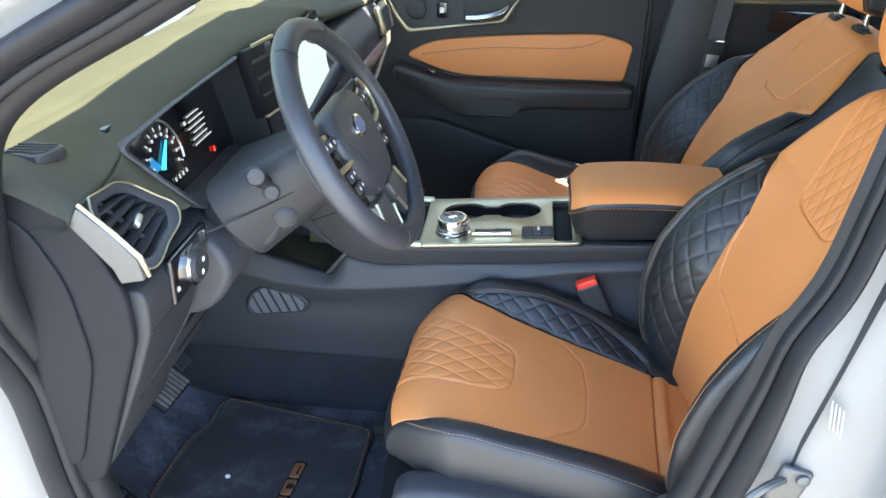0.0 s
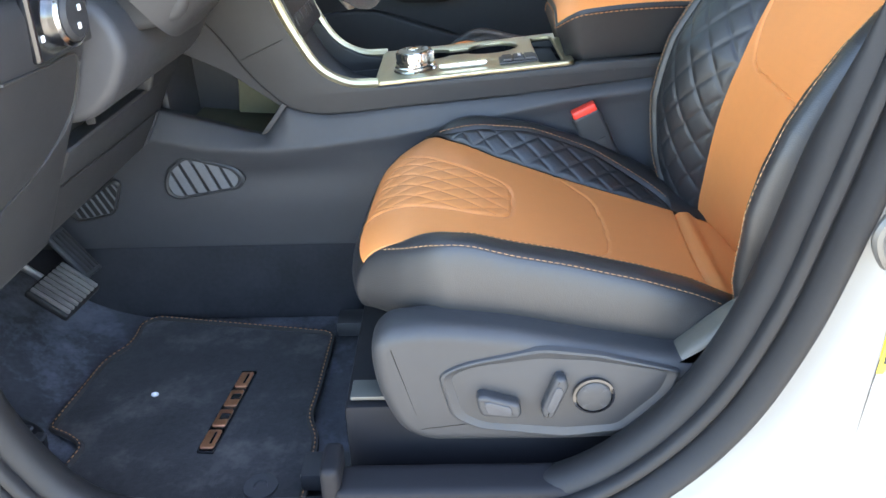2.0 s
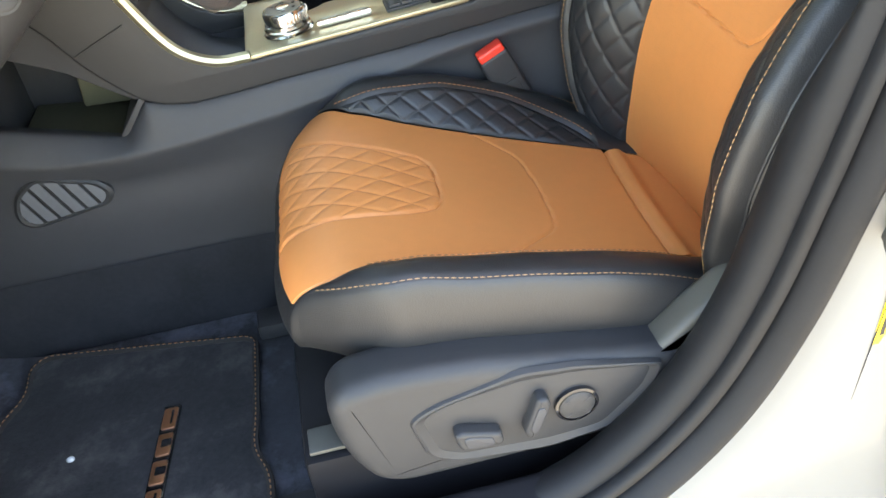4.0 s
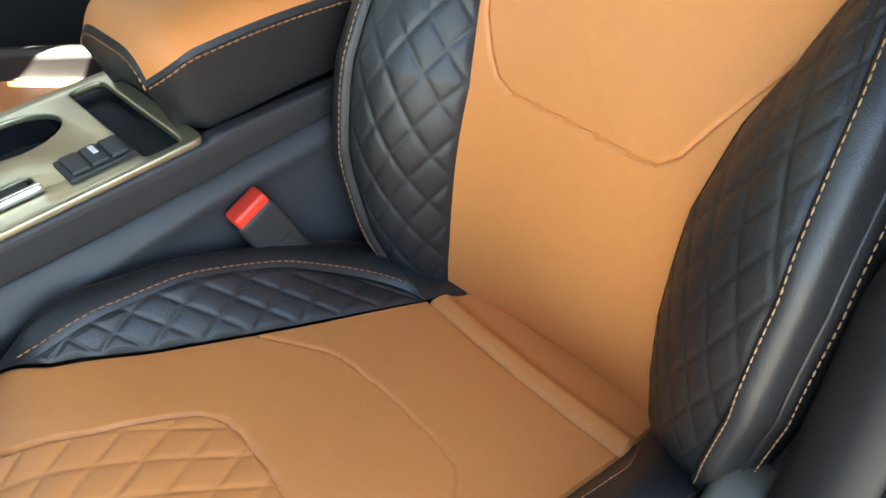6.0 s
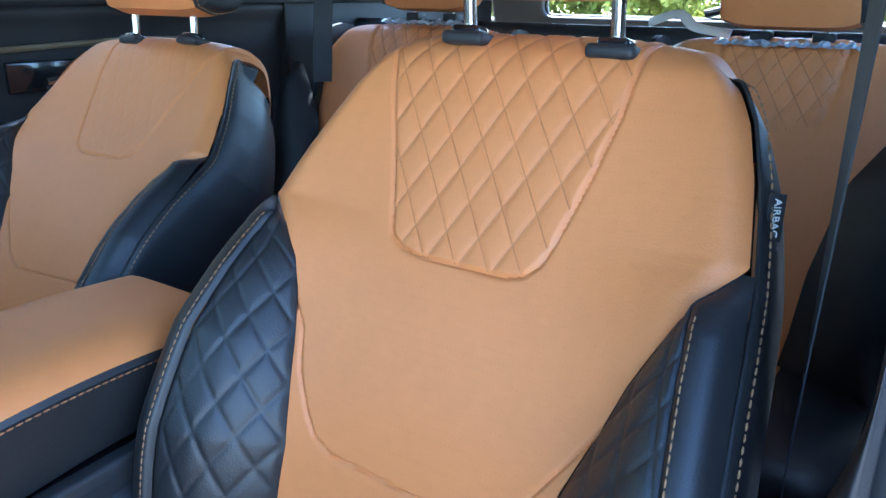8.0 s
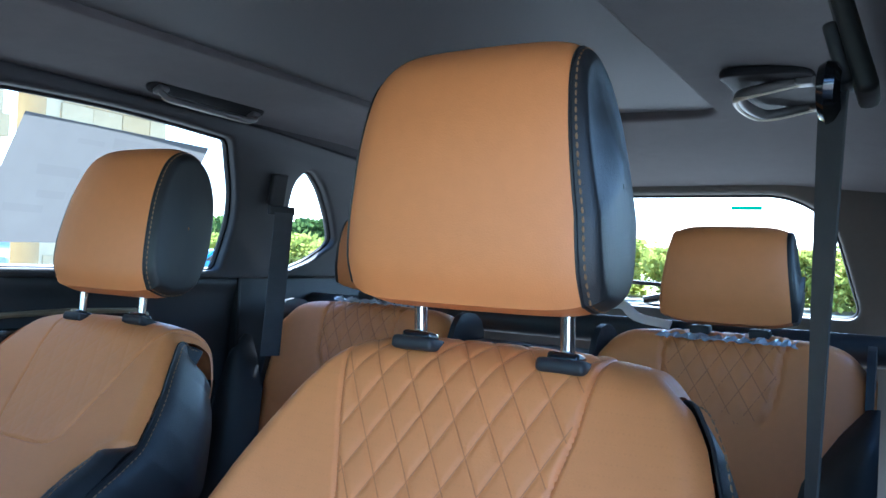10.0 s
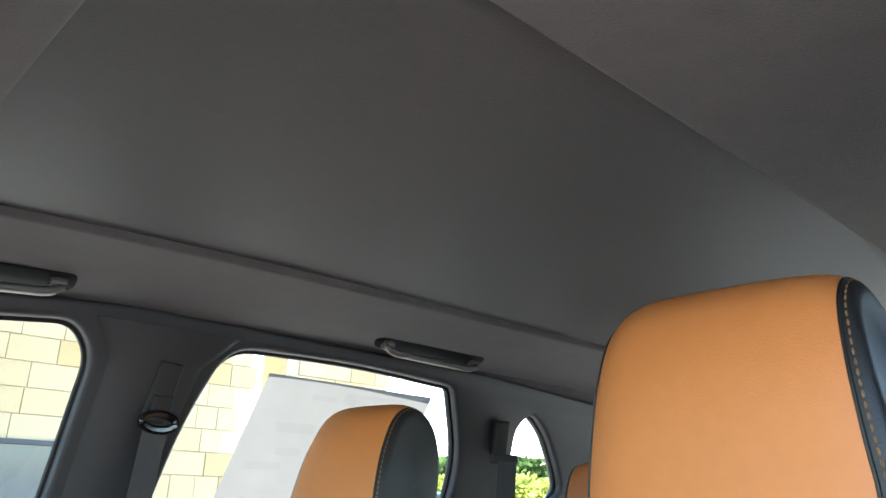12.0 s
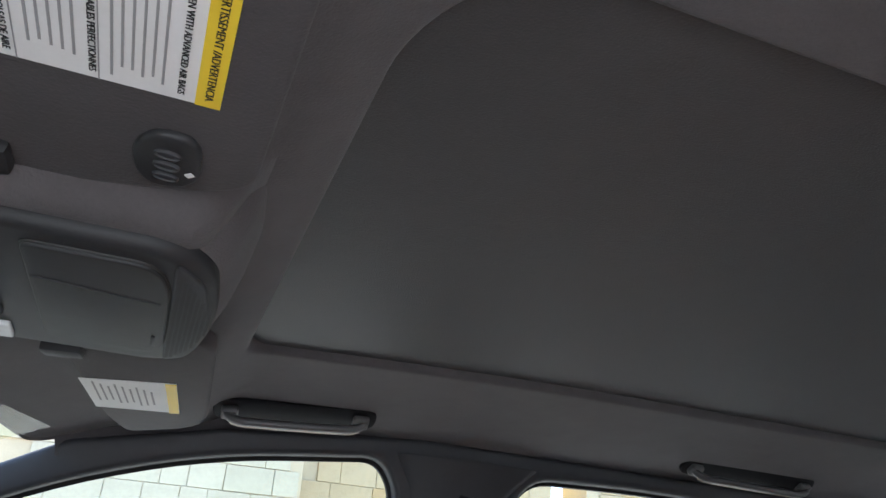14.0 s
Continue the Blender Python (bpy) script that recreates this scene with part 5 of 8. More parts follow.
    part("hinge_cover", prism(hin, yo + side * 0.050, yo + side * 0.006, "y", 0.012, 4), surface("grey_bracket", (0.060, 0.056, 0.046), 0.5, vary=0.1, scale=8, grain=0.2), b, "grey-brown hinge cover")
    return b


seat_base(-0.370, 1, 0.0, "black power seat base with switches, below the driver seat")
seat_base(0.402, -1, 0.075, "black power seat base below the passenger seat")

# ---- floor mat and pedals ----
mat_o = rounded([(-0.508, -0.122), (-0.160, -0.186), (-0.163, -0.369), (-0.168, -0.425), (-0.146, -0.471), (-0.148, -0.63), (-0.500, -0.63), (-0.508, -0.548), (-0.498, -0.482), (-0.528, -0.458), (-0.568, -0.440), (-0.553, -0.258), (-0.524, -0.212), (-0.530, -0.145)], [0.02, 0.022, 0.05, 0.03, 0.03, 0.03, 0.02, 0.03, 0.02, 0.02, 0.012, 0.03, 0.03, 0.02], 5)
mat = thing("floor_mat", "black carpet floor mat with brown stitched edge and copper badge", "floor mat", at=(-0.34, -0.38, 0.42))
part("mat_carpet", prism(mat_o, 0.421, 0.432, "z", 0.003, 2), MATM, mat)
edge = [(p[0], p[1], 0.4325) for p in mat_o]
part("bound_edge", tube(edge, 0.0065, 6, True, 0.8), surface("mat_binding", (0.024, 0.022, 0.021), 0.9, grain=0.5), mat, "bound edge of the mat")
pl = []
for a, b in zip(edge + edge[:1], edge[1:] + edge[:1]):
    for k in range(6):
        pl.append([a[i] + (b[i] - a[i]) * k / 6 for i in range(2)] + [0.4382])
part("stitching", stitches(np.array(pl), 0.006, 0.004, 0.0012), STITCHD, mat, "brown thread")
MB = pose(-0.298, -0.402, 0.4345, 0, 0, -6)
badge = part("badge", put_in(rbox((0, 0, 0), (0.026, 0.200, 0.005), 0.002), MB), GLOSS, mat, "copper badge")
for k in range(4):
    yk = 0.0735 - 0.049 * k
    plate = rounded([(-0.0105, yk - 0.021), (0.0105, yk - 0.019), (0.0105, yk + 0.021), (-0.0105, yk + 0.019)], 0.004, 4)
    pb = part("badge_plate", put_in(prism(plate, 0.002, 0.0055, "z", 0.0012, 2), MB), COPPER, badge, "copper plate")
    part("badge_inset", put_in(prism(rounded([(-0.004, yk - 0.006), (0.0105, yk - 0.004), (0.0105, yk + 0.009), (-0.004, yk + 0.008)] if k % 3 else [(0.002, yk - 0.012), (0.0055, yk - 0.012), (0.0055, yk + 0.014), (0.002, yk + 0.014)], 0.0015, 2), 0.0052, 0.0064, "z"), MB), GLOSS, pb, "black cut in the plate")
part("mat_fastener", lathe([(0.024, 0), (0.024, 0.003), (0.010, 0.0035), (0.009, 0.0012), (0.002, 0.001)], pose(-0.210, -0.569, 0.432), 28), PLASTG, mat, "round black mat fastener")
peb = thing("pebble", "small white pebble lying on the mat", "pebble", at=(-0.431, -0.361, 0.432))
bm = bmesh.new()
bmesh.ops.create_icosphere(bm, subdivisions=2, radius=0.0062, matrix=pose(-0.431, -0.361, 0.4355) @ Matrix.Diagonal((1, 0.8, 0.6, 1)))
part("stone", bm, PAPER, peb)
rest = thing("foot_rest", "black ribbed rubber foot rest on the carpet", "foot rest", at=(-0.60, -0.56, 0.43))
part("rest_body", prism(rounded([(-0.72, -0.385), (-0.656, -0.410), (-0.562, -0.462), (-0.536, -0.512), (-0.512, -0.560), (-0.514, -0.66), (-0.72, -0.66)], 0.016, 4), 0.428, 0.458, "z", 0.007, 3), RUBBER, rest)
for k in range(5):
    part("rest_rib", put_in(prism(rounded([(-0.009, -0.022), (0.009, -0.022), (0.009, 0.022), (-0.009, 0.022)], 0.004, 3), 0.456, 0.463, "z", 0.002), pose(-0.558 - 0.0295 * k, -0.503 + 0.0175 * k, 0, 0, 0, -14)), PLASTG, rest, "grey rubber rib")
ped = thing("brake_pedal", "black rubber brake pedal on a steel arm", "pedal", at=(-0.59, -0.26, 0.58))
mp = pose(-0.588, -0.268, 0.582, 0, 38, -6)
part("pedal_pad", put_in(rbox((0, 0, 0), (0.078, 0.104, 0.014), 0.006, seg=3), mp), RUBBER, ped)
for k in range(8):
    part("pad_rib", put_in(rbox((0, -0.0425 + 0.0122 * k, 0.008), (0.070, 0.0072, 0.008), 0.003), mp), STEEL, ped, "bright metal rib")
part("pedal_arm", tube([(-0.60, -0.262, 0.585), (-0.66, -0.255, 0.63), (-0.70, -0.25, 0.70), (-0.74, -0.245, 0.82)], 0.0065, 8), STEEL, ped, "bare steel arm")
ped = thing("accelerator_pedal", "black ribbed accelerator pedal", "pedal", at=(-0.64, -0.165, 0.58))
mp = pose(-0.612, -0.165, 0.600, 0, 52, -10)
part("pedal_pad", put_in(rbox((0, 0, 0), (0.100, 0.046, 0.010), 0.005, seg=3), mp), PLASTG, ped)
for k in range(4):
    part("pad_rib", put_in(rbox((0.0, -0.015 + 0.010 * k, 0.007), (0.085, 0.004, 0.004), 0.001), mp), PLAST, ped)
part("pedal_arm", tube([(-0.645, -0.165, 0.64), (-0.74, -0.165, 0.74)], 0.010, 8), PLAST, ped)


LOUVRE = surface("grey_louvre_plastic", (0.10, 0.105, 0.115), 0.5, vary=0.1, scale=12)


def strip_in(poly, p, d, half):
    """The strip of a convex outline within half of the line through p along d."""
    n = (-d[1], d[0])
    for sg in (1, -1):
        out = []
        for a, b in zip(poly, poly[1:] + poly[:1]):
            fa, fb = (half - sg * ((q[0] - p[0]) * n[0] + (q[1] - p[1]) * n[1]) for q in (a, b))
            if fa >= 0:
                out.append(a)
            if fa * fb < 0:
                out.append(tuple(a[i] + (b[i] - a[i]) * fa / (fa - fb) for i in range(2)))
        poly = out
        if not poly:
            break
    return poly


def louvre(name, outline, y, n, half, aim, label):
    v = thing(name, label, "vent", at=(outline[0][0], y, outline[0][1]))
    cx, cz = (sum(p[i] for p in outline) / len(outline) for i in range(2))
    ring = rounded(outline, 0.012, 4)
    wide = [(cx + (x - cx) * 1.16, cz + (z - cz) * 1.22) for x, z in ring]
    rows = [[(x, y + 0.004, z) for x, z in wide], [(x, y - 0.003, z) for x, z in wide], [(cx + (x - cx) * 1.08, y - 0.0055, cz + (z - cz) * 1.11) for x, z in ring], [(x, y - 0.004, z) for x, z in ring], [(x, y + 0.004, z) for x, z in ring]]
    part("vent_frame", grid_mesh("vent_frame", np.array(rows), loop_v=True), PLAST, v)
    # near-black sheet paints the shade behind the slats
    part("vent_backing", prism(ring, y - 0.001, y + 0.003, "y"), GAPSHADE, v)
    d = Vector((aim[0], aim[1])).normalized()
    nn = (-d[1], d[0])
    offs = [(p[0] - cx) * nn[0] + (p[1] - cz) * nn[1] for p in outline]
    for k in range(n):
        o = min(offs) + (max(offs) - min(offs)) * (k + 0.5) / n
        sl = strip_in(ring, (cx + nn[0] * o, cz + nn[1] * o), d, half)
        if len(sl) > 2:
            part("slat", prism(sl, y - 0.0032, y - 0.0006, "y"), LOUVRE, v)
    return v


louvre("kick_vent", [(-0.438, 0.706), (-0.430, 0.730), (-0.399, 0.753), (-0.323, 0.731), (-0.310, 0.714), (-0.320, 0.698), (-0.422, 0.682), (-0.437, 0.692)], -0.1095, 6, 0.0075, (0.024, -0.058), "black louvred vent in the console's foot panel")
louvre("foot_vent", [(-0.623, 0.655), (-0.540, 0.710), (-0.530, 0.703), (-0.549, 0.653), (-0.611, 0.641)], -0.1095, 8, 0.0016, (0.026, -0.058), "black louvred vent by the pedals")


# ---- dashboard ----
dash = thing("dashboard", "soft charcoal dashboard with hooded instruments and satin trim", "dashboard", at=(-0.6, YC, 0.9))
DY = np.concatenate([np.linspace(-0.715, -0.50, 34), np.linspace(-0.49, 0.74, 70)])


def dash_edge(y):
    ex = np.interp(y, [-0.715, -0.69, -0.62, -0.57, -0.517, -0.45, -0.36, -0.18, -0.13, -0.05, 0.15, 0.25, 0.74], [-0.400, -0.394, -0.410, -0.420, -0.427, -0.411, -0.390, -0.370, -0.352, -0.335, -0.335, -0.33, -0.30])
    ez = np.interp(y, [-0.715, -0.69, -0.62, -0.57, -0.517, -0.45, -0.36, -0.20, -0.13, 0.15, 0.25, 0.74], [1.222, 1.232, 1.224, 1.224, 1.237, 1.260, 1.277, 1.290, 1.297, 1.297, 1.262, 1.215])
    return ex, ez


cols = []
for y in DY:
    ex, ez = dash_edge(y)
    drop = 0.02 * float(smooth01((-0.685 - y) / 0.030))
    mz = max(ez - 0.004, 1.260) if y < 0 else ez - 0.004
    pts = [(-1.00, 1.165 - drop), (-0.86, 1.203 - drop), (-0.70, 1.238 - drop), (-0.56, 0.5 * (1.255 + mz) - drop), (0.5 * (ex - 0.56), mz - drop * 0.5), (ex - 0.012, ez - 0.001), (ex, ez - 0.006), (ex + 0.001, ez - 0.014), (ex - 0.012, ez - 0.024), (ex - 0.05, ez - 0.028)]
    q = catmull(pts, 60)
    # sewn line across the pad and a shallow tray
    for k in range(60):
        if abs(q[k, 0] - (-0.60 + 0.10 * float(np.interp(y, [-0.7, -0.1], [0, 1])))) < 0.008:
            q[k, 1] -= 0.003
    cols.append([(x, y, z) for x, z in q])
part("dash_pad", grid_mesh("dash_pad", np.array(cols)), PADM, dash, "soft charcoal top pad")
# blue skylight in the shaded recess is painted as the patch's colour
part("defroster_tray", prism(rounded([(-0.80, 0.02), (-0.62, 0.02), (-0.66, 0.34), (-0.78, 0.34)], 0.02, 4), 1.246, 1.2545, "z", 0.003), surface("tray_sky_blue", (0.06, 0.075, 0.10), 0.35, vary=0.1), dash, "tray patch on the pad, blue skylight painted into its colour")
DEM = rounded([(-0.530, -0.628), (-0.508, -0.588), (-0.452, -0.598), (-0.468, -0.645)], 0.010, 4)
dv = part("side_defroster", prism(DEM, 1.250, 1.2645, "z", 0.002), PLAST, dash, "black demister vent")
# shade below the demister slats, painted as a near-black sheet
part("vent_backing", prism([(-0.490 + (x + 0.490) * 0.8, -0.615 + (y + 0.615) * 0.75) for x, y in DEM], 1.262, 1.2652, "z"), GAPSHADE, dv)
for k in range(4):
    part("slat", rbox((-0.490, -0.629 + 0.009 * k, 1.2650), (0.052, 0.002, 0.003), 0.0005, (0, 0, 6)), PLAST, dv)

# end panel and the face on the driver's side
endp = [(-0.78, 1.222), (-0.56, 1.246), (-0.477, 1.250), (-0.438, 1.240), (-0.400, 1.222), (-0.352, 1.105), (-0.352, 1.035), (-0.372, 0.98), (-0.448, 0.775), (-0.50, 0.755), (-0.80, 0.80)]
part("end_panel", prism(rounded(endp, 0.016, 4), -0.706, -0.690, "y", 0.006, 3), DARKP, dash, "black end panel of the dashboard")
part("end_cap", prism(rounded([(-0.82, 1.205), (-0.520, 1.228), (-0.462, 1.205), (-0.425, 1.12), (-0.415, 1.00), (-0.475, 0.80), (-0.82, 0.82)], 0.03, 4), -0.712, -0.704, "y", 0.004, 3), DARKP, dash, "black end cap")
face = [(-0.365, 1.105), (-0.340, 1.102), (-0.333, 1.085), (-0.338, 1.035), (-0.365, 0.965), (-0.405, 0.875), (-0.445, 0.785), (-0.50, 0.77), (-0.60, 0.80), (-0.60, 1.105)]
part("outer_face", prism(rounded(face, 0.012, 4), -0.690, -0.505, "y", 0.006, 3), PLAST, dash, "black face beside the column")
mid = [(-0.44, 1.105), (-0.36, 1.098), (-0.322, 1.080), (-0.300, 1.050), (-0.296, 1.015), (-0.318, 0.972), (-0.352, 0.944), (-0.40, 0.938), (-0.60, 0.94), (-0.60, 1.10)]
part("column_panel", prism(rounded(mid, 0.02, 5), -0.505, -0.16, "y", 0.014, 4), PLASTG, dash, "charcoal knee panel below the column")
low = [(-0.388, 0.910), (-0.41, 0.87), (-0.455, 0.785), (-0.50, 0.765), (-0.66, 0.79), (-0.66, 0.91)]
part("lower_panel", prism(rounded(low, 0.01, 3), -0.505, -0.11, "y", 0.008, 3), PLAST, dash, "black lower panel")
# solid near-black block painted as the shade of the open slot
part("knee_slot_shade", prism([(-0.42, 0.90), (-0.408, 0.95), (-0.55, 0.95), (-0.55, 0.90)], -0.490, -0.235, "y"), GAPSHADE, dash, "near-black block painting the shade of the slot under the knee panel")
part("lower_panel_end", prism(rounded([(-0.366, 0.955), (-0.386, 0.905), (-0.56, 0.905), (-0.56, 0.955)], 0.008, 3), -0.236, -0.118, "y", 0.006, 3), PLAST, dash)
part("slot_bracket", rbox((-0.398, -0.415, 0.925), (0.012, 0.014, 0.020), 0.003, (30, 0, 20)), PLASTG, dash)
part("panel_gap", tube(catmull([(-0.3365, -0.686, 1.036), (-0.339, -0.60, 1.032), (-0.340, -0.530, 1.029), (-0.3435, -0.522, 1.018), (-0.361, -0.517, 0.973), (-0.374, -0.534, 0.943), (-0.386, -0.578, 0.916), (-0.3945, -0.660, 0.897)], 60), 0.0016, 6), INK, dash)
part("panel_edge", tube(catmull([(-0.3425, -0.519, 1.020), (-0.360, -0.514, 0.974), (-0.373, -0.531, 0.944), (-0.385, -0.576, 0.917)], 30), 0.0014, 6), PLASTG, dash)
part("panel_gap", tube([(-0.412, -0.500, 0.862), (-0.4155, -0.335, 0.854), (-0.4175, -0.145, 0.850)], 0.0016, 6), INK, dash)
part("panel_edge", tube([(-0.4175, -0.142, 0.850), (-0.430, -0.148, 0.824), (-0.447, -0.156, 0.794)], 0.0016, 6), PLASTG, dash)

# outer air vent, in a satin frame
def quad_sheet(c, n1=2, n2=2):
    a, b, d, e = (np.array(q, float) for q in c)       # top-left, top-right, bottom-right, bottom-left
    return np.array([[(a * (1 - s) + b * s) * (1 - t) + (e * (1 - s) + d * s) * t for s in np.linspace(0, 1, n2)] for t in np.linspace(0, 1, n1)])


VOUT = [(-0.389, -0.694, 1.231), (-0.408, -0.566, 1.204), (-0.350, -0.511, 1.137), (-0.325, -0.684, 1.121)]
VMID = np.mean(np.array(VOUT), axis=0)
VENT = [tuple(VMID + (np.array(q) - VMID) * 0.80 + np.array((-0.004, 0, -0.004))) for q in VOUT]


def soft_ring(c, r=0.18, n=40):
    """A closed line through four corners, each rounded off."""
    c = [np.array(q, float) for q in c]
    pts = []
    for k in range(4):
        a, b = c[k], c[(k + 1) % 4]
        pts += [a + (b - a) * t for t in (r, 0.5, 1 - r)]
    return catmull(pts + pts[:1], n + 1)[:-1]


inner, outer_r = soft_ring(VENT, 0.2), soft_ring(VOUT, 0.16)
rows = [outer_r + np.array((-0.014, 0, -0.004)), outer_r, 0.6 * inner + 0.4 * outer_r + np.array((0.001, 0, 0.001)), inner, inner + np.array((-0.006, 0, -0.003)), inner + np.array((-0.034, 0, -0.016))]
vent = part("air_vent", grid_mesh("air_vent", np.array(rows), loop_v=True), PLASTG, dash, "outer air vent in a smooth surround")
part("vent_frame", tube(outer_r + np.array((0.001, 0, 0.001)), 0.0016, 8, True), SATIN, vent, "thin satin frame")
# shade deep in the vent, put into the backing's colour
part("vent_backing", grid_mesh("vent_backing", quad_sheet([(p[0] - 0.030, p[1], p[2] - 0.014) for p in VENT], 6, 6)), GAPSHADE, vent)
Q = quad_sheet(VENT, 2, 2)
for k in range(5):
    t = 0.12 + 0.19 * k
    a = Q[0, 0] * (1 - t) + Q[1, 0] * t
    b = Q[0, 1] * (1 - t) + Q[1, 1] * t
    d, e = np.array((-0.020, 0, -0.006)), np.array((-0.002, 0, -0.005))
    part("vent_slat", grid_mesh("vent_slat", np.array([[a, b], [a + d, b + d], [a + d + e, b + d + e], [a + e, b + e]]), loop_u=True), PLASTG, vent)
part("vent_slat", tube([0.5 * (Q[0, 0] + Q[0, 1]) + np.array((-0.016, 0, -0.006)), 0.5 * (Q[1, 0] + Q[1, 1]) + np.array((-0.016, 0, -0.006))], 0.004, 6, flat=0.5), PLAST, vent)
part("vent_knob", rbox((-0.362, -0.622, 1.172), (0.010, 0.030, 0.010), 0.004, (0, 30, 18), 3), STEEL, vent, "small metal vent knob")
part("vent_trim", tube([(-0.388, -0.703, 1.232), (-0.353, -0.704, 1.200), (-0.323, -0.702, 1.164), (-0.317, -0.698, 1.135)], [0.0028, 0.0035, 0.0042, 0.003], 8), SATIN, vent, "satin trim strip")
part("trim_wedge", prism(rounded([(-0.388, 1.230), (-0.354, 1.199), (-0.324, 1.163), (-0.319, 1.134), (-0.351, 1.127), (-0.357, 1.146), (-0.403, 1.206)], 0.003, 2), -0.709, -0.697, "y", 0.002), GREYSAT, vent, "grey satin metal wedge")
# skin that flows from the pad down to the vent surround and the instrument opening
ys = np.linspace(-0.706, -0.519, 26)
pe = [(dash_edge(y)[0] + 0.001, y, dash_edge(y)[1] - 0.013) for y in ys]
pe += [tuple(q) for q in catmull([pe[-1], (-0.408, -0.506, 1.195), (-0.382, -0.490, 1.162), (-0.350, -0.470, 1.122)], 16)[1:]]
pa = np.array(pe)
qe = [np.array(VOUT[0]) * (1 - t) + np.array(VOUT[1]) * t for t in np.linspace(0, 1, 26)] + [np.array(VOUT[1]) * (1 - t) + np.array(VOUT[2]) * t for t in np.linspace(0, 1, 16)[1:]]
for _ in range(6):
    qe[1:-1] = [(a + 2 * b + c) / 4 for a, b, c in zip(qe, qe[1:], qe[2:])]
qa = np.array(qe) + np.array((-0.003, 0, -0.002))
rows = [pa + np.array((-0.03, 0, 0.004))] + [pa * (1 - t) + qa * t + np.array((0.004, -0.002, 0.004)) * math.sin(math.pi * t) for t in np.linspace(0, 1, 10)] + [qa + np.array((-0.014, 0, -0.004))]
part("fascia_skin", grid_mesh("fascia_skin", np.array(rows)), PADM, dash, "soft charcoal skin round the vent")

# headlamp switch
hs = part("lamp_switch_panel", rbox((-0.334, -0.560, 1.075), (0.012, 0.125, 0.072), 0.005, (0, 2, 0), 3), GLOSS, dash, "gloss black lamp switch panel")
mh = facing((-0.329, -0.563, 1.075), (1, -0.05, 0.03))
part("switch_ring", lathe([(0.030, 0), (0.031, 0.010), (0.027, 0.013), (0.0255, 0.010)], mh, 40), CHROME, hs, "chrome ring")
part("switch_dial", lathe([(0.0255, 0.002), (0.0255, 0.014), (0.021, 0.018), (0.004, 0.0185)], mh, 36), PLAST, hs, "black dial")
for yy in (-0.515, -0.524):
    part("dimmer", rbox((-0.327, yy, 1.085), (0.008, 0.006, 0.040), 0.002), CHROME if yy > -0.52 else PLASTG, hs)
for yy, zz in ((-0.612, 1.062), (-0.560, 1.083), (-0.567, 1.066)):
    part("print_mark", rbox((-0.3095 if yy > -0.6 else -0.3272, yy, zz), (0.001, 0.006, 0.006), 0), PAPER, hs, smooth=False)

# instrument cluster under the hood
cl = part("instrument_display", rbox((-0.445, -0.322, 1.172), (0.03, 0.37, 0.165), 0.01, (0, -14, 0)), GLOSS, dash, "dark instrument cluster, lit")
part("cluster_bezel", prism(rounded([(-0.46, 1.06), (-0.335, 1.075), (-0.360, 1.275), (-0.46, 1.275)], 0.004, 2), -0.140, -0.128, "y", 0.003), PLAST, dash, "hood side")
part("cluster_floor", rbox((-0.405, -0.310, 1.088), (0.09, 0.34, 0.012), 0.004, (0, 8, 0)), PLAST, dash, "hood floor")
HR = catmull([(-0.350, -0.30, 1.080), (-0.346, -0.40, 1.094), (-0.350, -0.462, 1.118), (-0.380, -0.486, 1.160), (-0.408, -0.503, 1.198), (-0.425, -0.517, 1.229), (-0.416, -0.48, 1.242), (-0.408, -0.45, 1.250), (-0.388, -0.36, 1.266), (-0.368, -0.20, 1.278)], 60)
HM = np.array((-0.40, -0.32, 1.175))
part("hood_rim", grid_mesh("hood_rim", np.array([HR + (HM - HR) * k + np.array((dx, 0, 0)) for k, dx in ((-0.02, -0.012), (-0.02, 0.0), (0.0, 0.004), (0.05, 0.002), (0.10, -0.008), (0.13, -0.045))])), PLASTG, dash, "smooth rim of the instrument hood")


def on_cluster(y, z, lift=0.001):
    return (-0.4292 + (z - 1.172) * -0.249 + lift, y, z)


GLOWB, GLOWW, GLOWR = glow("blue_needle", (0.05, 0.55, 1.0), 0.22), glow("white_print", (0.75, 0.8, 0.8), 0.075), glow("red_lamp", (1.0, 0.03, 0.02), 0.2)
DC = (-0.398, 1.166)
part("dial_ring", tube([on_cluster(DC[0] + 0.062 * math.sin(a), DC[1] + 0.060 * math.cos(a)) for a in np.linspace(0.2, 1.9, 24)], 0.0022, 6), STEEL, cl, "dial ring")
for k in range(11):
    a = -2.0 + 4.0 * k / 10
    part("dial_mark", rbox(on_cluster(DC[0] + 0.052 * math.sin(a), DC[1] + 0.048 * math.cos(a), 0.0025), (0.001, 0.0024, 0.007), 0, (math.degrees(-a), -14, 0)), GLOWW, cl, smooth=False)
    part("dial_print", rbox(on_cluster(DC[0] + 0.042 * math.sin(a), DC[1] + 0.038 * math.cos(a), 0.0025), (0.001, 0.006, 0.005), 0, (0, -14, 0)), GLOWW, cl, smooth=False)
part("dial_fan", prism([(-0.414, 1.160), (-0.440, 1.186), (-0.448, 1.172), (-0.438, 1.150)], on_cluster(0, 1.165, 0.0015)[0], on_cluster(0, 1.165, 0.002)[0], "x"), glow("blue_fan", (0.02, 0.22, 0.5), 0.10), cl, "blue dial fan", smooth=False)
part("needle", tube([on_cluster(-0.416, 1.156, 0.004), on_cluster(-0.378, 1.190, 0.004)], [0.0042, 0.0016], 6), GLOWB, cl, "glowing blue needle")
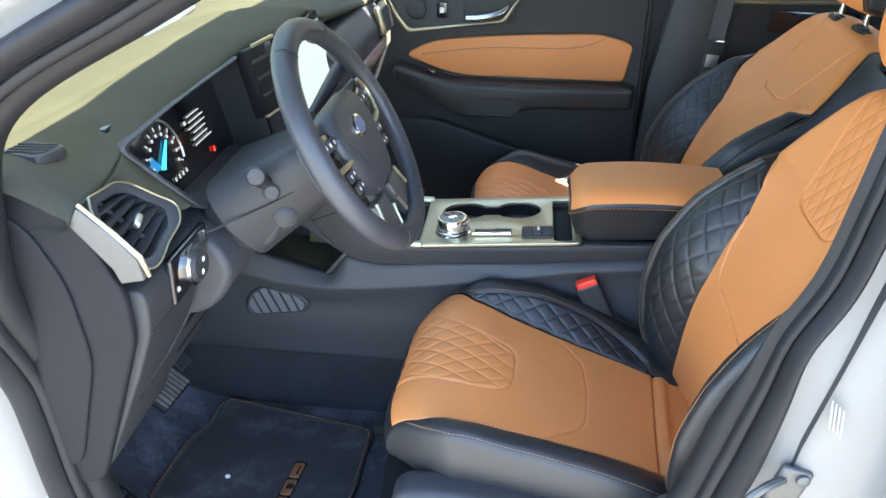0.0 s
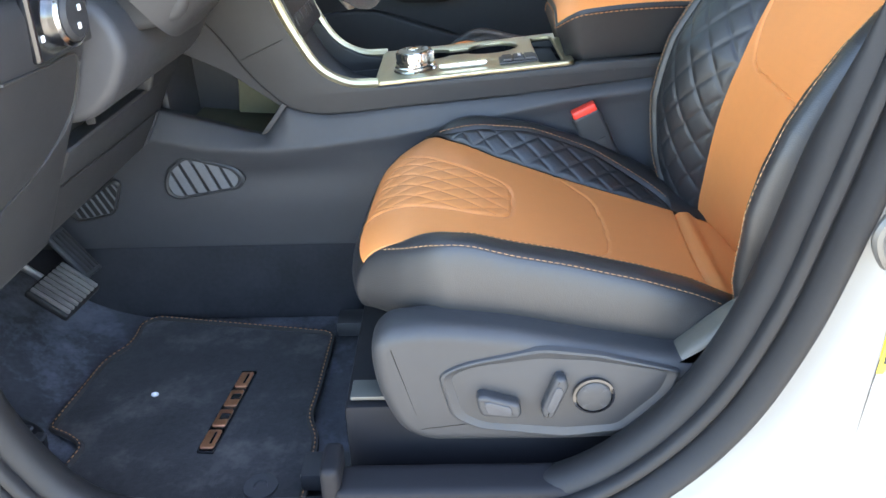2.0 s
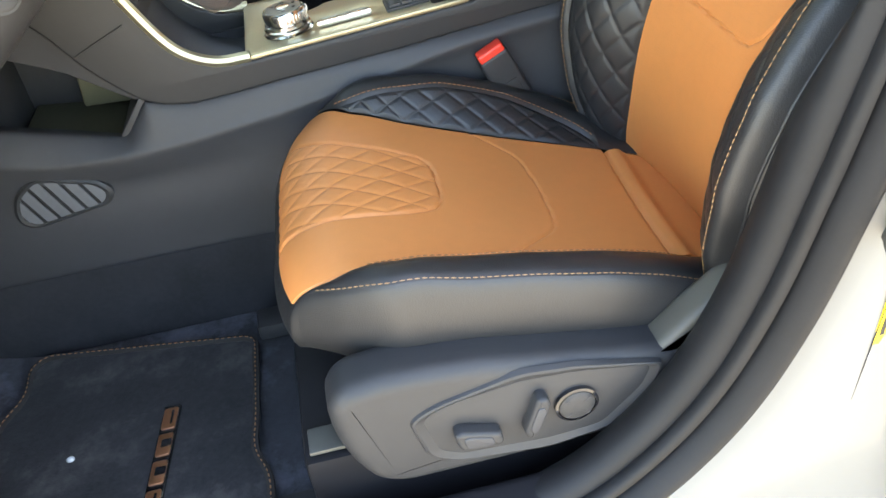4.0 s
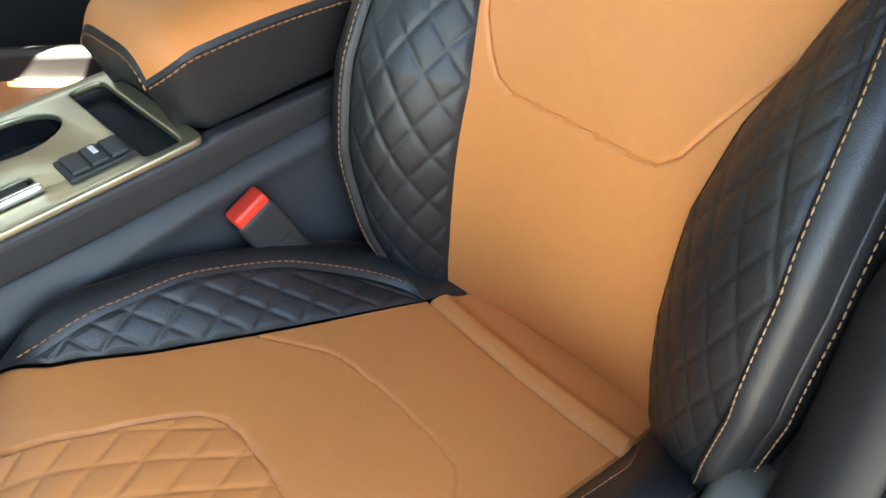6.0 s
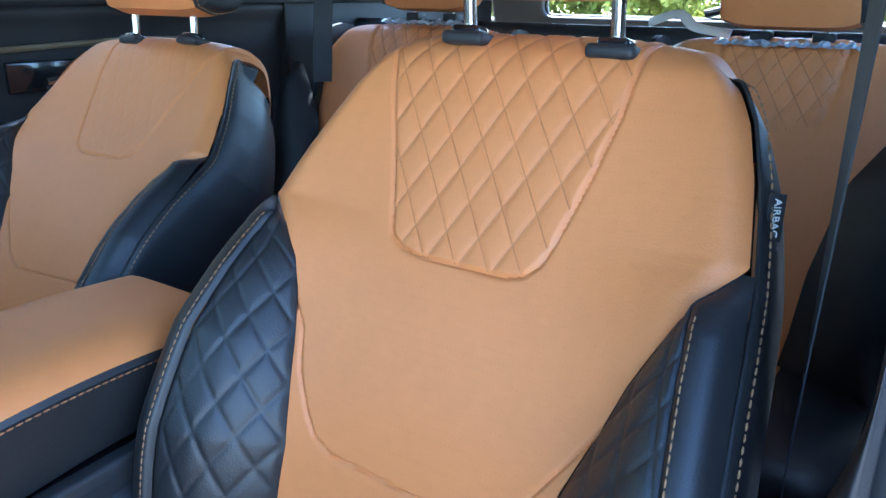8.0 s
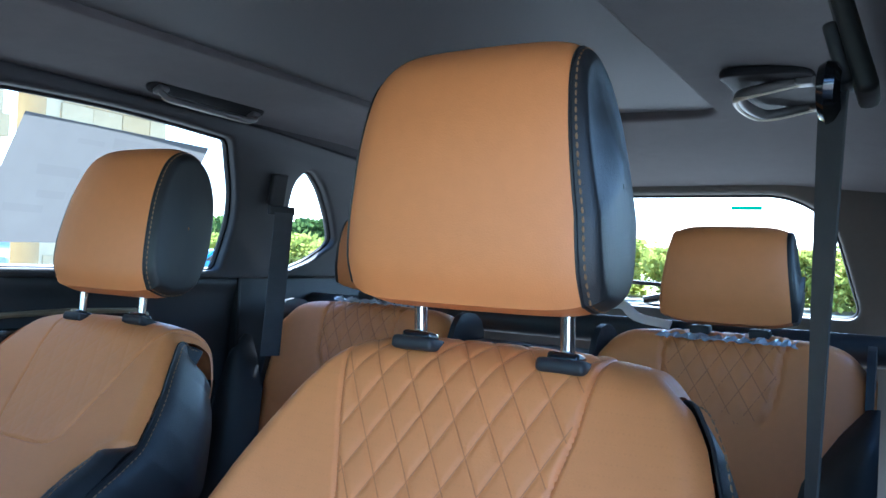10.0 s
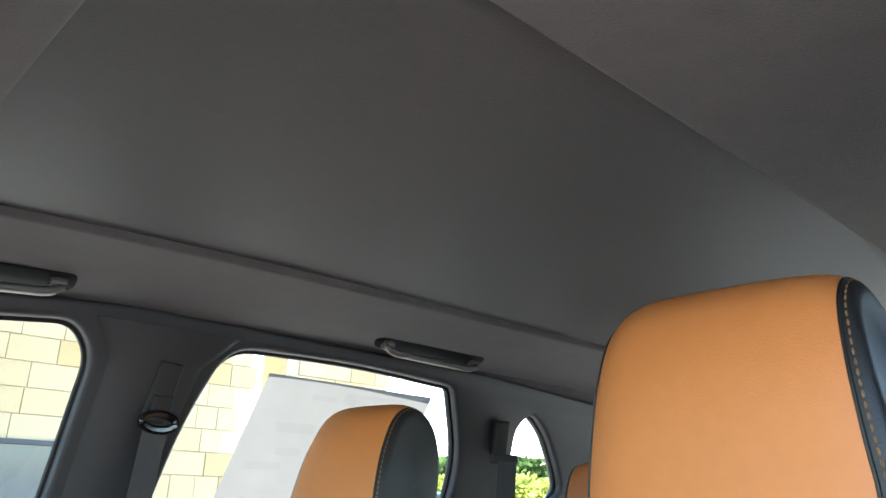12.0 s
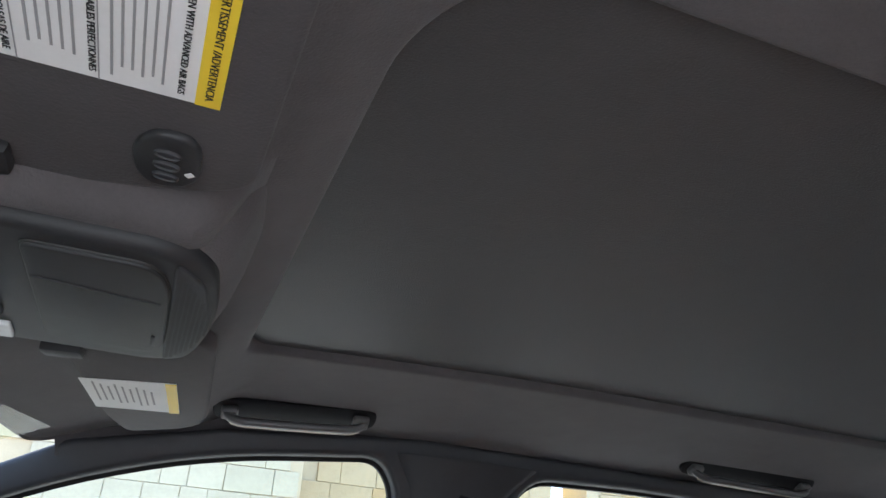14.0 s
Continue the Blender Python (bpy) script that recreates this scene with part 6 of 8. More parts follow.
for k in range(6):
    part("screen_line", rbox(on_cluster(-0.262 + 0.005 * (k % 2), 1.196 - 0.0095 * k, 0.0025), (0.001, 0.050 + 0.010 * (k % 3), 0.0022), 0, (0, -14, 0)), GLOWW, cl, smooth=False)
part("screen_mark", rbox(on_cluster(-0.300, 1.190, 0.0025), (0.001, 0.008, 0.006), 0, (0, -14, 0)), GLOWW, cl, smooth=False)
part("warning_lamp", rbox(on_cluster(-0.234, 1.121, 0.0025), (0.001, 0.006, 0.009), 0, (0, -14, 0)), GLOWR, cl, smooth=False)
for k in range(4):
    part("gauge_mark", rbox(on_cluster(-0.392 + 0.014 * k, 1.128, 0.0025), (0.001, 0.004, 0.007), 0, (0, -14, 0)), GLOWW, cl, smooth=False)

# centre: vent, screen
cv = part("centre_vent", rbox((-0.345, -0.150, 1.225), (0.03, 0.075, 0.125), 0.008, (0, -14, -8)), DARKP, dash, "centre air vent")
for k in range(4):
    part("vent_slat", rbox((-0.326 - 0.006 * k + 0.002, -0.150, 1.175 + 0.030 * k), (0.012, 0.068, 0.006), 0.002, (0, -14, -8)), PLASTG, cv)
for dz in (-0.055, 0.072):
    part("vent_trim", rbox((-0.330 + (-0.004 if dz > 0 else 0.010), -0.150, 1.225 + dz), (0.008, 0.080, 0.006), 0.002, (0, -14, -8)), SATIN, cv, "satin trim")
scrn = part("touch_screen", rbox((-0.315, 0.045, 1.195), (0.020, 0.285, 0.185), 0.008, (0, -12, 0)), GLOSS, dash, "touch screen, pale with reflected daylight")
# pane glows in place of the daylight reflected in the screen
part("screen_pane", rbox((-0.3035, 0.050, 1.197), (0.002, 0.235, 0.148), 0.001, (0, -12, 0)), glow("screen_reflection_glow", (0.42, 0.52, 0.50), 0.15), scrn, "pale pane, reflected daylight painted as glow")
part("stack_body", prism(rounded([(-0.335, 1.285), (-0.300, 1.10), (-0.27, 1.06), (-0.45, 1.0), (-0.50, 1.25)], 0.01, 3), -0.125, 0.155, "y", 0.006), PLAST, dash, "black centre stack")
# passenger side
part("passenger_face", prism(rounded([(-0.315, 1.21), (-0.272, 1.16), (-0.265, 1.08), (-0.30, 0.98), (-0.36, 0.86), (-0.42, 0.80), (-0.60, 0.80), (-0.60, 1.20)], 0.015, 4), 0.155, 0.735, "y", 0.010, 3), PLAST, dash, "black passenger side face with glove box")
part("face_trim", rbox((-0.262, 0.44, 1.105), (0.010, 0.56, 0.034), 0.004), surface("dark_wood_trim", (0.16, 0.13, 0.11), 0.3, vary=0.3, scale=12), dash, "dark brushed trim")
pv = part("passenger_vent", rbox((-0.268, 0.665, 1.168), (0.020, 0.105, 0.078), 0.012, (0, -14, 0), 3), SATIN, dash, "passenger air vent in a satin frame")
part("vent_backing", rbox((-0.262, 0.665, 1.168), (0.014, 0.090, 0.062), 0.006, (0, -14, 0)), INK, pv)
for k in range(5):
    part("vent_slat", rbox((-0.256, 0.632 + 0.017 * k, 1.168), (0.010, 0.005, 0.058), 0.001, (0, -14, 0)), PLAST, pv)

# ---- steering wheel ----
WC, WT, WR = Vector((-0.119, -0.372, 1.215)), 30.0, 0.176
wn_dir = Vector((math.cos(radians(WT)), 0, math.sin(radians(WT))))
W = facing(WC, wn_dir)


def wp(u, v, w=0.0):
    return W @ Vector((u, v, w))


wheel = thing("steering_wheel", "dark leather-wrapped steering wheel with satin spokes and round emblem", "steering wheel", at=tuple(WC))
rim = [wp(WR * math.cos(a), WR * math.sin(a), 0.0) for a in np.linspace(0, 2 * math.pi, 73)[:-1]]
DARKL = surface("grey_black_leather", (0.032, 0.034, 0.040), 0.42, vary=0.12, scale=8, grain=0.35, grain_scale=700, cells=True)
part("rim", tube(rim, 0.0165, 14, True, 1.15), DARKL, wheel, "leather rim")
part("stitching", stitches(np.array([wp((WR - 0.0165) * math.cos(a), (WR - 0.0165) * math.sin(a), 0.004) for a in np.linspace(0, 2 * math.pi, 200)]), 0.004, 0.003, 0.0011), INK, wheel)
for ang in (62, 118, 242, 298):
    a = radians(ang)
    ringp = [wp(WR * math.cos(a), WR * math.sin(a)) + (W.to_3x3() @ Vector((math.cos(a), math.sin(a), 0))) * 0.0170 * math.cos(b) + wn_dir * 0.0195 * math.sin(b) for b in np.linspace(0, 2 * math.pi, 17)[:-1]]
    part("rim_seam", tube(ringp, 0.0011, 5, True), INK, wheel)
hub = rounded([(-0.070, 0.062), (0.070, 0.062), (0.098, 0.020), (0.088, -0.030), (0.052, -0.092), (-0.052, -0.092), (-0.088, -0.030), (-0.098, 0.020)], [0.03, 0.03, 0.03, 0.04, 0.03, 0.03, 0.04, 0.03], 6)
bm = prism(hub, -0.032, 0.010, "z", 0.018, 6)
bmesh.ops.transform(bm, matrix=W, verts=bm.verts)
part("hub_pad", bm, DARKL, wheel, "padded hub")
part("emblem", put_in(lathe([(0.021, 0.008), (0.021, 0.012), (0.018, 0.014)], None, 32), W @ pose(0, 0.010, 0.0) @ Matrix.Diagonal((1.25, 0.85, 1, 1))), CHROME, wheel, "plain oval emblem")
part("emblem_field", put_in(lathe([(0.017, 0.0138), (0.016, 0.0148)], None, 32), W @ pose(0, 0.010, 0.0) @ Matrix.Diagonal((1.2, 0.8, 1, 1))), surface("emblem_blue", (0.10, 0.13, 0.22), 0.3), wheel)
part("hub_crease", put_in(tube(catmull([(-0.092, 0.030, 0.002), (-0.060, -0.002, 0.0105), (-0.046, -0.040, 0.0105), (-0.050, -0.084, 0.002)], 24), 0.0022, 6), W), DARKL, wheel)
for sg in (-1, 1):
    sp = rounded([(sg * 0.060, 0.056), (sg * 0.168, 0.052), (sg * 0.172, -0.020), (sg * 0.120, -0.060), (sg * 0.064, -0.080)], 0.012, 4)
    spoke = part("spoke", put_in(prism(sp, -0.028, -0.008, "z", 0.006, 3), W), DARKL, wheel, "side spoke")
    up_o = rounded([(sg * 0.088, 0.040), (sg * 0.142, 0.050), (sg * 0.150, 0.018), (sg * 0.136, -0.006), (sg * 0.092, -0.010), (sg * 0.078, 0.012)], 0.006, 3)
    up_p = part("switch_pod", put_in(prism(up_o, -0.012, -0.002, "z", 0.003, 3), W), GLOSS, spoke, "gloss black switch pod")
    dn_o = rounded([(sg * 0.092, -0.016), (sg * 0.132, -0.012), (sg * 0.122, -0.040), (sg * 0.094, -0.070), (sg * 0.078, -0.062), (sg * 0.080, -0.034)], 0.006, 3)
    dn_p = part("switch_pod", put_in(prism(dn_o, -0.012, -0.003, "z", 0.003, 3), W), GLOSS, spoke, "gloss black switch pod")
    for k in range(3):
        part("spoke_button", put_in(rbox((sg * (0.096 + 0.018 * k), 0.024 + 0.002 * k, -0.001), (0.014, 0.018, 0.006), 0.003), W), PLASTG, up_p)
        part("print_mark", put_in(rbox((sg * (0.096 + 0.018 * k), 0.024 + 0.002 * k, 0.0022), (0.005, 0.006, 0.0006), 0), W), PAPER, up_p, smooth=False)
    for k in range(4):
        c = (sg * (0.094 + 0.016 * (k % 2) - 0.004 * (k // 2)), -0.030 - 0.022 * (k // 2), -0.0015)
        part("spoke_button", put_in(rbox(c, (0.013, 0.016, 0.006), 0.003), W), PLASTG, dn_p)
        part("print_mark", put_in(rbox((c[0], c[1], 0.0018), (0.004, 0.005, 0.0006), 0), W), PAPER, dn_p, smooth=False)
    part("button_trim", put_in(tube(catmull([(sg * 0.140, 0.053, -0.002), (sg * 0.154, 0.030, -0.001), (sg * 0.149, 0.006, 0.0), (sg * 0.136, -0.010, 0.001)], 16), [0.0035] * 10 + [0.004] * 6, 8), W), SATIN, spoke, "satin trim")
    part("button_trim", put_in(tube([(sg * 0.138, -0.010, 0.001), (sg * 0.108, -0.014, 0.003), (sg * 0.078, -0.016, 0.003)], [0.004, 0.005, 0.0035], 8), W), SATIN, spoke, "satin trim")
    lowp = rounded([(sg * 0.016, -0.098), (sg * 0.074, -0.094), (sg * 0.088, -0.142), (sg * 0.064, -0.178), (sg * 0.026, -0.178)], 0.008, 4)
    lsp = part("lower_spoke", put_in(prism(lowp, -0.024, -0.004, "z", 0.005, 3), W), GREYSAT, wheel, "satin grey lower spoke")
    part("spoke_edge", put_in(tube(catmull([(sg * 0.076, -0.094, -0.004), (sg * 0.090, -0.142, -0.004), (sg * 0.066, -0.178, -0.004), (sg * 0.040, -0.178, -0.004), (sg * 0.014, -0.124, -0.004)], 30), 0.0032, 8), W), SATIN, lsp, "bright satin edge")
part("spoke_back", put_in(prism(rounded([(-0.04, -0.07), (0.04, -0.07), (0.030, -0.172), (-0.030, -0.172)], 0.006, 3), -0.028, -0.014, "z", 0.003), W), PLAST, wheel)

# ---- steering column with stalks and start button ----
col = thing("steering_column", "black steering column shroud with stalks and start button", "steering column", at=(-0.24, -0.372, 1.13))
shr = rounded([(-0.075, 0.045), (0.075, 0.045), (0.085, 0.0), (0.055, -0.065), (-0.055, -0.065), (-0.085, 0.0)], 0.025, 5)
rows = []
for w, s in ((-0.030, 0.80), (-0.045, 0.95), (-0.10, 1.05), (-0.16, 1.2), (-0.22, 1.35)):
    rows.append([wp(u * s, v * s - 0.012 * (s - 0.8), w) for u, v in shr])
part("shroud", grid_mesh("shroud", np.array(rows), loop_v=True), PLAST, col, "black shroud")
part("shroud_face", put_in(prism(shr, -0.045, -0.032, "z", 0.004), W @ Matrix.Diagonal((0.85, 0.85, 1, 1))), PLAST, col)
part("column_collar", prism(rounded([(-0.36, 1.11), (-0.25, 1.135), (-0.215, 1.10), (-0.245, 1.045), (-0.33, 1.03)], 0.02, 5), -0.452, -0.28, "y", 0.012, 4), PLAST, col, "black column collar")
SN = (0.45, -0.86, 0.22)
part("start_button", lathe([(0.016, -0.004), (0.016, 0.005), (0.0135, 0.0065)], facing((-0.2175, -0.4525, 1.106), SN), 32), PLAST, col, "round start button")
part("button_ring", lathe([(0.0185, -0.004), (0.0185, 0.003), (0.0165, 0.0034)], facing((-0.2175, -0.4525, 1.106), SN), 32), INK, col)
part("stalk", tube([(-0.235, -0.440, 1.152), (-0.240, -0.470, 1.168), (-0.246, -0.492, 1.186)], [0.011, 0.010, 0.012], 12), PLAST, col, "turn signal stalk")
part("stalk_end", lathe([(0.0135, 0), (0.014, 0.012), (0.012, 0.016), (0.009, 0.0165)], facing((-0.247, -0.486, 1.186), SN), 28), PLASTG, col, "ribbed stalk end")
part("adjuster", lathe([(0.013, -0.004), (0.013, 0.010), (0.010, 0.013)], facing((-0.234, -0.462, 1.150), SN), 28), PLASTG, col, "column adjuster")
part("shroud_seam", tube([(-0.330, -0.500, 1.092), (-0.275, -0.478, 1.112), (-0.235, -0.466, 1.130), (-0.200, -0.455, 1.148)], 0.0016, 6), INK, col)
part("stalk", tube([(-0.20, -0.33, 1.225), (-0.185, -0.20, 1.265), (-0.175, -0.165, 1.275)], [0.009, 0.013, 0.012], 10), PLAST, col, "wiper stalk")


# ---- passenger doors ----
YD = 0.815


def door_panel(name, x0, x1, rear, label):
    d = thing(name, label, "door", "passenger side doors", at=(0.5 * (x0 + x1), YD, 0.5))
    P = []
    for z, off in ((0.46, 0.01), (0.60, 0.0), (0.75, -0.004), (0.88, -0.002), (0.95, 0.0), (1.10, 0.014), (1.20, 0.012), (1.255, 0.004), (1.285, -0.006), (1.302, 0.006), (1.305, 0.03)):
        P.append([(x, YD + off, z) for x in np.linspace(x0, x1, 24)])
    q = catmull(np.array([[p[0][1], p[0][2]] for p in P]), 50)
    grid = np.array([[(x, y, z) for x in np.linspace(x0, x1, 24)] for y, z in q])
    part("door_skin", grid_mesh("door_skin", grid), PLAST, d, "black door lining")
    part("door_edge", rbox((x1 - 0.006, YD + 0.03, 0.88), (0.012, 0.08, 0.84), 0.005), RUBBER, d)
    part("door_core", rbox((0.5 * (x0 + x1), YD + 0.085, 0.835), (x1 - x0 + 0.2, 0.04, 0.91), 0.01), PLAST, d, "dark inside of the door shell")
    return d


front_door = door_panel("front_door", -0.56, 0.485, False, "black front passenger door with tan insert and satin handle bezel, shut")
ins = rounded([(-0.232, 1.030), (-0.150, 1.075), (0.05, 1.098), (0.345, 1.112), (0.445, 1.086), (0.428, 0.975), (0.20, 0.975), (-0.05, 0.975), (-0.13, 0.992)], [0.03, 0.05, 0.1, 0.03, 0.02, 0.015, 0.1, 0.1, 0.06], 6)
part("tan_insert", prism(ins, YD - 0.012, YD + 0.01, "y", 0.005, 3), TAN, front_door, "padded tan leather insert")
part("insert_seam", tube([(x, YD - 0.0125, z) for x, z in catmull([(-0.18, 1.035), (0.0, 1.060), (0.30, 1.075), (0.36, 1.10)], 20)], 0.0012, 5), STITCHD, front_door)
bez = rounded([(-0.290, 1.215), (0.120, 1.220), (0.068, 1.138), (-0.222, 1.096), (-0.262, 1.15)], [0.01, 0.01, 0.012, 0.012, 0.01], 4)
bz = part("handle_bezel", outline_panel(bez, [[(p[0] * 0.93 - 0.006, 1.162 + (p[1] - 1.162) * 0.80) for p in bez]], 0.014, 0.004, lambda u, v, w: (u, YD - 0.010 + w, v)), SATIN, front_door, "satin metal bezel")
part("bezel_panel", prism([(p[0] * 0.94 - 0.005, 1.162 + (p[1] - 1.162) * 0.84) for p in bez], YD - 0.004, YD + 0.01, "y"), PLASTG, bz, "charcoal panel")
part("tweeter_grille", lathe([(0.030, 0), (0.030, 0.004), (0.024, 0.006)], facing((-0.195, YD - 0.004, 1.165), (0, -1, 0)), 28), PLAST, bz, "round tweeter grille")
part("lock_switch", rbox((-0.118, YD - 0.009, 1.166), (0.030, 0.012, 0.045), 0.004), GLOSS, bz, "lock switch")
part("print_mark", rbox((-0.118, YD - 0.0155, 1.166), (0.012, 0.001, 0.016), 0), PAPER, bz, smooth=False)
part("handle_cup", rbox((0.02, YD - 0.0045, 1.168), (0.15, 0.006, 0.070), 0.002), INK, bz, "dark handle cup")
part("door_handle", tube(catmull([(-0.045, YD - 0.016, 1.148), (0.00, YD - 0.024, 1.152), (0.05, YD - 0.022, 1.165), (0.078, YD - 0.010, 1.185)], 20), [0.011] * 14 + [0.010, 0.009, 0.008, 0.007, 0.006, 0.005], 10, flat=0.6), CHROME, bz, "satin chrome door handle")
arm_o = rounded([(-0.255, 1.015), (-0.17, 0.990), (-0.08, 0.968), (0.10, 0.965), (0.455, 0.970), (0.455, 0.905), (0.16, 0.895), (0.06, 0.862), (-0.06, 0.862), (-0.17, 0.925), (-0.262, 0.975)], 0.02, 4)
ar = part("door_armrest", prism(arm_o, YD - 0.072, YD + 0.01, "y", 0.014, 4), BLACK, front_door, "black leather armrest")
part("stitching", stitches(np.array([(x, YD - 0.0735, 0.952) for x in np.linspace(-0.05, 0.44, 60)]), 0.005, 0.002, 0.001), INK, ar)
part("pull_cup", prism(rounded([(-0.02, 0.925), (0.115, 0.925), (0.135, 0.90), (0.10, 0.872), (-0.03, 0.872), (-0.04, 0.90)], 0.012, 3), YD - 0.0725, YD - 0.0745, "y"), INK, ar, "dark pull cup")
part("pull_lip", tube([(-0.03, YD - 0.076, 0.874), (0.10, YD - 0.076, 0.874)], 0.003, 6), PLASTG, ar)
part("window_switch", rbox((-0.145, YD - 0.045, 0.993), (0.028, 0.020, 0.010), 0.003, (0, 14, 0)), GLOSS, ar, "window switch")
part("armrest_tray", rbox((0.03, YD - 0.040, 0.9665), (0.11, 0.030, 0.004), 0.001), PLAST, ar, "black tray on the armrest")
po = rounded([(-0.50, 0.50), (-0.50, 0.70), (-0.30, 0.83), (-0.15, 0.845), (0.30, 0.70), (0.44, 0.62), (0.44, 0.50)], 0.05, 5)
part("map_pocket", prism(po, YD - 0.035, YD + 0.005, "y", 0.012, 3), PLAST, front_door, "black map pocket with speaker")
part("speaker_grille", lathe([(0.085, 0), (0.080, 0.006), (0.01, 0.010)], facing((-0.30, YD - 0.034, 0.70), (0, -1, 0)), 40), PLASTG, front_door, "round speaker grille")

rear_door = door_panel("rear_door", 0.66, 1.55, True, "black rear passenger door with satin trim line, shut")
part("trim_line", tube([(0.70, YD - 0.012, 1.215), (1.05, YD - 0.020, 1.226), (1.22, YD - 0.016, 1.222), (1.26, YD - 0.006, 1.21)], 0.006, 8), SATIN, rear_door, "satin trim line")
part("tan_insert", prism(rounded([(0.74, 1.06), (1.30, 1.09), (1.40, 1.05), (1.38, 0.97), (0.76, 0.97)], 0.03, 4), YD - 0.010, YD + 0.01, "y", 0.004), TAN, rear_door, "padded tan leather insert")
part("handle_bezel", rbox((0.93, YD - 0.006, 1.165), (0.24, 0.012, 0.060), 0.005), GLOSS, rear_door, "gloss black handle recess")
part("door_handle", tube([(0.88, YD - 0.018, 1.155), (0.95, YD - 0.024, 1.160), (1.00, YD - 0.014, 1.172)], 0.009, 8), CHROME, rear_door, "satin chrome door handle")
part("door_armrest", prism(rounded([(0.72, 0.965), (1.42, 0.965), (1.42, 0.90), (0.72, 0.88)], 0.02, 4), YD - 0.06, YD + 0.01, "y", 0.012, 3), BLACK, rear_door, "black leather armrest")

# B pillar linings and front belts
def pillar(sgn, label):
    rows = []
    for z in np.linspace(0.46, 1.66, 40):
        y = YC + sgn * (wall_y(z) - 0.035 if z > BELT_Z else (0.780 if sgn > 0 else 0.705))
        w0, w1 = np.interp(z, [0.46, 0.97, 1.295, 1.60, 1.66], [0.48, 0.50, 0.555, 0.578, 0.54]), np.interp(z, [0.46, 0.97, 1.295, 1.60, 1.66], [0.70, 0.69, 0.685, 0.755, 0.82])
        rows.append([(w0 - 0.006, y + sgn * 0.05, z), (w0, y + sgn * 0.012, z), (w0 + 0.018, y, z), (0.5 * (w0 + w1), y - sgn * 0.004, z), (w1 - 0.018, y, z), (w1, y + sgn * 0.012, z), (w1 + 0.006, y + sgn * 0.05, z)])
    return setting("pillar_b", grid_mesh("pillar_b", np.array(rows)), PLASTG, label, "pillar")


pillar(1, "charcoal door pillar lining on the passenger side")
pillar(-1, "charcoal door pillar lining on the driver side")


def front_belt(sgn, label, latch_z, inset=0.0):
    b = thing("seat_belt", label, "seat belt", "front seat belts", at=(0.66, YC + sgn * 0.70, 1.50))
    yt = YC + sgn * (wall_y(1.50) - 0.052 - 0.4 * inset)
    yb = YC + sgn * (0.755 - inset)
    part("height_slide", rbox((0.682, yt + sgn * 0.002, 1.545), (0.046, 0.014, 0.120), 0.010, (sgn * 16, 6, 0), 3), PLAST, b, "black height adjuster")
    part("belt_guide", tube([(0.682 + 0.030 * math.cos(a), yt - sgn * 0.006, 1.495 + 0.014 * math.sin(a)) for a in np.linspace(0, 2 * math.pi, 25)[:-1]], 0.008, 8, True), GLOSS, b, "belt guide loop")
    part("guide_plate", rbox((0.684, yt - sgn * 0.002, 1.520), (0.038, 0.010, 0.045), 0.006, (sgn * 16, 0, 0), 3), PLAST, b)
    rows = []
    for s in np.linspace(0, 1, 24):
        c = Vector((0.680 - 0.058 * s, yt - sgn * 0.004 + (yb - yt) * s ** 0.8, 1.492 - 0.95 * s))
        turn = radians(28 * (1 - s) ** 2 if inset else 0)
        rows.append([tuple(c + Vector((dx * math.cos(turn), -sgn * dx * math.sin(turn), 0)) + Vector((0, dy, 0))) for dx, dy in ((-0.022, 0), (0.022, 0), (0.022, 0.0014), (-0.022, 0.0014))])
    part("belt_webbing", grid_mesh("belt_webbing", np.array(rows), loop_v=True), BELT, b, "dark grey webbing", smooth=False)
    zl = latch_z
    s = (1.492 - zl) / 0.95
    xc, yl = 0.680 - 0.058 * s, yt - sgn * 0.012 + (yb - yt) * s ** 0.8
    part("latch_grip", rbox((xc, yl, zl), (0.052, 0.012, 0.040), 0.005, (0, 4, 0), 3), PLAST, b, "black latch grip")
    part("latch_tongue", rbox((xc - 0.002, yl - sgn * 0.001, zl - 0.036), (0.034, 0.004, 0.040), 0.002, (0, 4, 0)), STEEL, b, "steel latch tongue")
    return b


front_belt(1, "dark grey seat belt hanging from the passenger side pillar", 1.105)
front_belt(-1, "dark grey seat belt hanging from the driver side pillar", 0.90, 0.103)

# rear seat belt on the passenger side
rb = thing("rear_seat_belt", "dark grey rear seat belt by the window pillar", "seat belt", at=(1.58, 0.70, 1.40))
rows = []
for s in np.linspace(0, 1, 16):
    c = Vector((1.56 - 0.06 * s, 0.675 - 0.03 * s, 1.47 - 0.36 * s))
    rows.append([tuple(c + Vector((dx, dx * -0.5, 0)) + Vector((0, dy, 0))) for dx, dy in ((-0.022, 0), (0.022, 0), (0.022, 0.0014), (-0.022, 0.0014))])
part("belt_webbing", grid_mesh("belt_webbing", np.array(rows), loop_v=True), BELT, rb, "dark grey webbing", smooth=False)
part("belt_guide", rbox((1.562, 0.688, 1.475), (0.07, 0.018, 0.024), 0.006, (0, 0, -25), 3), PLAST, rb, "black belt guide")
part("guide_cover", rbox((1.575, 0.715, 1.53), (0.045, 0.02, 0.085), 0.008, (12, 0, -20), 3), PLAST, rb, "black guide cover")

# striker and labels on the driver's door pillar
stk = thing("door_striker", "steel door striker bolted to the white pillar", "striker", at=(0.455, -0.885, 1.02))
part("striker_plate", rbox((0.475, -0.888, 1.035), (0.034, 0.010, 0.075), 0.008, (0, 14, 0), 3), GREYSAT, stk)
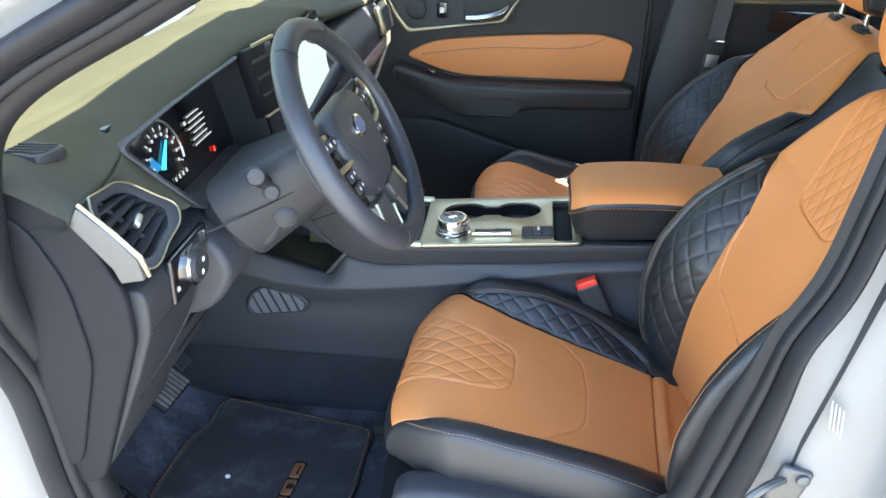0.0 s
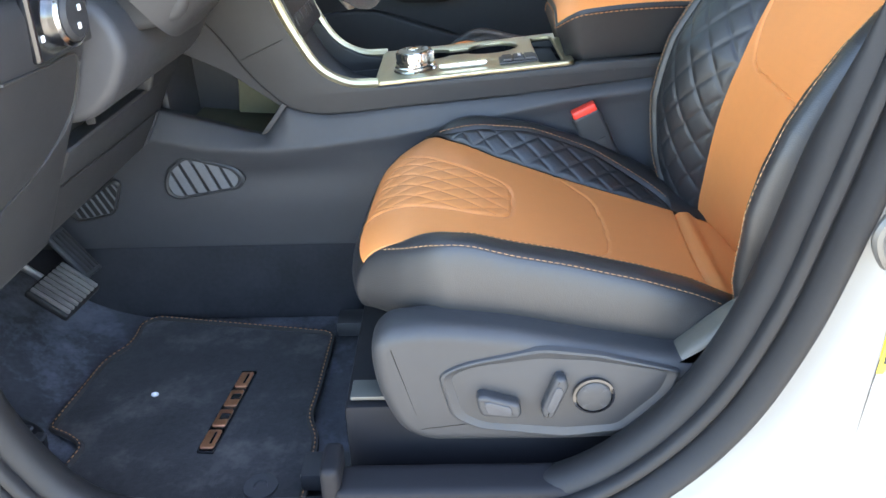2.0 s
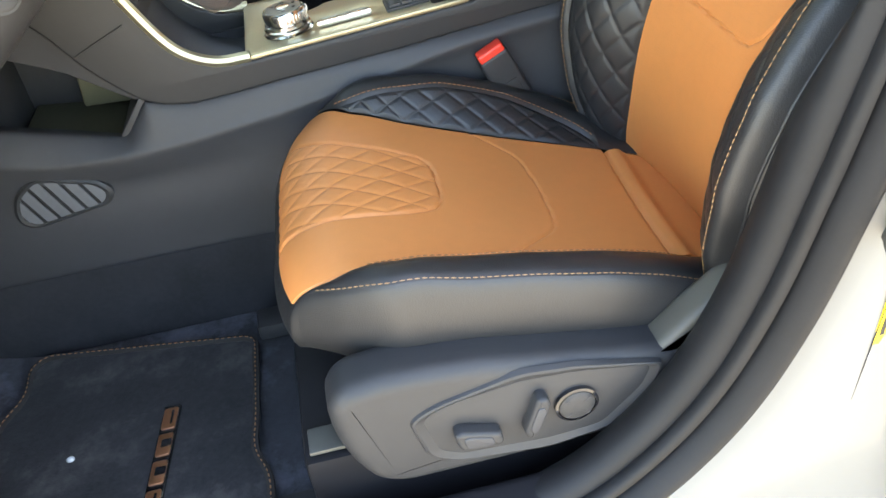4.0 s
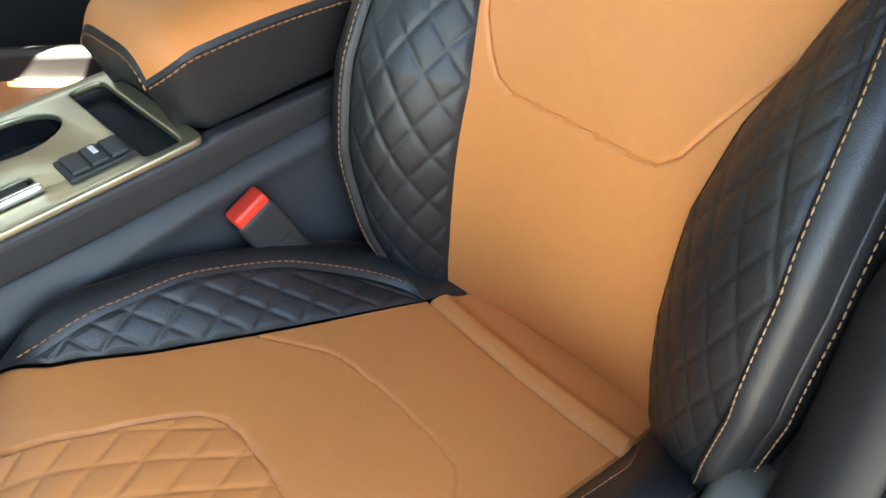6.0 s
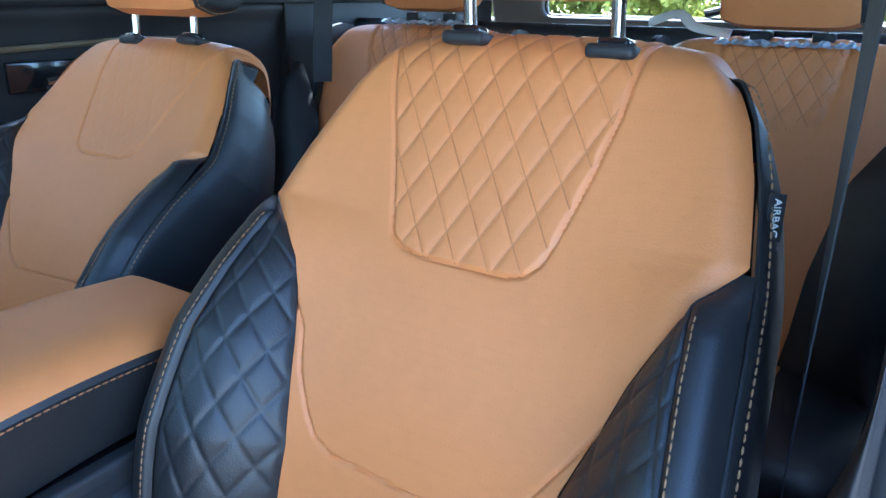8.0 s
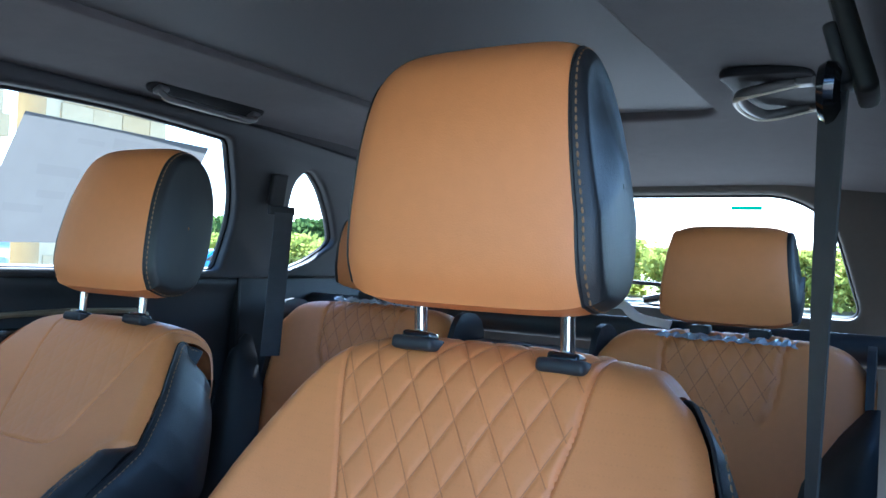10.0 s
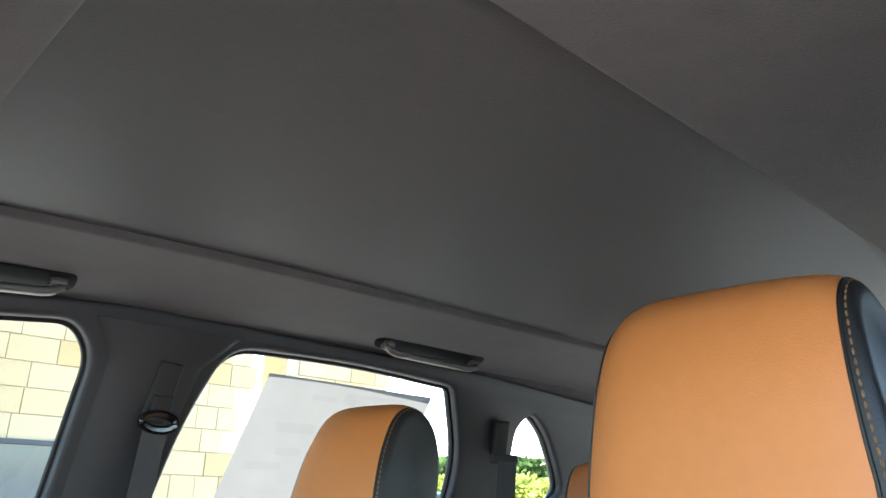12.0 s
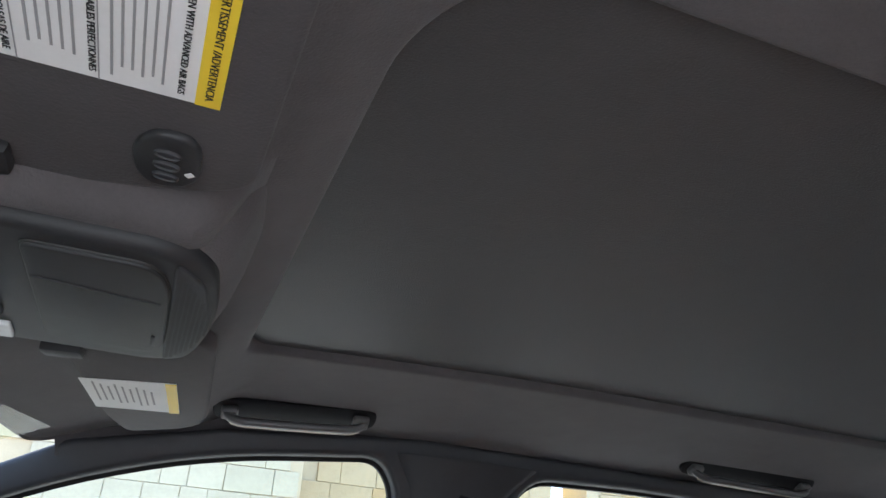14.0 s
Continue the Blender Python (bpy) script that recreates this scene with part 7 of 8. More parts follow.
part("striker_loop", tube(catmull([(0.470, -0.892, 1.058), (0.440, -0.915, 1.062), (0.425, -0.918, 1.040), (0.438, -0.915, 1.014), (0.468, -0.892, 1.012)], 24), 0.0048, 8), GREYSAT, stk, "steel loop")
for dz in (-0.026, 0.026):
    part("bolt", lathe([(0.007, 0), (0.007, 0.004), (0.004, 0.006)], facing((0.482 + dz * 0.25, -0.893, 1.035 + dz), (0, -1, 0)), 12), GREYSAT, stk)

for ob in stk.children:
    ob.location += Vector((-0.006, 0.046, -0.042))
stk.scale, stk.location = (1.175,) * 3, Vector((-0.060, 0.2485, -0.2608)) + Vector(stk.location) * 1.175
# printed labels on the white pillar
lab = thing("pillar_label", "white and yellow printed safety label on the white pillar", "label", at=(0.455, -0.843, 0.86))
part("label_sheet", prism(rounded([(0.440, 0.925), (0.492, 0.915), (0.486, 0.790), (0.440, 0.800)], 0.003, 2), -0.8425, -0.8418, "y"), PAPER, lab, smooth=False)
part("yellow_band", prism([(0.428, 0.935), (0.4395, 0.933), (0.4395, 0.842), (0.428, 0.843)], -0.8428, -0.8420, "y"), YELLOW, lab, "yellow band", smooth=False)
part("round_mark", lathe([(0.0075, 0), (0.0075, 0.0008)], facing((0.434, -0.842, 0.829), (0, -1, 0)), 20), GREYINK, lab)
for k in range(6):
    part("print_line", rbox((0.4445 + 0.0075 * k, -0.8428, 0.862 - 0.004 * (k % 3)), (0.0022, 0.0006, 0.105 - 0.012 * (k % 3)), 0), GREYINK, lab, smooth=False)
part("print_line", rbox((0.4335, -0.8431, 0.888), (0.0035, 0.0006, 0.070), 0), INK, lab, smooth=False)
for k in range(2):
    part("red_rule", rbox((0.4480 + 0.022 * k, -0.8429, 0.850), (0.0008, 0.0006, 0.10), 0), RED, lab, smooth=False)
lab.scale, lab.location = (1.175,) * 3, Vector((-0.017, 0.2485, -0.2508)) + Vector(lab.location) * 1.175
lab = thing("pillar_sticker", "small grey printed mark on the white pillar", "label", at=(0.458, -0.838, 1.10))
for k in range(4):
    part("print_line", rbox((0.452 + 0.0045 * k, -0.8385, 1.100 - 0.004 * k), (0.0018, 0.0008, 0.036), 0, (0, -8, 0)), GREYINK, lab, smooth=False)
lab.scale, lab.location = (1.175,) * 3, Vector((-0.017, 0.2375, -0.2508)) + Vector(lab.location) * 1.175


# ---- rear bench ----
def rear_seat(y0, y1, label):
    s = thing("back_bench_seat", label, "seat", "rear seats", at=(1.3, 0.5 * (y0 + y1), 0.6))
    mid, half = 0.5 * (y0 + y1), 0.5 * (y1 - y0)
    prof = catmull([(1.36, 0.66), (1.345, 0.78), (1.365, 0.92), (1.405, 1.06), (1.445, 1.17), (1.465, 1.225), (1.49, 1.252), (1.54, 1.255), (1.585, 1.235), (1.60, 1.18), (1.57, 0.9), (1.54, 0.66)], 150)
    S = np.linspace(-1, 1, 111)
    tx, tz = np.gradient(prof[:, 0]), np.gradient(prof[:, 1])
    tl = np.hypot(tx, tz)
    nx, nz = -tz / tl, tx / tl
    F = -0.030 * np.abs(S[None]) ** 10 + 0 * prof[:, :1]
    top = smooth01((prof[:, 1] - 1.19) / 0.07)[:, None]
    width = half * (1 - 0.06 * top)
    P = np.stack([prof[:, :1] + nx[:, None] * F, mid + width * S[None], prof[:, 1:] + nz[:, None] * F - 0.02 * top * np.abs(S[None]) ** 6], -1)
    arc = np.concatenate([[0], np.cumsum(np.linalg.norm(np.diff(prof, axis=0), axis=1))])
    it = int(np.argmax(prof[:, 1]))
    at = lambda z: float(np.interp(z, prof[:it, 1], arc[:it]))
    U, V = np.repeat((half * S)[None], len(prof), 0), np.repeat(arc[:, None], len(S), 1)
    q0, q1 = at(1.115), at(1.25)
    qh = ip(V, [q0, q0 + 0.03, q1], [0.065, 0.085, 0.108])
    inside = smooth01((qh - np.abs(U)) / 0.008) * smooth01((V - q0) / 0.008)
    rise = inside * quilt(U, V - q0, 0.036, 0.058, 0.0040, 0.004)
    rise = rise + seam_groove(U, V, [(-0.112, q1 + 0.05), (-0.108, q1), (-0.088, q0 + 0.03), (-0.07, q0), (0.07, q0), (0.088, q0 + 0.03), (0.108, q1), (0.112, q1 + 0.05)], 0.004, 0.005)
    w0 = at(0.97)
    rise = rise + seam_groove(U, V, [(-0.25, w0 + 0.09), (-0.12, w0 + 0.03), (-0.07, w0), (0.07, w0), (0.12, w0 + 0.03), (0.25, w0 + 0.09)], 0.004, 0.004)
    N = normals(P)
    N *= -np.sign(N[40, 55, 0])
    bk = part("backrest", grid_mesh("backrest", P + N * rise[..., None]), TAN, s, "tan leather backrest with a quilted top panel")
    quilt_thread(P + N * rise[..., None], U, arc, -qh, qh, q0, q1 + 0.02, 0.036, 0.058, 0.0, 0.0, 0.0011, bk)
    for sg in (-1, 1):
        part("backrest_side", prism(rounded([(x, z) for x, z in prof[::6]], 0.002, 1), mid + sg * half * 0.992, mid + sg * half * 0.94, "y"), BLACK, bk, "black leather side")
    # black bolster on the outer edge
    out = -1 if mid < 0 else 1
    zz = [0.68, 0.80, 0.90, 1.046, 1.122, 1.17]
    rr = [k for k in range(it) if 0.68 < prof[k, 1] < 1.168]
    rows = []
    for k in rr:
        y0b = float(np.interp(prof[k, 1], zz, [0.505, 0.525, 0.535, 0.566, 0.615, 0.655]))
        w = np.linspace(0, 1, 12)
        lift = 0.006 + 0.040 * np.sin(w * math.pi * 0.62) * min(1, (0.665 - y0b) / 0.06)
        rows.append([(prof[k, 0] + nx[k] * f, out * (y0b + (0.668 - y0b) * t), prof[k, 1] + nz[k] * f) for t, f in zip(w, lift)])
    part("side_bolster", grid_mesh("side_bolster", np.array(rows)), BLACK, bk, "black leather outer bolster")
    C = catmull([(0.98, 0.64), (0.955, 0.70), (0.985, 0.755), (1.10, 0.765), (1.25, 0.745), (1.37, 0.735)], 40)
    P = np.array([[(x, mid + half * t, z - 0.02 * abs(t) ** 8) for t in np.linspace(-1, 1, 25)] for x, z in C])
    cut = 17 if out > 0 else 8
    tan_p, dark_p = (P[:, :cut], P[:, cut - 1:]) if out > 0 else (P[:, cut - 1:], P[:, :cut])
    cu = part("cushion", grid_mesh("cushion", tan_p), TAN, s, "tan leather cushion")
    part("cushion_bolster", grid_mesh("cushion_bolster", dark_p), BLACK, cu, "black leather outer edge of the cushion")
    part("cushion_base", rbox((1.16, mid, 0.60), (0.36, 2 * half - 0.01, 0.24), 0.02), BLACK, s, "black cushion base")
    return s


def rear_headrest(yc, label):
    h = thing("rear_headrest", label, "headrest", "rear headrests", at=(1.51, yc, 1.27))
    loop = catmull([(1.462, 1.280), (1.450, 1.33), (1.452, 1.40), (1.470, 1.438), (1.50, 1.448), (1.535, 1.432), (1.55, 1.37), (1.54, 1.30), (1.505, 1.274), (1.462, 1.280)], 49)[:-1]
    cen = np.array([1.50, 1.365])
    rest = None
    for nm, q, mt, lab in (("pad", np.linspace(-0.86, 0.86, 25), TAN, "tan leather pad"), ("pad_side", np.linspace(0.86, 1, 8), TAN if yc < 0 else BLACK, "leather side"), ("pad_side", np.linspace(-0.86, -1, 8), BLACK if yc < 0 else TAN, "leather side")):
        rows = []
        for k in q:
            t = max(0.0, (abs(k) - 0.86) / 0.14)
            sc = (1 - abs(k * 0.9) ** 5) ** 0.33 if t == 0 else (1 - 0.774 ** 5) ** 0.33 * (1 - t ** 3) ** 0.5
            yy = yc + math.copysign(min(abs(k), 0.86) * 0.112 + 0.014 * (t ** 0.6), k)
            wdt = 1.01 - 0.065 * np.clip((loop[:, 1] - 1.365) / 0.07, -1, 1)
            rows.append([(cen[0] + (p[0] - cen[0]) * sc, yc + (yy - yc) * w, cen[1] + (p[1] - cen[1]) * sc) for p, w in zip(loop, wdt)])
        ob = part(nm, grid_mesh(nm, np.array(rows), loop_v=True), mt, rest or h, lab)
        rest = rest or ob
    for sg in (-1, 1):
        part("headrest_post", tube([(1.508, yc + sg * 0.05, 1.245), (1.508, yc + sg * 0.05, 1.31)], 0.006, 10), CHROME, h, "chrome post")
        part("post_guide", rbox((1.508, yc + sg * 0.05, 1.262), (0.032, 0.034, 0.018), 0.005), PLAST, h, "black post guide")
    # torn wrapping left round the posts
    rng = np.random.RandomState(int(abs(yc) * 1000))
    rows = []
    for k in range(44):
        y = yc - 0.115 + 0.23 * k / 43
        rows.append([(1.474 + 0.010 * rng.rand(), y, 1.252 + 0.008 * rng.rand()), (1.466 + 0.006 * rng.rand(), y + 0.006 * rng.rand(), 1.249 + 0.006 * rng.rand() ** 2), (1.468, y, 1.245 + 0.005 * rng.rand())])
    part("wrapping", grid_mesh("wrapping", np.array(rows)), FILM, h, "torn clear plastic wrapping", smooth=False)
    return h


bench = [rear_seat(-0.66, -0.19, "tan leather rear seat behind the driver, plastic wrap on its top"), rear_seat(0.10, 0.605, "tan leather rear seat behind the passenger")]
mids = thing("rear_middle_seat", "black middle section of the rear bench", "seat", at=(1.45, -0.01, 0.6))
part("middle_back", prism(rounded([(1.40, 0.66), (1.42, 0.95), (1.50, 1.20), (1.60, 1.20), (1.58, 0.66)], 0.03, 4), -0.186, 0.098, "y", 0.012, 3), BLACK, mids)
part("middle_latch", rbox((1.50, -0.03, 1.195), (0.03, 0.06, 0.02), 0.005), PLAST, mids)
part("middle_cushion", rbox((1.17, -0.01, 0.64), (0.40, 0.34, 0.22), 0.03, seg=3), BLACK, mids)
bench += [rear_headrest(-0.432, "tan rear headrest behind the driver with clear wrap below"), rear_headrest(0.311, "tan rear headrest behind the passenger")]
sh = thing("parcel_cover", "black cargo cover roll with a white plastic clip", "cover", at=(1.65, -0.1, 1.24))
part("cover_roll", tube([(1.68, -0.68, 1.235), (1.68, 0.68, 1.235)], 0.030, 12), PLAST, sh)
part("cover_clip", tube(catmull([(1.62, -0.14, 1.275), (1.62, -0.20, 1.292), (1.62, -0.23, 1.27), (1.62, -0.30, 1.258)], 20), 0.012, 8, flat=0.4), PAPER, sh, "white plastic clip")
for ob in bench + [mids, sh]:
    ob.scale, ob.location = (1.11,) * 3, Vector((-0.0090, 0.0743, -0.1502)) + Vector(ob.location) * 1.11
bench[-1].location.z += 0.017

# ---- roof fittings ----
def grab_handle(p0, p1, sgn, label):
    p0, p1 = Vector(p0), Vector(p1)
    h = thing("grab_handle", label, "grab handle", "grab handles", at=tuple((p0 + p1) / 2))
    d = (p1 - p0).normalized()
    m = facing((p0 + p1) / 2, (0, -sgn * 0.45, -0.9), tuple(d))
    n = (p1 - p0).length
    back = prism(rounded([(-0.022, -n / 2 - 0.022), (0.022, -n / 2 - 0.022), (0.022, n / 2 + 0.022), (-0.022, n / 2 + 0.022)], 0.020, 5), -0.006, 0.004, "z", 0.003)
    bmesh.ops.transform(back, matrix=m, verts=back.verts)
    part("handle_recess", back, DARKP, h, "dark recess")
    line = catmull([(0, -n / 2, 0.0), (0, -n / 2 + 0.002, 0.014), (0, -n / 2 + 0.018, 0.023), (0, -n / 4, 0.025), (0, n / 4, 0.025), (0, n / 2 - 0.018, 0.023), (0, n / 2 - 0.002, 0.014), (0, n / 2, 0.0)], 44)
    part("grip", tube([m @ Vector(q) for q in line], 0.0085, 12, flat=0.8), GRIP, h, "dark grey grip")
    part("grip_edge", tube([m @ (Vector(q) + Vector((0.007 * sgn, 0, 0.002))) for q in line[6:-6]], 0.0030, 8), PALEG, h, "pale satin edge of the grip")
    for sg in (-1, 1):
        foot = rbox((0, sg * (n / 2 - 0.004), 0.008), (0.024, 0.026, 0.014), 0.005, seg=3)
        bmesh.ops.transform(foot, matrix=m, verts=foot.verts)
        part("grip_foot", foot, GRIP, h)
    return h


PALEG = surface("pale_satin_edge", (0.48, 0.45, 0.36), 0.35, metal=0.3, vary=0.08, scale=9)
GRIP = surface("grey_grip_plastic", (0.10, 0.097, 0.097), 0.32, vary=0.1, scale=9, grain=0.15, grain_scale=1200)
grab_handle((0.237, 0.615, 1.672), (0.45, 0.603, 1.694), 1, "dark grey grab handle over the front passenger window")
grab_handle((1.10, 0.603, 1.692), (1.372, 0.610, 1.687), 1, "dark grey grab handle over the rear passenger window")
# the one behind the driver hangs inwards, as a flat loop
hd = thing("grab_handle", "dark grab handle with a pale edge above the rear driver window", "grab handle", "grab handles", at=(1.54, -0.49, 1.70))
part("handle_recess", prism(rounded([(1.385, -0.415), (1.60, -0.425), (1.76, -0.455), (1.76, -0.56), (1.40, -0.56)], 0.04, 5), 1.688, 1.703, "z", 0.005, 3), DARKP, hd, "dark recess")
loop_h = catmull([(1.455, -0.545, 1.690), (1.450, -0.475, 1.676), (1.462, -0.445, 1.672), (1.50, -0.437, 1.671), (1.60, -0.442, 1.671), (1.650, -0.458, 1.672), (1.664, -0.485, 1.676), (1.670, -0.548, 1.690)], 60)
part("grip", tube(loop_h, 0.0105, 10, flat=0.8), GRIP, hd, "dark grey grip")
part("grip_edge", tube(loop_h + np.array((0.0, 0.006, -0.008)), 0.0050, 8), PALEG, hd, "pale satin edge of the grip")
part("grip_foot", rbox((1.455, -0.545, 1.686), (0.034, 0.03, 0.016), 0.006, seg=3), GRIP, hd)
part("grip_foot", rbox((1.670, -0.548, 1.686), (0.034, 0.03, 0.016), 0.006, seg=3), GRIP, hd)


def label_lines(parent, x0, x1, y0, y1, z, n, seed, blank=()):
    rng = random.Random(seed)
    for k in range(n):
        x = x1 - (x1 - x0) * (k + 0.5) / n
        if k in blank:
            continue
        yend = y1 - (y1 - y0) * rng.uniform(0.0, 0.07)
        part("print_line", rbox((x, 0.5 * (y0 + yend), z), ((x1 - x0) / n * 0.26, yend - y0, 0.0003), 0), GREYINK, parent, smooth=False)


vz = 1.622
vis = thing("sun_visor", "dark cloth driver sun visor with a large warning label", "sun visor", "sun visors", at=(0.05, -0.33, vz))
vo = rounded([(0.156, -0.54), (0.153, -0.176), (0.128, -0.158), (-0.02, -0.118), (-0.05, -0.14), (-0.06, -0.54)], [0.02, 0.045, 0.03, 0.02, 0.02, 0.02], 6)
part("visor_board", prism(vo, vz, vz + 0.018, "z", 0.006, 3), VISORM, vis)
lb = part("warning_label", rbox((0.062, -0.366, vz - 0.0006), (0.122, 0.220, 0.0008), 0), PAPER, vis, "white and yellow printed label", smooth=False)
part("yellow_band", rbox((0.1165, -0.366, vz - 0.0013), (0.013, 0.220, 0.0006), 0), YELLOW, lb, "yellow band", smooth=False)
down = lambda x, y: Matrix.Translation((x, y, vz - 0.0018)) @ Matrix(((0, 1, 0), (1, 0, 0), (0, 0, -1))).to_4x4()
for words, size, xx in (("AVERTISSEMENT /ADVERTENCIA", 0.0060, 0.1165), ("EVEN WITH ADVANCED AIR BAGS", 0.0050, 0.1025), ("GONFLABLES PERFECTIONNES", 0.0050, 0.0605), ("BOLSAS DE AIRE", 0.0050, 0.0220)):
    lettering(words, size, down(xx, -0.262), INK, lb, 0.0002, align="RIGHT")
for xs in (0.0635, 0.0260):
    part("rule_line", rbox((xs, -0.366, vz - 0.0014), (0.0006, 0.22, 0.0003), 0), GREYINK, lb, smooth=False)
label_lines(lb, 0.067, 0.096, -0.47, -0.262, vz - 0.0014, 6, 3)
label_lines(lb, 0.030, 0.055, -0.47, -0.262, vz - 0.0014, 5, 5)
label_lines(lb, 0.002, 0.016, -0.47, -0.262, vz - 0.0014, 3, 7)
pod = part("garage_remote", prism(rounded([(0.080, -0.205), (0.092, -0.224), (0.112, -0.224), (0.119, -0.210), (0.120, -0.180), (0.110, -0.166), (0.092, -0.164), (0.083, -0.176)], 0.012, 5), vz - 0.005, vz + 0.002, "z", 0.003, 3), PLAST, vis, "black remote with three buttons")
for k in range(3):
    part("remote_button", put_in(lathe([(0.0078, 0), (0.0078, 0.0015), (0.0070, 0.0022), (0.0062, 0.0010), (0.003, 0.0018)], None, 24), Matrix.Translation((0.1005, -0.206 + 0.0125 * k, vz - 0.005)) @ pose(0, 0, 0, 180, 0, 6) @ Matrix.Diagonal((1.0, 0.50, 1, 1))), PLASTG, pod)
part("print_mark", rbox((0.114, -0.188, vz - 0.0058), (0.004, 0.005, 0.0005), 0, (0, 0, 45)), PAPER, pod, smooth=False)
part("visor_clip", rbox((0.004, -0.155, vz - 0.003), (0.02, 0.030, 0.012), 0.005), PLAST, vis, "black clip")

for ob in list(vis.children_recursive):
    if ob.parent == vis:
        ob.location.x += 0.011

pvis = thing("sun_visor", "dark cloth passenger sun visor with a small warning label", "sun visor", "sun visors", at=(0.10, 0.33, vz))
po = rounded([(0.025, 0.165), (0.160, 0.130), (0.178, 0.150), (0.200, 0.46), (0.185, 0.520), (0.10, 0.60), (0.07, 0.50)], [0.02, 0.02, 0.03, 0.03, 0.03, 0.03, 0.03], 6)
part("visor_board", prism(po, vz - 0.004, vz + 0.016, "z", 0.006, 3), VISORM, pvis)
lb = part("warning_label", prism([(0.045, 0.325), (0.150, 0.291), (0.163, 0.430), (0.062, 0.455)], vz - 0.0052, vz - 0.0044, "z"), PAPER, pvis, "white and yellow printed label", smooth=False)
part("yellow_band", prism([(0.138, 0.296), (0.150, 0.291), (0.163, 0.430), (0.151, 0.434)], vz - 0.0060, vz - 0.0053, "z"), YELLOW, lb, "yellow band", smooth=False)
for k in range(9):
    x = 0.058 + 0.008 * k
    part("print_line", rbox((x + 0.006, 0.372, vz - 0.0055), (0.0022, 0.085 - 0.012 * (k % 3), 0.0003), 0, (0, 0, -6)), GREYINK, lb, smooth=False)
part("visor_clip", rbox((0.035, 0.215, vz - 0.006), (0.040, 0.022, 0.014), 0.005, (0, 0, -12)), PLASTG, pvis, "grey clip")

ohc = thing("overhead_console", "black overhead console with sunglass box and mesh end", "overhead console", at=(0.04, YC, 1.62))
oo = rounded([(-0.16, -0.118), (0.124, -0.120), (0.156, -0.085), (0.167, YC), (0.156, 0.105), (0.124, 0.134), (-0.16, 0.130)], [0.01, 0.05, 0.05, 0.08, 0.05, 0.05, 0.01], 6)
part("console_body", prism(oo, 1.594, 1.620, "z", 0.010, 4), PLAST, ohc, "black console body")
part("cloth_collar", grid_mesh("cloth_collar", np.array([[(0.02 + (x - 0.02) * kx, YC + (y - YC) * ky, z) for x, y in oo] for kx, ky, z in ((0.98, 0.98, 1.606), (1.02, 1.03, 1.614), (1.07, 1.07, 1.628), (1.12, 1.11, 1.652), (1.17, 1.15, 1.690))]), loop_v=True), LINER, ohc, "headliner cloth swelling round the console")
part("mesh_end", prism(rounded([(0.128, -0.108), (0.151, -0.075), (0.162, YC), (0.151, 0.098), (0.130, 0.120)], 0.012, 4), 1.5925, 1.597, "z", 0.0015), PLASTG, ohc, "fine mesh panel")
rng = random.Random(4)
V, F = [], []
for i in range(8):
    for j in range(44):
        x, y = 0.133 + 0.0037 * i, -0.092 + 0.0047 * j + (0.0023 if i % 2 else 0)
        if x < 0.162 - 0.9 * (y - YC) ** 2 / 0.32 - 0.002:
            n0 = len(V)
            V += [(x - 0.0012, y - 0.0015, 1.5921), (x + 0.0012, y - 0.0015, 1.5921), (x + 0.0012, y + 0.0015, 1.5921), (x - 0.0012, y + 0.0015, 1.5921)]
            F.append((n0, n0 + 3, n0 + 2, n0 + 1))
me = bpy.data.meshes.new("mesh_pattern")
me.from_pydata(V, [], F)
part("mesh_pattern", me, INK, ohc, "dark holes of the mesh", smooth=False, kind="stuff")
bx = rounded([(0.030, -0.098), (0.116, -0.098), (0.127, -0.06), (0.129, 0.070), (0.118, 0.100), (0.034, 0.092)], [0.01, 0.02, 0.02, 0.02, 0.02, 0.01], 4)
part("sunglass_lid", prism(bx, 1.590, 1.597, "z", 0.002), PLAST, ohc, "flat lid")
part("lid_gap", tube([(x, y, 1.594) for x, y in bx], 0.0016, 5, True), INK, ohc)
part("lid_crease", tube([(0.034, -0.045, 1.590), (0.122, -0.032, 1.590)], 0.0010, 5), PLASTG, ohc)
part("lid_latch", rbox((0.120, 0.058, 1.5895), (0.003, 0.026, 0.002), 0.0008), PLASTG, ohc)
for yy in (-0.085, 0.098):
    part("map_lamp", rbox((-0.020, yy, 1.5925), (0.055, 0.034, 0.006), 0.003, seg=3), surface("lamp_lens", (0.6, 0.62, 0.62), 0.25), ohc, "clear map lamp lens")
for k in range(4):
    part("lamp_button", rbox((-0.010, -0.045 + 0.03 * k, 1.5925), (0.030, 0.022, 0.006), 0.002), PLASTG, ohc, "ribbed button")

# ---- price sheet in the rear window ----
mt = thin_sheet("thin_paper", 0.12, 0.16, (1.0, 0.97, 0.90))
sheet = thing("price_sheet", "large grey paper price sheet stuck inside the rear window", "paper sheet", at=(1.05, 0.72, 1.5))
def on_glass(x, z, d=0.004):
    return (x, YC + wall_y(z) - d, z)
bm = bmesh.new()
bm.faces.new([bm.verts.new(on_glass(*p)) for p in ((0.905, 1.612), (1.350, 1.608), (1.285, 1.375), (0.850, 1.362))])
part("sheet", bm, mt, sheet, smooth=False)
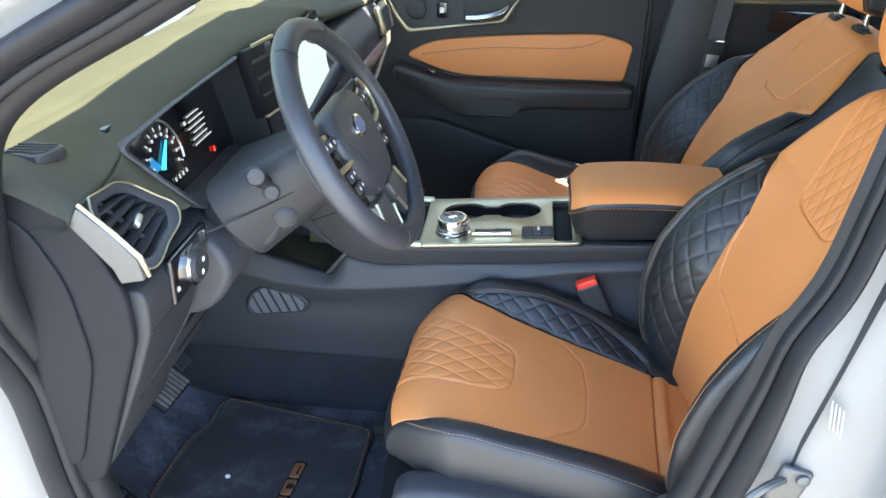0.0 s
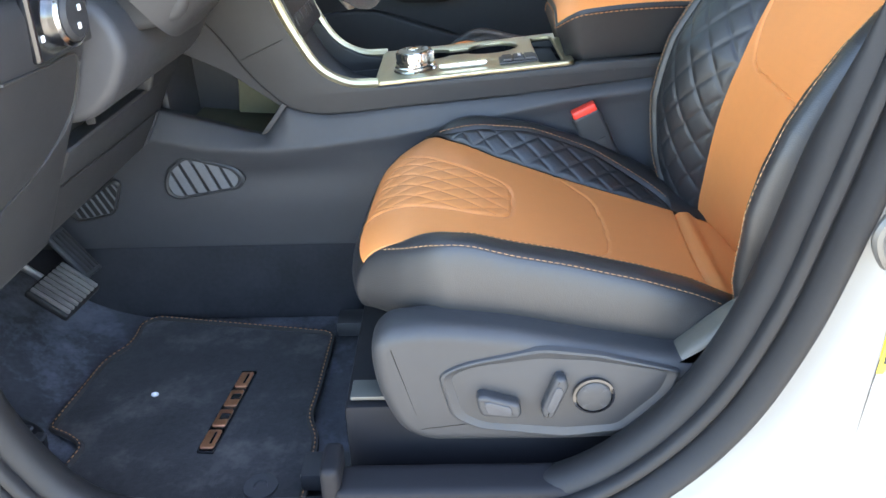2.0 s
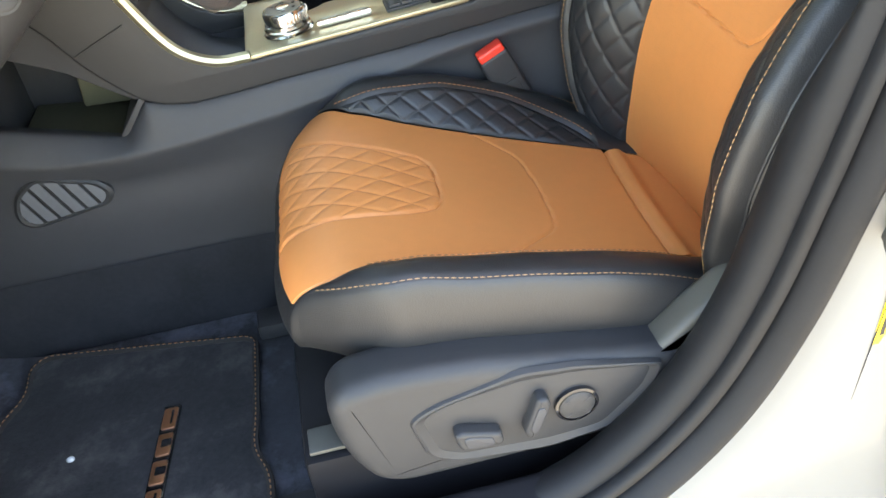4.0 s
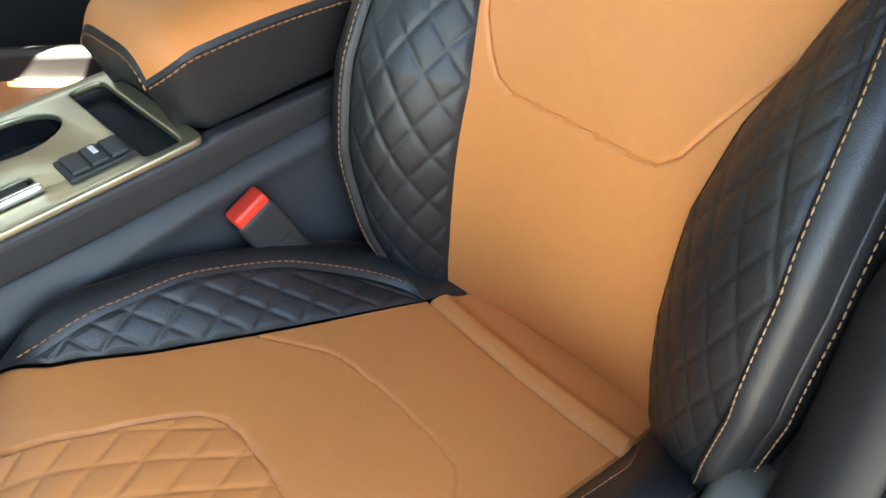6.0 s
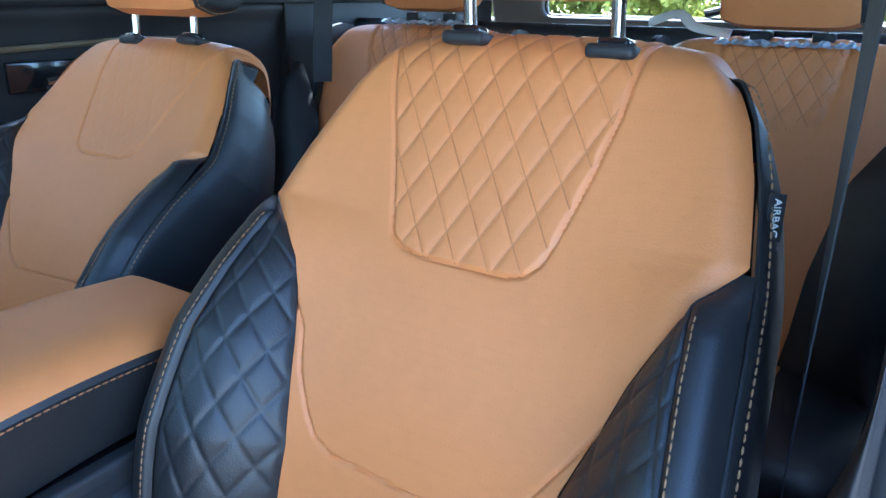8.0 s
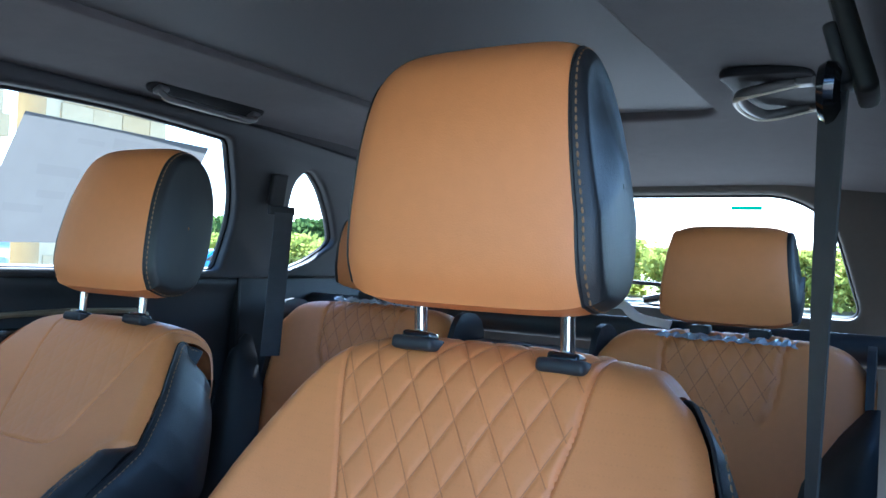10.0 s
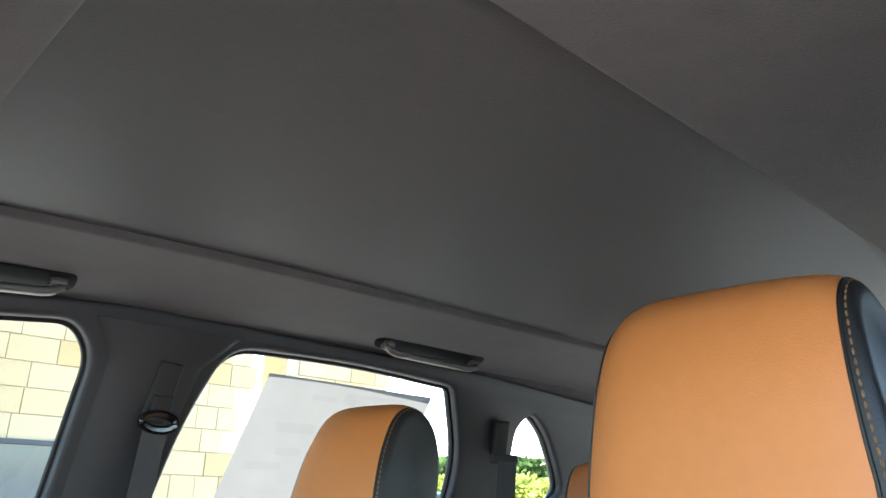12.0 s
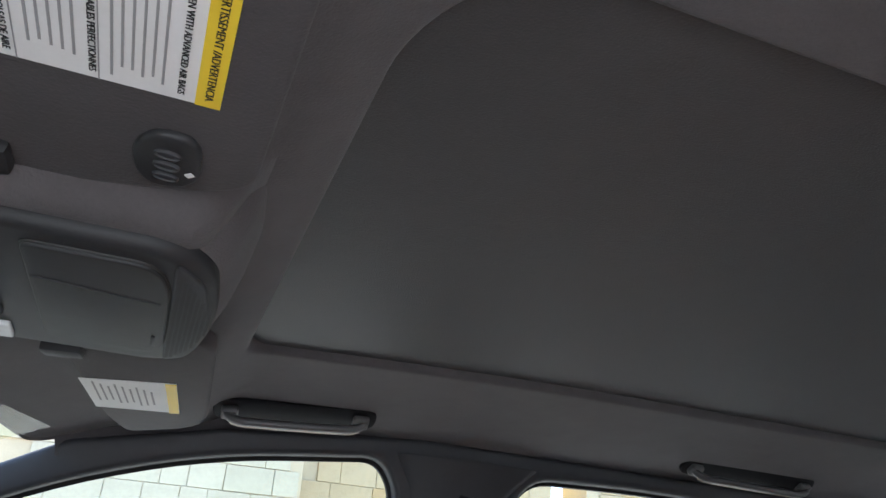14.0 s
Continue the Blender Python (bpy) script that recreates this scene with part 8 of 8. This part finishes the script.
for (x0, z0, x1, z1) in ((1.10, 1.592, 1.30, 1.568), (0.95, 1.52, 1.04, 1.500), (0.90, 1.44, 0.98, 1.425), (1.02, 1.580, 1.08, 1.570), (0.96, 1.47, 1.02, 1.455)):
    bm = bmesh.new()
    bm.faces.new([bm.verts.new(on_glass(x, z, 0.0055)) for x, z in ((x0, z0), (x1, z0), (x1, z1), (x0, z1))])
    part("print_bar", bm, tint_film("faint_print", (0.94, 0.94, 0.94)), sheet, smooth=False)


# ---- outside ----
GROUND = surface("worn_concrete", (0.24, 0.225, 0.20), 0.9, vary=0.2, scale=0.5, grain=0.5, grain_scale=60, dirt=((0.25, 0.24, 0.21), 0.5, 0.4, 0.5))
setting("ground", grid_mesh("ground", np.array([[(x, y, 0.0) for y in np.linspace(-800, 800, 9)] for x in np.linspace(-800, 800, 9)])), GROUND, "pale worn concrete parking ground", "ground")
m, nt, b = base_mat("limestone")
oi = nt.nodes.new("ShaderNodeObjectInfo")
cr = nt.nodes.new("ShaderNodeValToRGB")
cr.color_ramp.elements[0].color, cr.color_ramp.elements[1].color = (0.43, 0.32, 0.165, 1), (0.41, 0.27, 0.11, 1)
e = cr.color_ramp.elements.new(0.7)
e.color = (0.45, 0.35, 0.20, 1)
nt.links.new(oi.outputs["Random"], cr.inputs[0])
mulm = nt.nodes.new("ShaderNodeMix")
mulm.data_type, mulm.blend_type = "RGBA", "MULTIPLY"
mulm.inputs["Factor"].default_value = 0.3
nt.links.new(cr.outputs[0], mulm.inputs["A"])
ns = noise_tex(nt, 5, 6)
nt.links.new(ns.outputs["Fac"], mulm.inputs["B"])
nt.links.new(mulm.outputs["Result"], b.inputs["Base Color"])
b.inputs["Roughness"].default_value = 0.9
bp = nt.nodes.new("ShaderNodeBump")
bp.inputs["Strength"].default_value, bp.inputs["Distance"].default_value = 0.6, 0.02
nt.links.new(noise_tex(nt, 14, 6).outputs["Fac"], bp.inputs["Height"])
nt.links.new(bp.outputs[0], b.inputs["Normal"])
STONE = m
PALE = surface("pale_limestone", (0.40, 0.345, 0.23), 0.9, vary=0.15, scale=2, grain=0.5, grain_scale=40)
MORTAR = surface("mortar", (0.42, 0.34, 0.21), 0.95, vary=0.1, scale=4)

bld = thing("stone_building", "cream limestone building with a dark window", "building", at=(0, 11, 0))
part("wall_core", join(rbox((-4.0, 12.0, 3.5), (19.0, 5.6, 7.0), 0.0), rbox((7.05, 9.6, 3.5), (1.9, 0.7, 7.0), 0.0)), MORTAR, bld, "mortared wall core")
part("roof_slab", rbox((-3.5, 12.0, 7.15), (21, 6.4, 0.3), 0.03), PALE, bld, "pale roof slab")
wing = part("pale_pier", rbox((-1.9, 9.0, 3.5), (7.6, 0.5, 7.0), 0.02), MORTAR, bld, "pale stone pier")
part("window_pane", rbox((2.85, 9.165, 1.0), (1.70, 0.02, 1.55), 0.0), surface("dark_window", (0.03, 0.045, 0.05), 0.06, coat=0.5), bld, "dark window pane")
part("window_frame", join(rbox((2.0, 9.15, 1.0), (0.08, 0.06, 1.6), 0.01), rbox((3.7, 9.15, 1.0), (0.08, 0.06, 1.6), 0.01), rbox((2.85, 9.15, 1.79), (1.78, 0.06, 0.06), 0.01)), PLASTG, bld, "dark window frame")
rng = random.Random(11)
kinds = [[], []]
for kk in range(2):
    for k in range(6):
        bm = rbox((0, 0, 0), ([0.56, 0.40, 0.30, 0.48, 0.34, 0.62][k] - 0.007, 0.09, 0.293), 0.005, seg=1)
        me = bpy.data.meshes.new("stone")
        bm.to_mesh(me)
        bm.free()
        me.materials.append(STONE if kk == 0 else PALE)
        kinds[kk].append(me)
WID = [0.56, 0.40, 0.30, 0.48, 0.34, 0.62]


def course_wall(x0, x1, y, z0, z1, parent, kk, skip=None):
    z = z0
    while z < z1:
        x = x0 - rng.uniform(0, 0.3)
        while x < x1:
            k = rng.randrange(6)
            c = x + WID[k] / 2
            if c - WID[k] / 2 >= x0 - 0.05 and c + WID[k] / 2 <= x1 + 0.05 and not (skip and skip[0] < c < skip[1] and z < skip[2]):
                o = new("stone", kinds[kk][k])
                o.parent = parent
                par = Vector(parent.location) + (Vector(parent.parent.location) if parent.parent else Vector())
                o.location = Vector((c, y - rng.uniform(0, 0.018), z + 0.15)) - par
            x += WID[k]
        z += 0.30


course_wall(1.9, 5.55, 9.228, 0.9, 4.4, bld, 0, (1.95, 3.75, 1.75))
course_wall(-1.6, 1.9, 8.778, 1.5, 4.0, wing, 1)
course_wall(6.1, 8.0, 9.278, 0.0, 4.6, bld, 0)


def leaf_mat(name, c0, c1):
    m, nt, b = base_mat(name)
    gi = nt.nodes.new("ShaderNodeNewGeometry")
    cr = nt.nodes.new("ShaderNodeValToRGB")
    cr.color_ramp.elements[0].color, cr.color_ramp.elements[1].color = tuple(c0) + (1,), tuple(c1) + (1,)
    nt.links.new(gi.outputs["Random Per Island"], cr.inputs[0])
    tr, df, mx = nt.nodes.new("ShaderNodeBsdfTranslucent"), nt.nodes.new("ShaderNodeBsdfDiffuse"), nt.nodes.new("ShaderNodeMixShader")
    nt.links.new(cr.outputs[0], tr.inputs[0])
    nt.links.new(cr.outputs[0], df.inputs[0])
    nt.links.new(df.outputs[0], mx.inputs[1])
    nt.links.new(tr.outputs[0], mx.inputs[2])
    nt.links.new(mx.outputs[0], nt.nodes["Material Output"].inputs[0])
    return m


LEAF = leaf_mat("sunny_leaves", (0.20, 0.24, 0.05), (0.42, 0.42, 0.10))
LEAFD = leaf_mat("far_leaves", (0.05, 0.09, 0.03), (0.10, 0.14, 0.04))
BARK = surface("bark", (0.12, 0.09, 0.06), 0.9, vary=0.3, scale=8, grain=0.8, grain_scale=60)


def tree_thing(h, spread, seed, mat_leaf, label, at, count=1500, leaf=0.28):
    t = thing("tree", label, "tree", "trees round the lot", at=at)
    rng = np.random.RandomState(seed)
    base = Vector(at)
    bms = [tube([base + Vector(p) for p in ((0, 0, 0), (0.05, 0.03, h * 0.3), (0.0, 0.1, h * 0.6))], [h * 0.035, h * 0.026, h * 0.014], 8)]
    for k in range(6):
        a = k * 1.05 + rng.rand()
        bms.append(tube([base + Vector((0.03, 0.03, h * (0.28 + 0.04 * k))), base + Vector((math.cos(a) * spread * 0.35, math.sin(a) * spread * 0.35, h * (0.48 + 0.05 * k))), base + Vector((math.cos(a) * spread * 0.6, math.sin(a) * spread * 0.6, h * (0.6 + 0.05 * k)))], [h * 0.014, h * 0.009, h * 0.004], 6))
    part("trunk", join(*bms), BARK, t, "brown trunk with limbs")
    cl = rng.randn(26, 3) * np.array([0.42, 0.42, 0.26]) * np.array([spread, spread, h]) * 0.75 + np.array([0, 0, h * 0.62])
    cl[:, 2] = np.clip(cl[:, 2], h * 0.16, h * 0.93)
    c = cl[rng.randint(0, 26, count)] + rng.randn(count, 3) * spread * 0.15
    c[:, 2] = np.clip(c[:, 2], 0.2, h)
    d1, d2 = rng.randn(count, 3), rng.randn(count, 3)
    d1 /= np.linalg.norm(d1, axis=1, keepdims=True)
    d2 -= d1 * (d1 * d2).sum(1, keepdims=True)
    d2 /= np.linalg.norm(d2, axis=1, keepdims=True)
    s = leaf * (0.5 + rng.rand(count, 1))
    V = np.stack([c - d1 * s, c - d2 * s * 0.5, c + d1 * s, c + d2 * s * 0.5], 1).reshape(-1, 3) + np.array(at)
    me = bpy.data.meshes.new("crown")
    me.from_pydata(V.tolist(), [], np.arange(count * 4).reshape(-1, 4).tolist())
    part("crown", me, mat_leaf, t, "yellow-green leafy crown", smooth=False)
    return t


protos = [tree_thing(2.45, 2.3, 3, LEAF, "yellow-green leafy tree at the edge of the lot", (34, -3.0, 0), 3400, 0.17), tree_thing(2.3, 2.2, 8, LEAF, "yellow-green leafy tree at the edge of the lot", (33, 2.2, 0), 3200, 0.17)]
rng = random.Random(5)
for k in range(28):
    y = -16.0 + 1.9 * k
    if abs(y + 3.0) < 1.0 or abs(y - 2.2) < 1.0:
        continue
    copy_thing(protos[k % 2], Matrix.Translation((33.5 + rng.uniform(-1.5, 3.5), y, rng.uniform(-0.15, 0.12))) @ pose(0, 0, 0, 0, 0, rng.uniform(0, 360)))
far = tree_thing(5.5, 4.5, 21, LEAFD, "dark green distant tree", (68, 74, 0), 1800, 0.45)
for k in range(12):
    copy_thing(far, Matrix.Translation((50 + 5.5 * k + rng.uniform(-2, 2), 92 - 5 * k + rng.uniform(-3, 3), rng.uniform(-2.2, 0.2))) @ pose(0, 0, 0, 0, 0, rng.uniform(0, 360)))
rows = np.array([[(36 + 10 * s + 0 * t, -60 + 150 * t, 0.05 + 0.6 * s) for t in np.linspace(0, 1, 30)] for s in np.linspace(0, 1, 4)])
tagged(setting("grass_verge", grid_mesh("grass_verge", rows), surface("dry_grass", (0.16, 0.17, 0.03), 0.95, vary=0.4, scale=3, grain=0.8, grain_scale=40), "sunlit dry grass verge", "grass"), kind="structure")


def parked(name, label, paint, at, turn, pickup):
    v = thing(name, label, "vehicle", at=(0, 0, 0))
    if pickup:
        body = [(-2.6, 0.45), (-2.65, 0.95), (-1.2, 1.12), (-0.75, 1.78), (0.75, 1.82), (0.85, 1.12), (2.6, 1.12), (2.65, 0.55)]
        glass = [(-1.02, 1.18), (-0.68, 1.68), (0.62, 1.70), (0.70, 1.18)]
        wx = (-1.7, 1.65)
        wr = 0.42
    else:
        body = [(-2.2, 0.35), (-2.25, 0.68), (-1.1, 0.88), (-0.5, 1.38), (0.9, 1.42), (1.7, 0.95), (2.2, 0.85), (2.25, 0.40)]
        glass = [(-0.92, 0.92), (-0.42, 1.30), (0.82, 1.33), (1.35, 0.95)]
        wx = (-1.35, 1.35)
        wr = 0.33
    part("body", prism(rounded(body, 0.12, 4), -0.88, 0.88, "y", 0.06, 3), paint, v)
    for sg in (-1, 1):
        part("side_glass", prism(rounded(glass, 0.05, 3), sg * 0.872, sg * 0.886, "y"), GLOSS, v, "dark side windows")
        for x in wx:
            wm = part("wheel", lathe([(wr * 0.96, -0.12), (wr, -0.08), (wr, 0.08), (wr * 0.96, 0.12)], facing((x, sg * 0.80, wr), (0, sg, 0)), 28), RUBBER, v, "black tyre")
            part("rim", lathe([(wr * 0.6, 0.121), (wr * 0.55, 0.13), (wr * 0.12, 0.10), (wr * 0.1, 0.14)], facing((x, sg * 0.80, wr), (0, sg, 0)), 20), STEEL, wm, "alloy rim")
    part("front_window", rbox((-0.92 if pickup else -0.80, 0, 1.45 if pickup else 1.13), (0.02, 1.45, 0.62 if pickup else 0.52), 0.01, (0, 35 if pickup else 48, 0)), GLOSS, v)
    v.matrix_basis = pose(*at, 0, 0, turn)
    return v


SILV = surface("blue_grey_paint", (0.22, 0.27, 0.33), 0.3, vary=0.05, scale=2, coat=0.6)
parked("pickup_truck", "blue-grey pickup truck parked in the lot", SILV, (13.3, 21.2, 0), 25, True)
parked("sedan", "blue car parked in the far lot", surface("blue_paint", (0.04, 0.20, 0.42), 0.3, coat=0.6), (22.5, 23.5, 0), -25, False)
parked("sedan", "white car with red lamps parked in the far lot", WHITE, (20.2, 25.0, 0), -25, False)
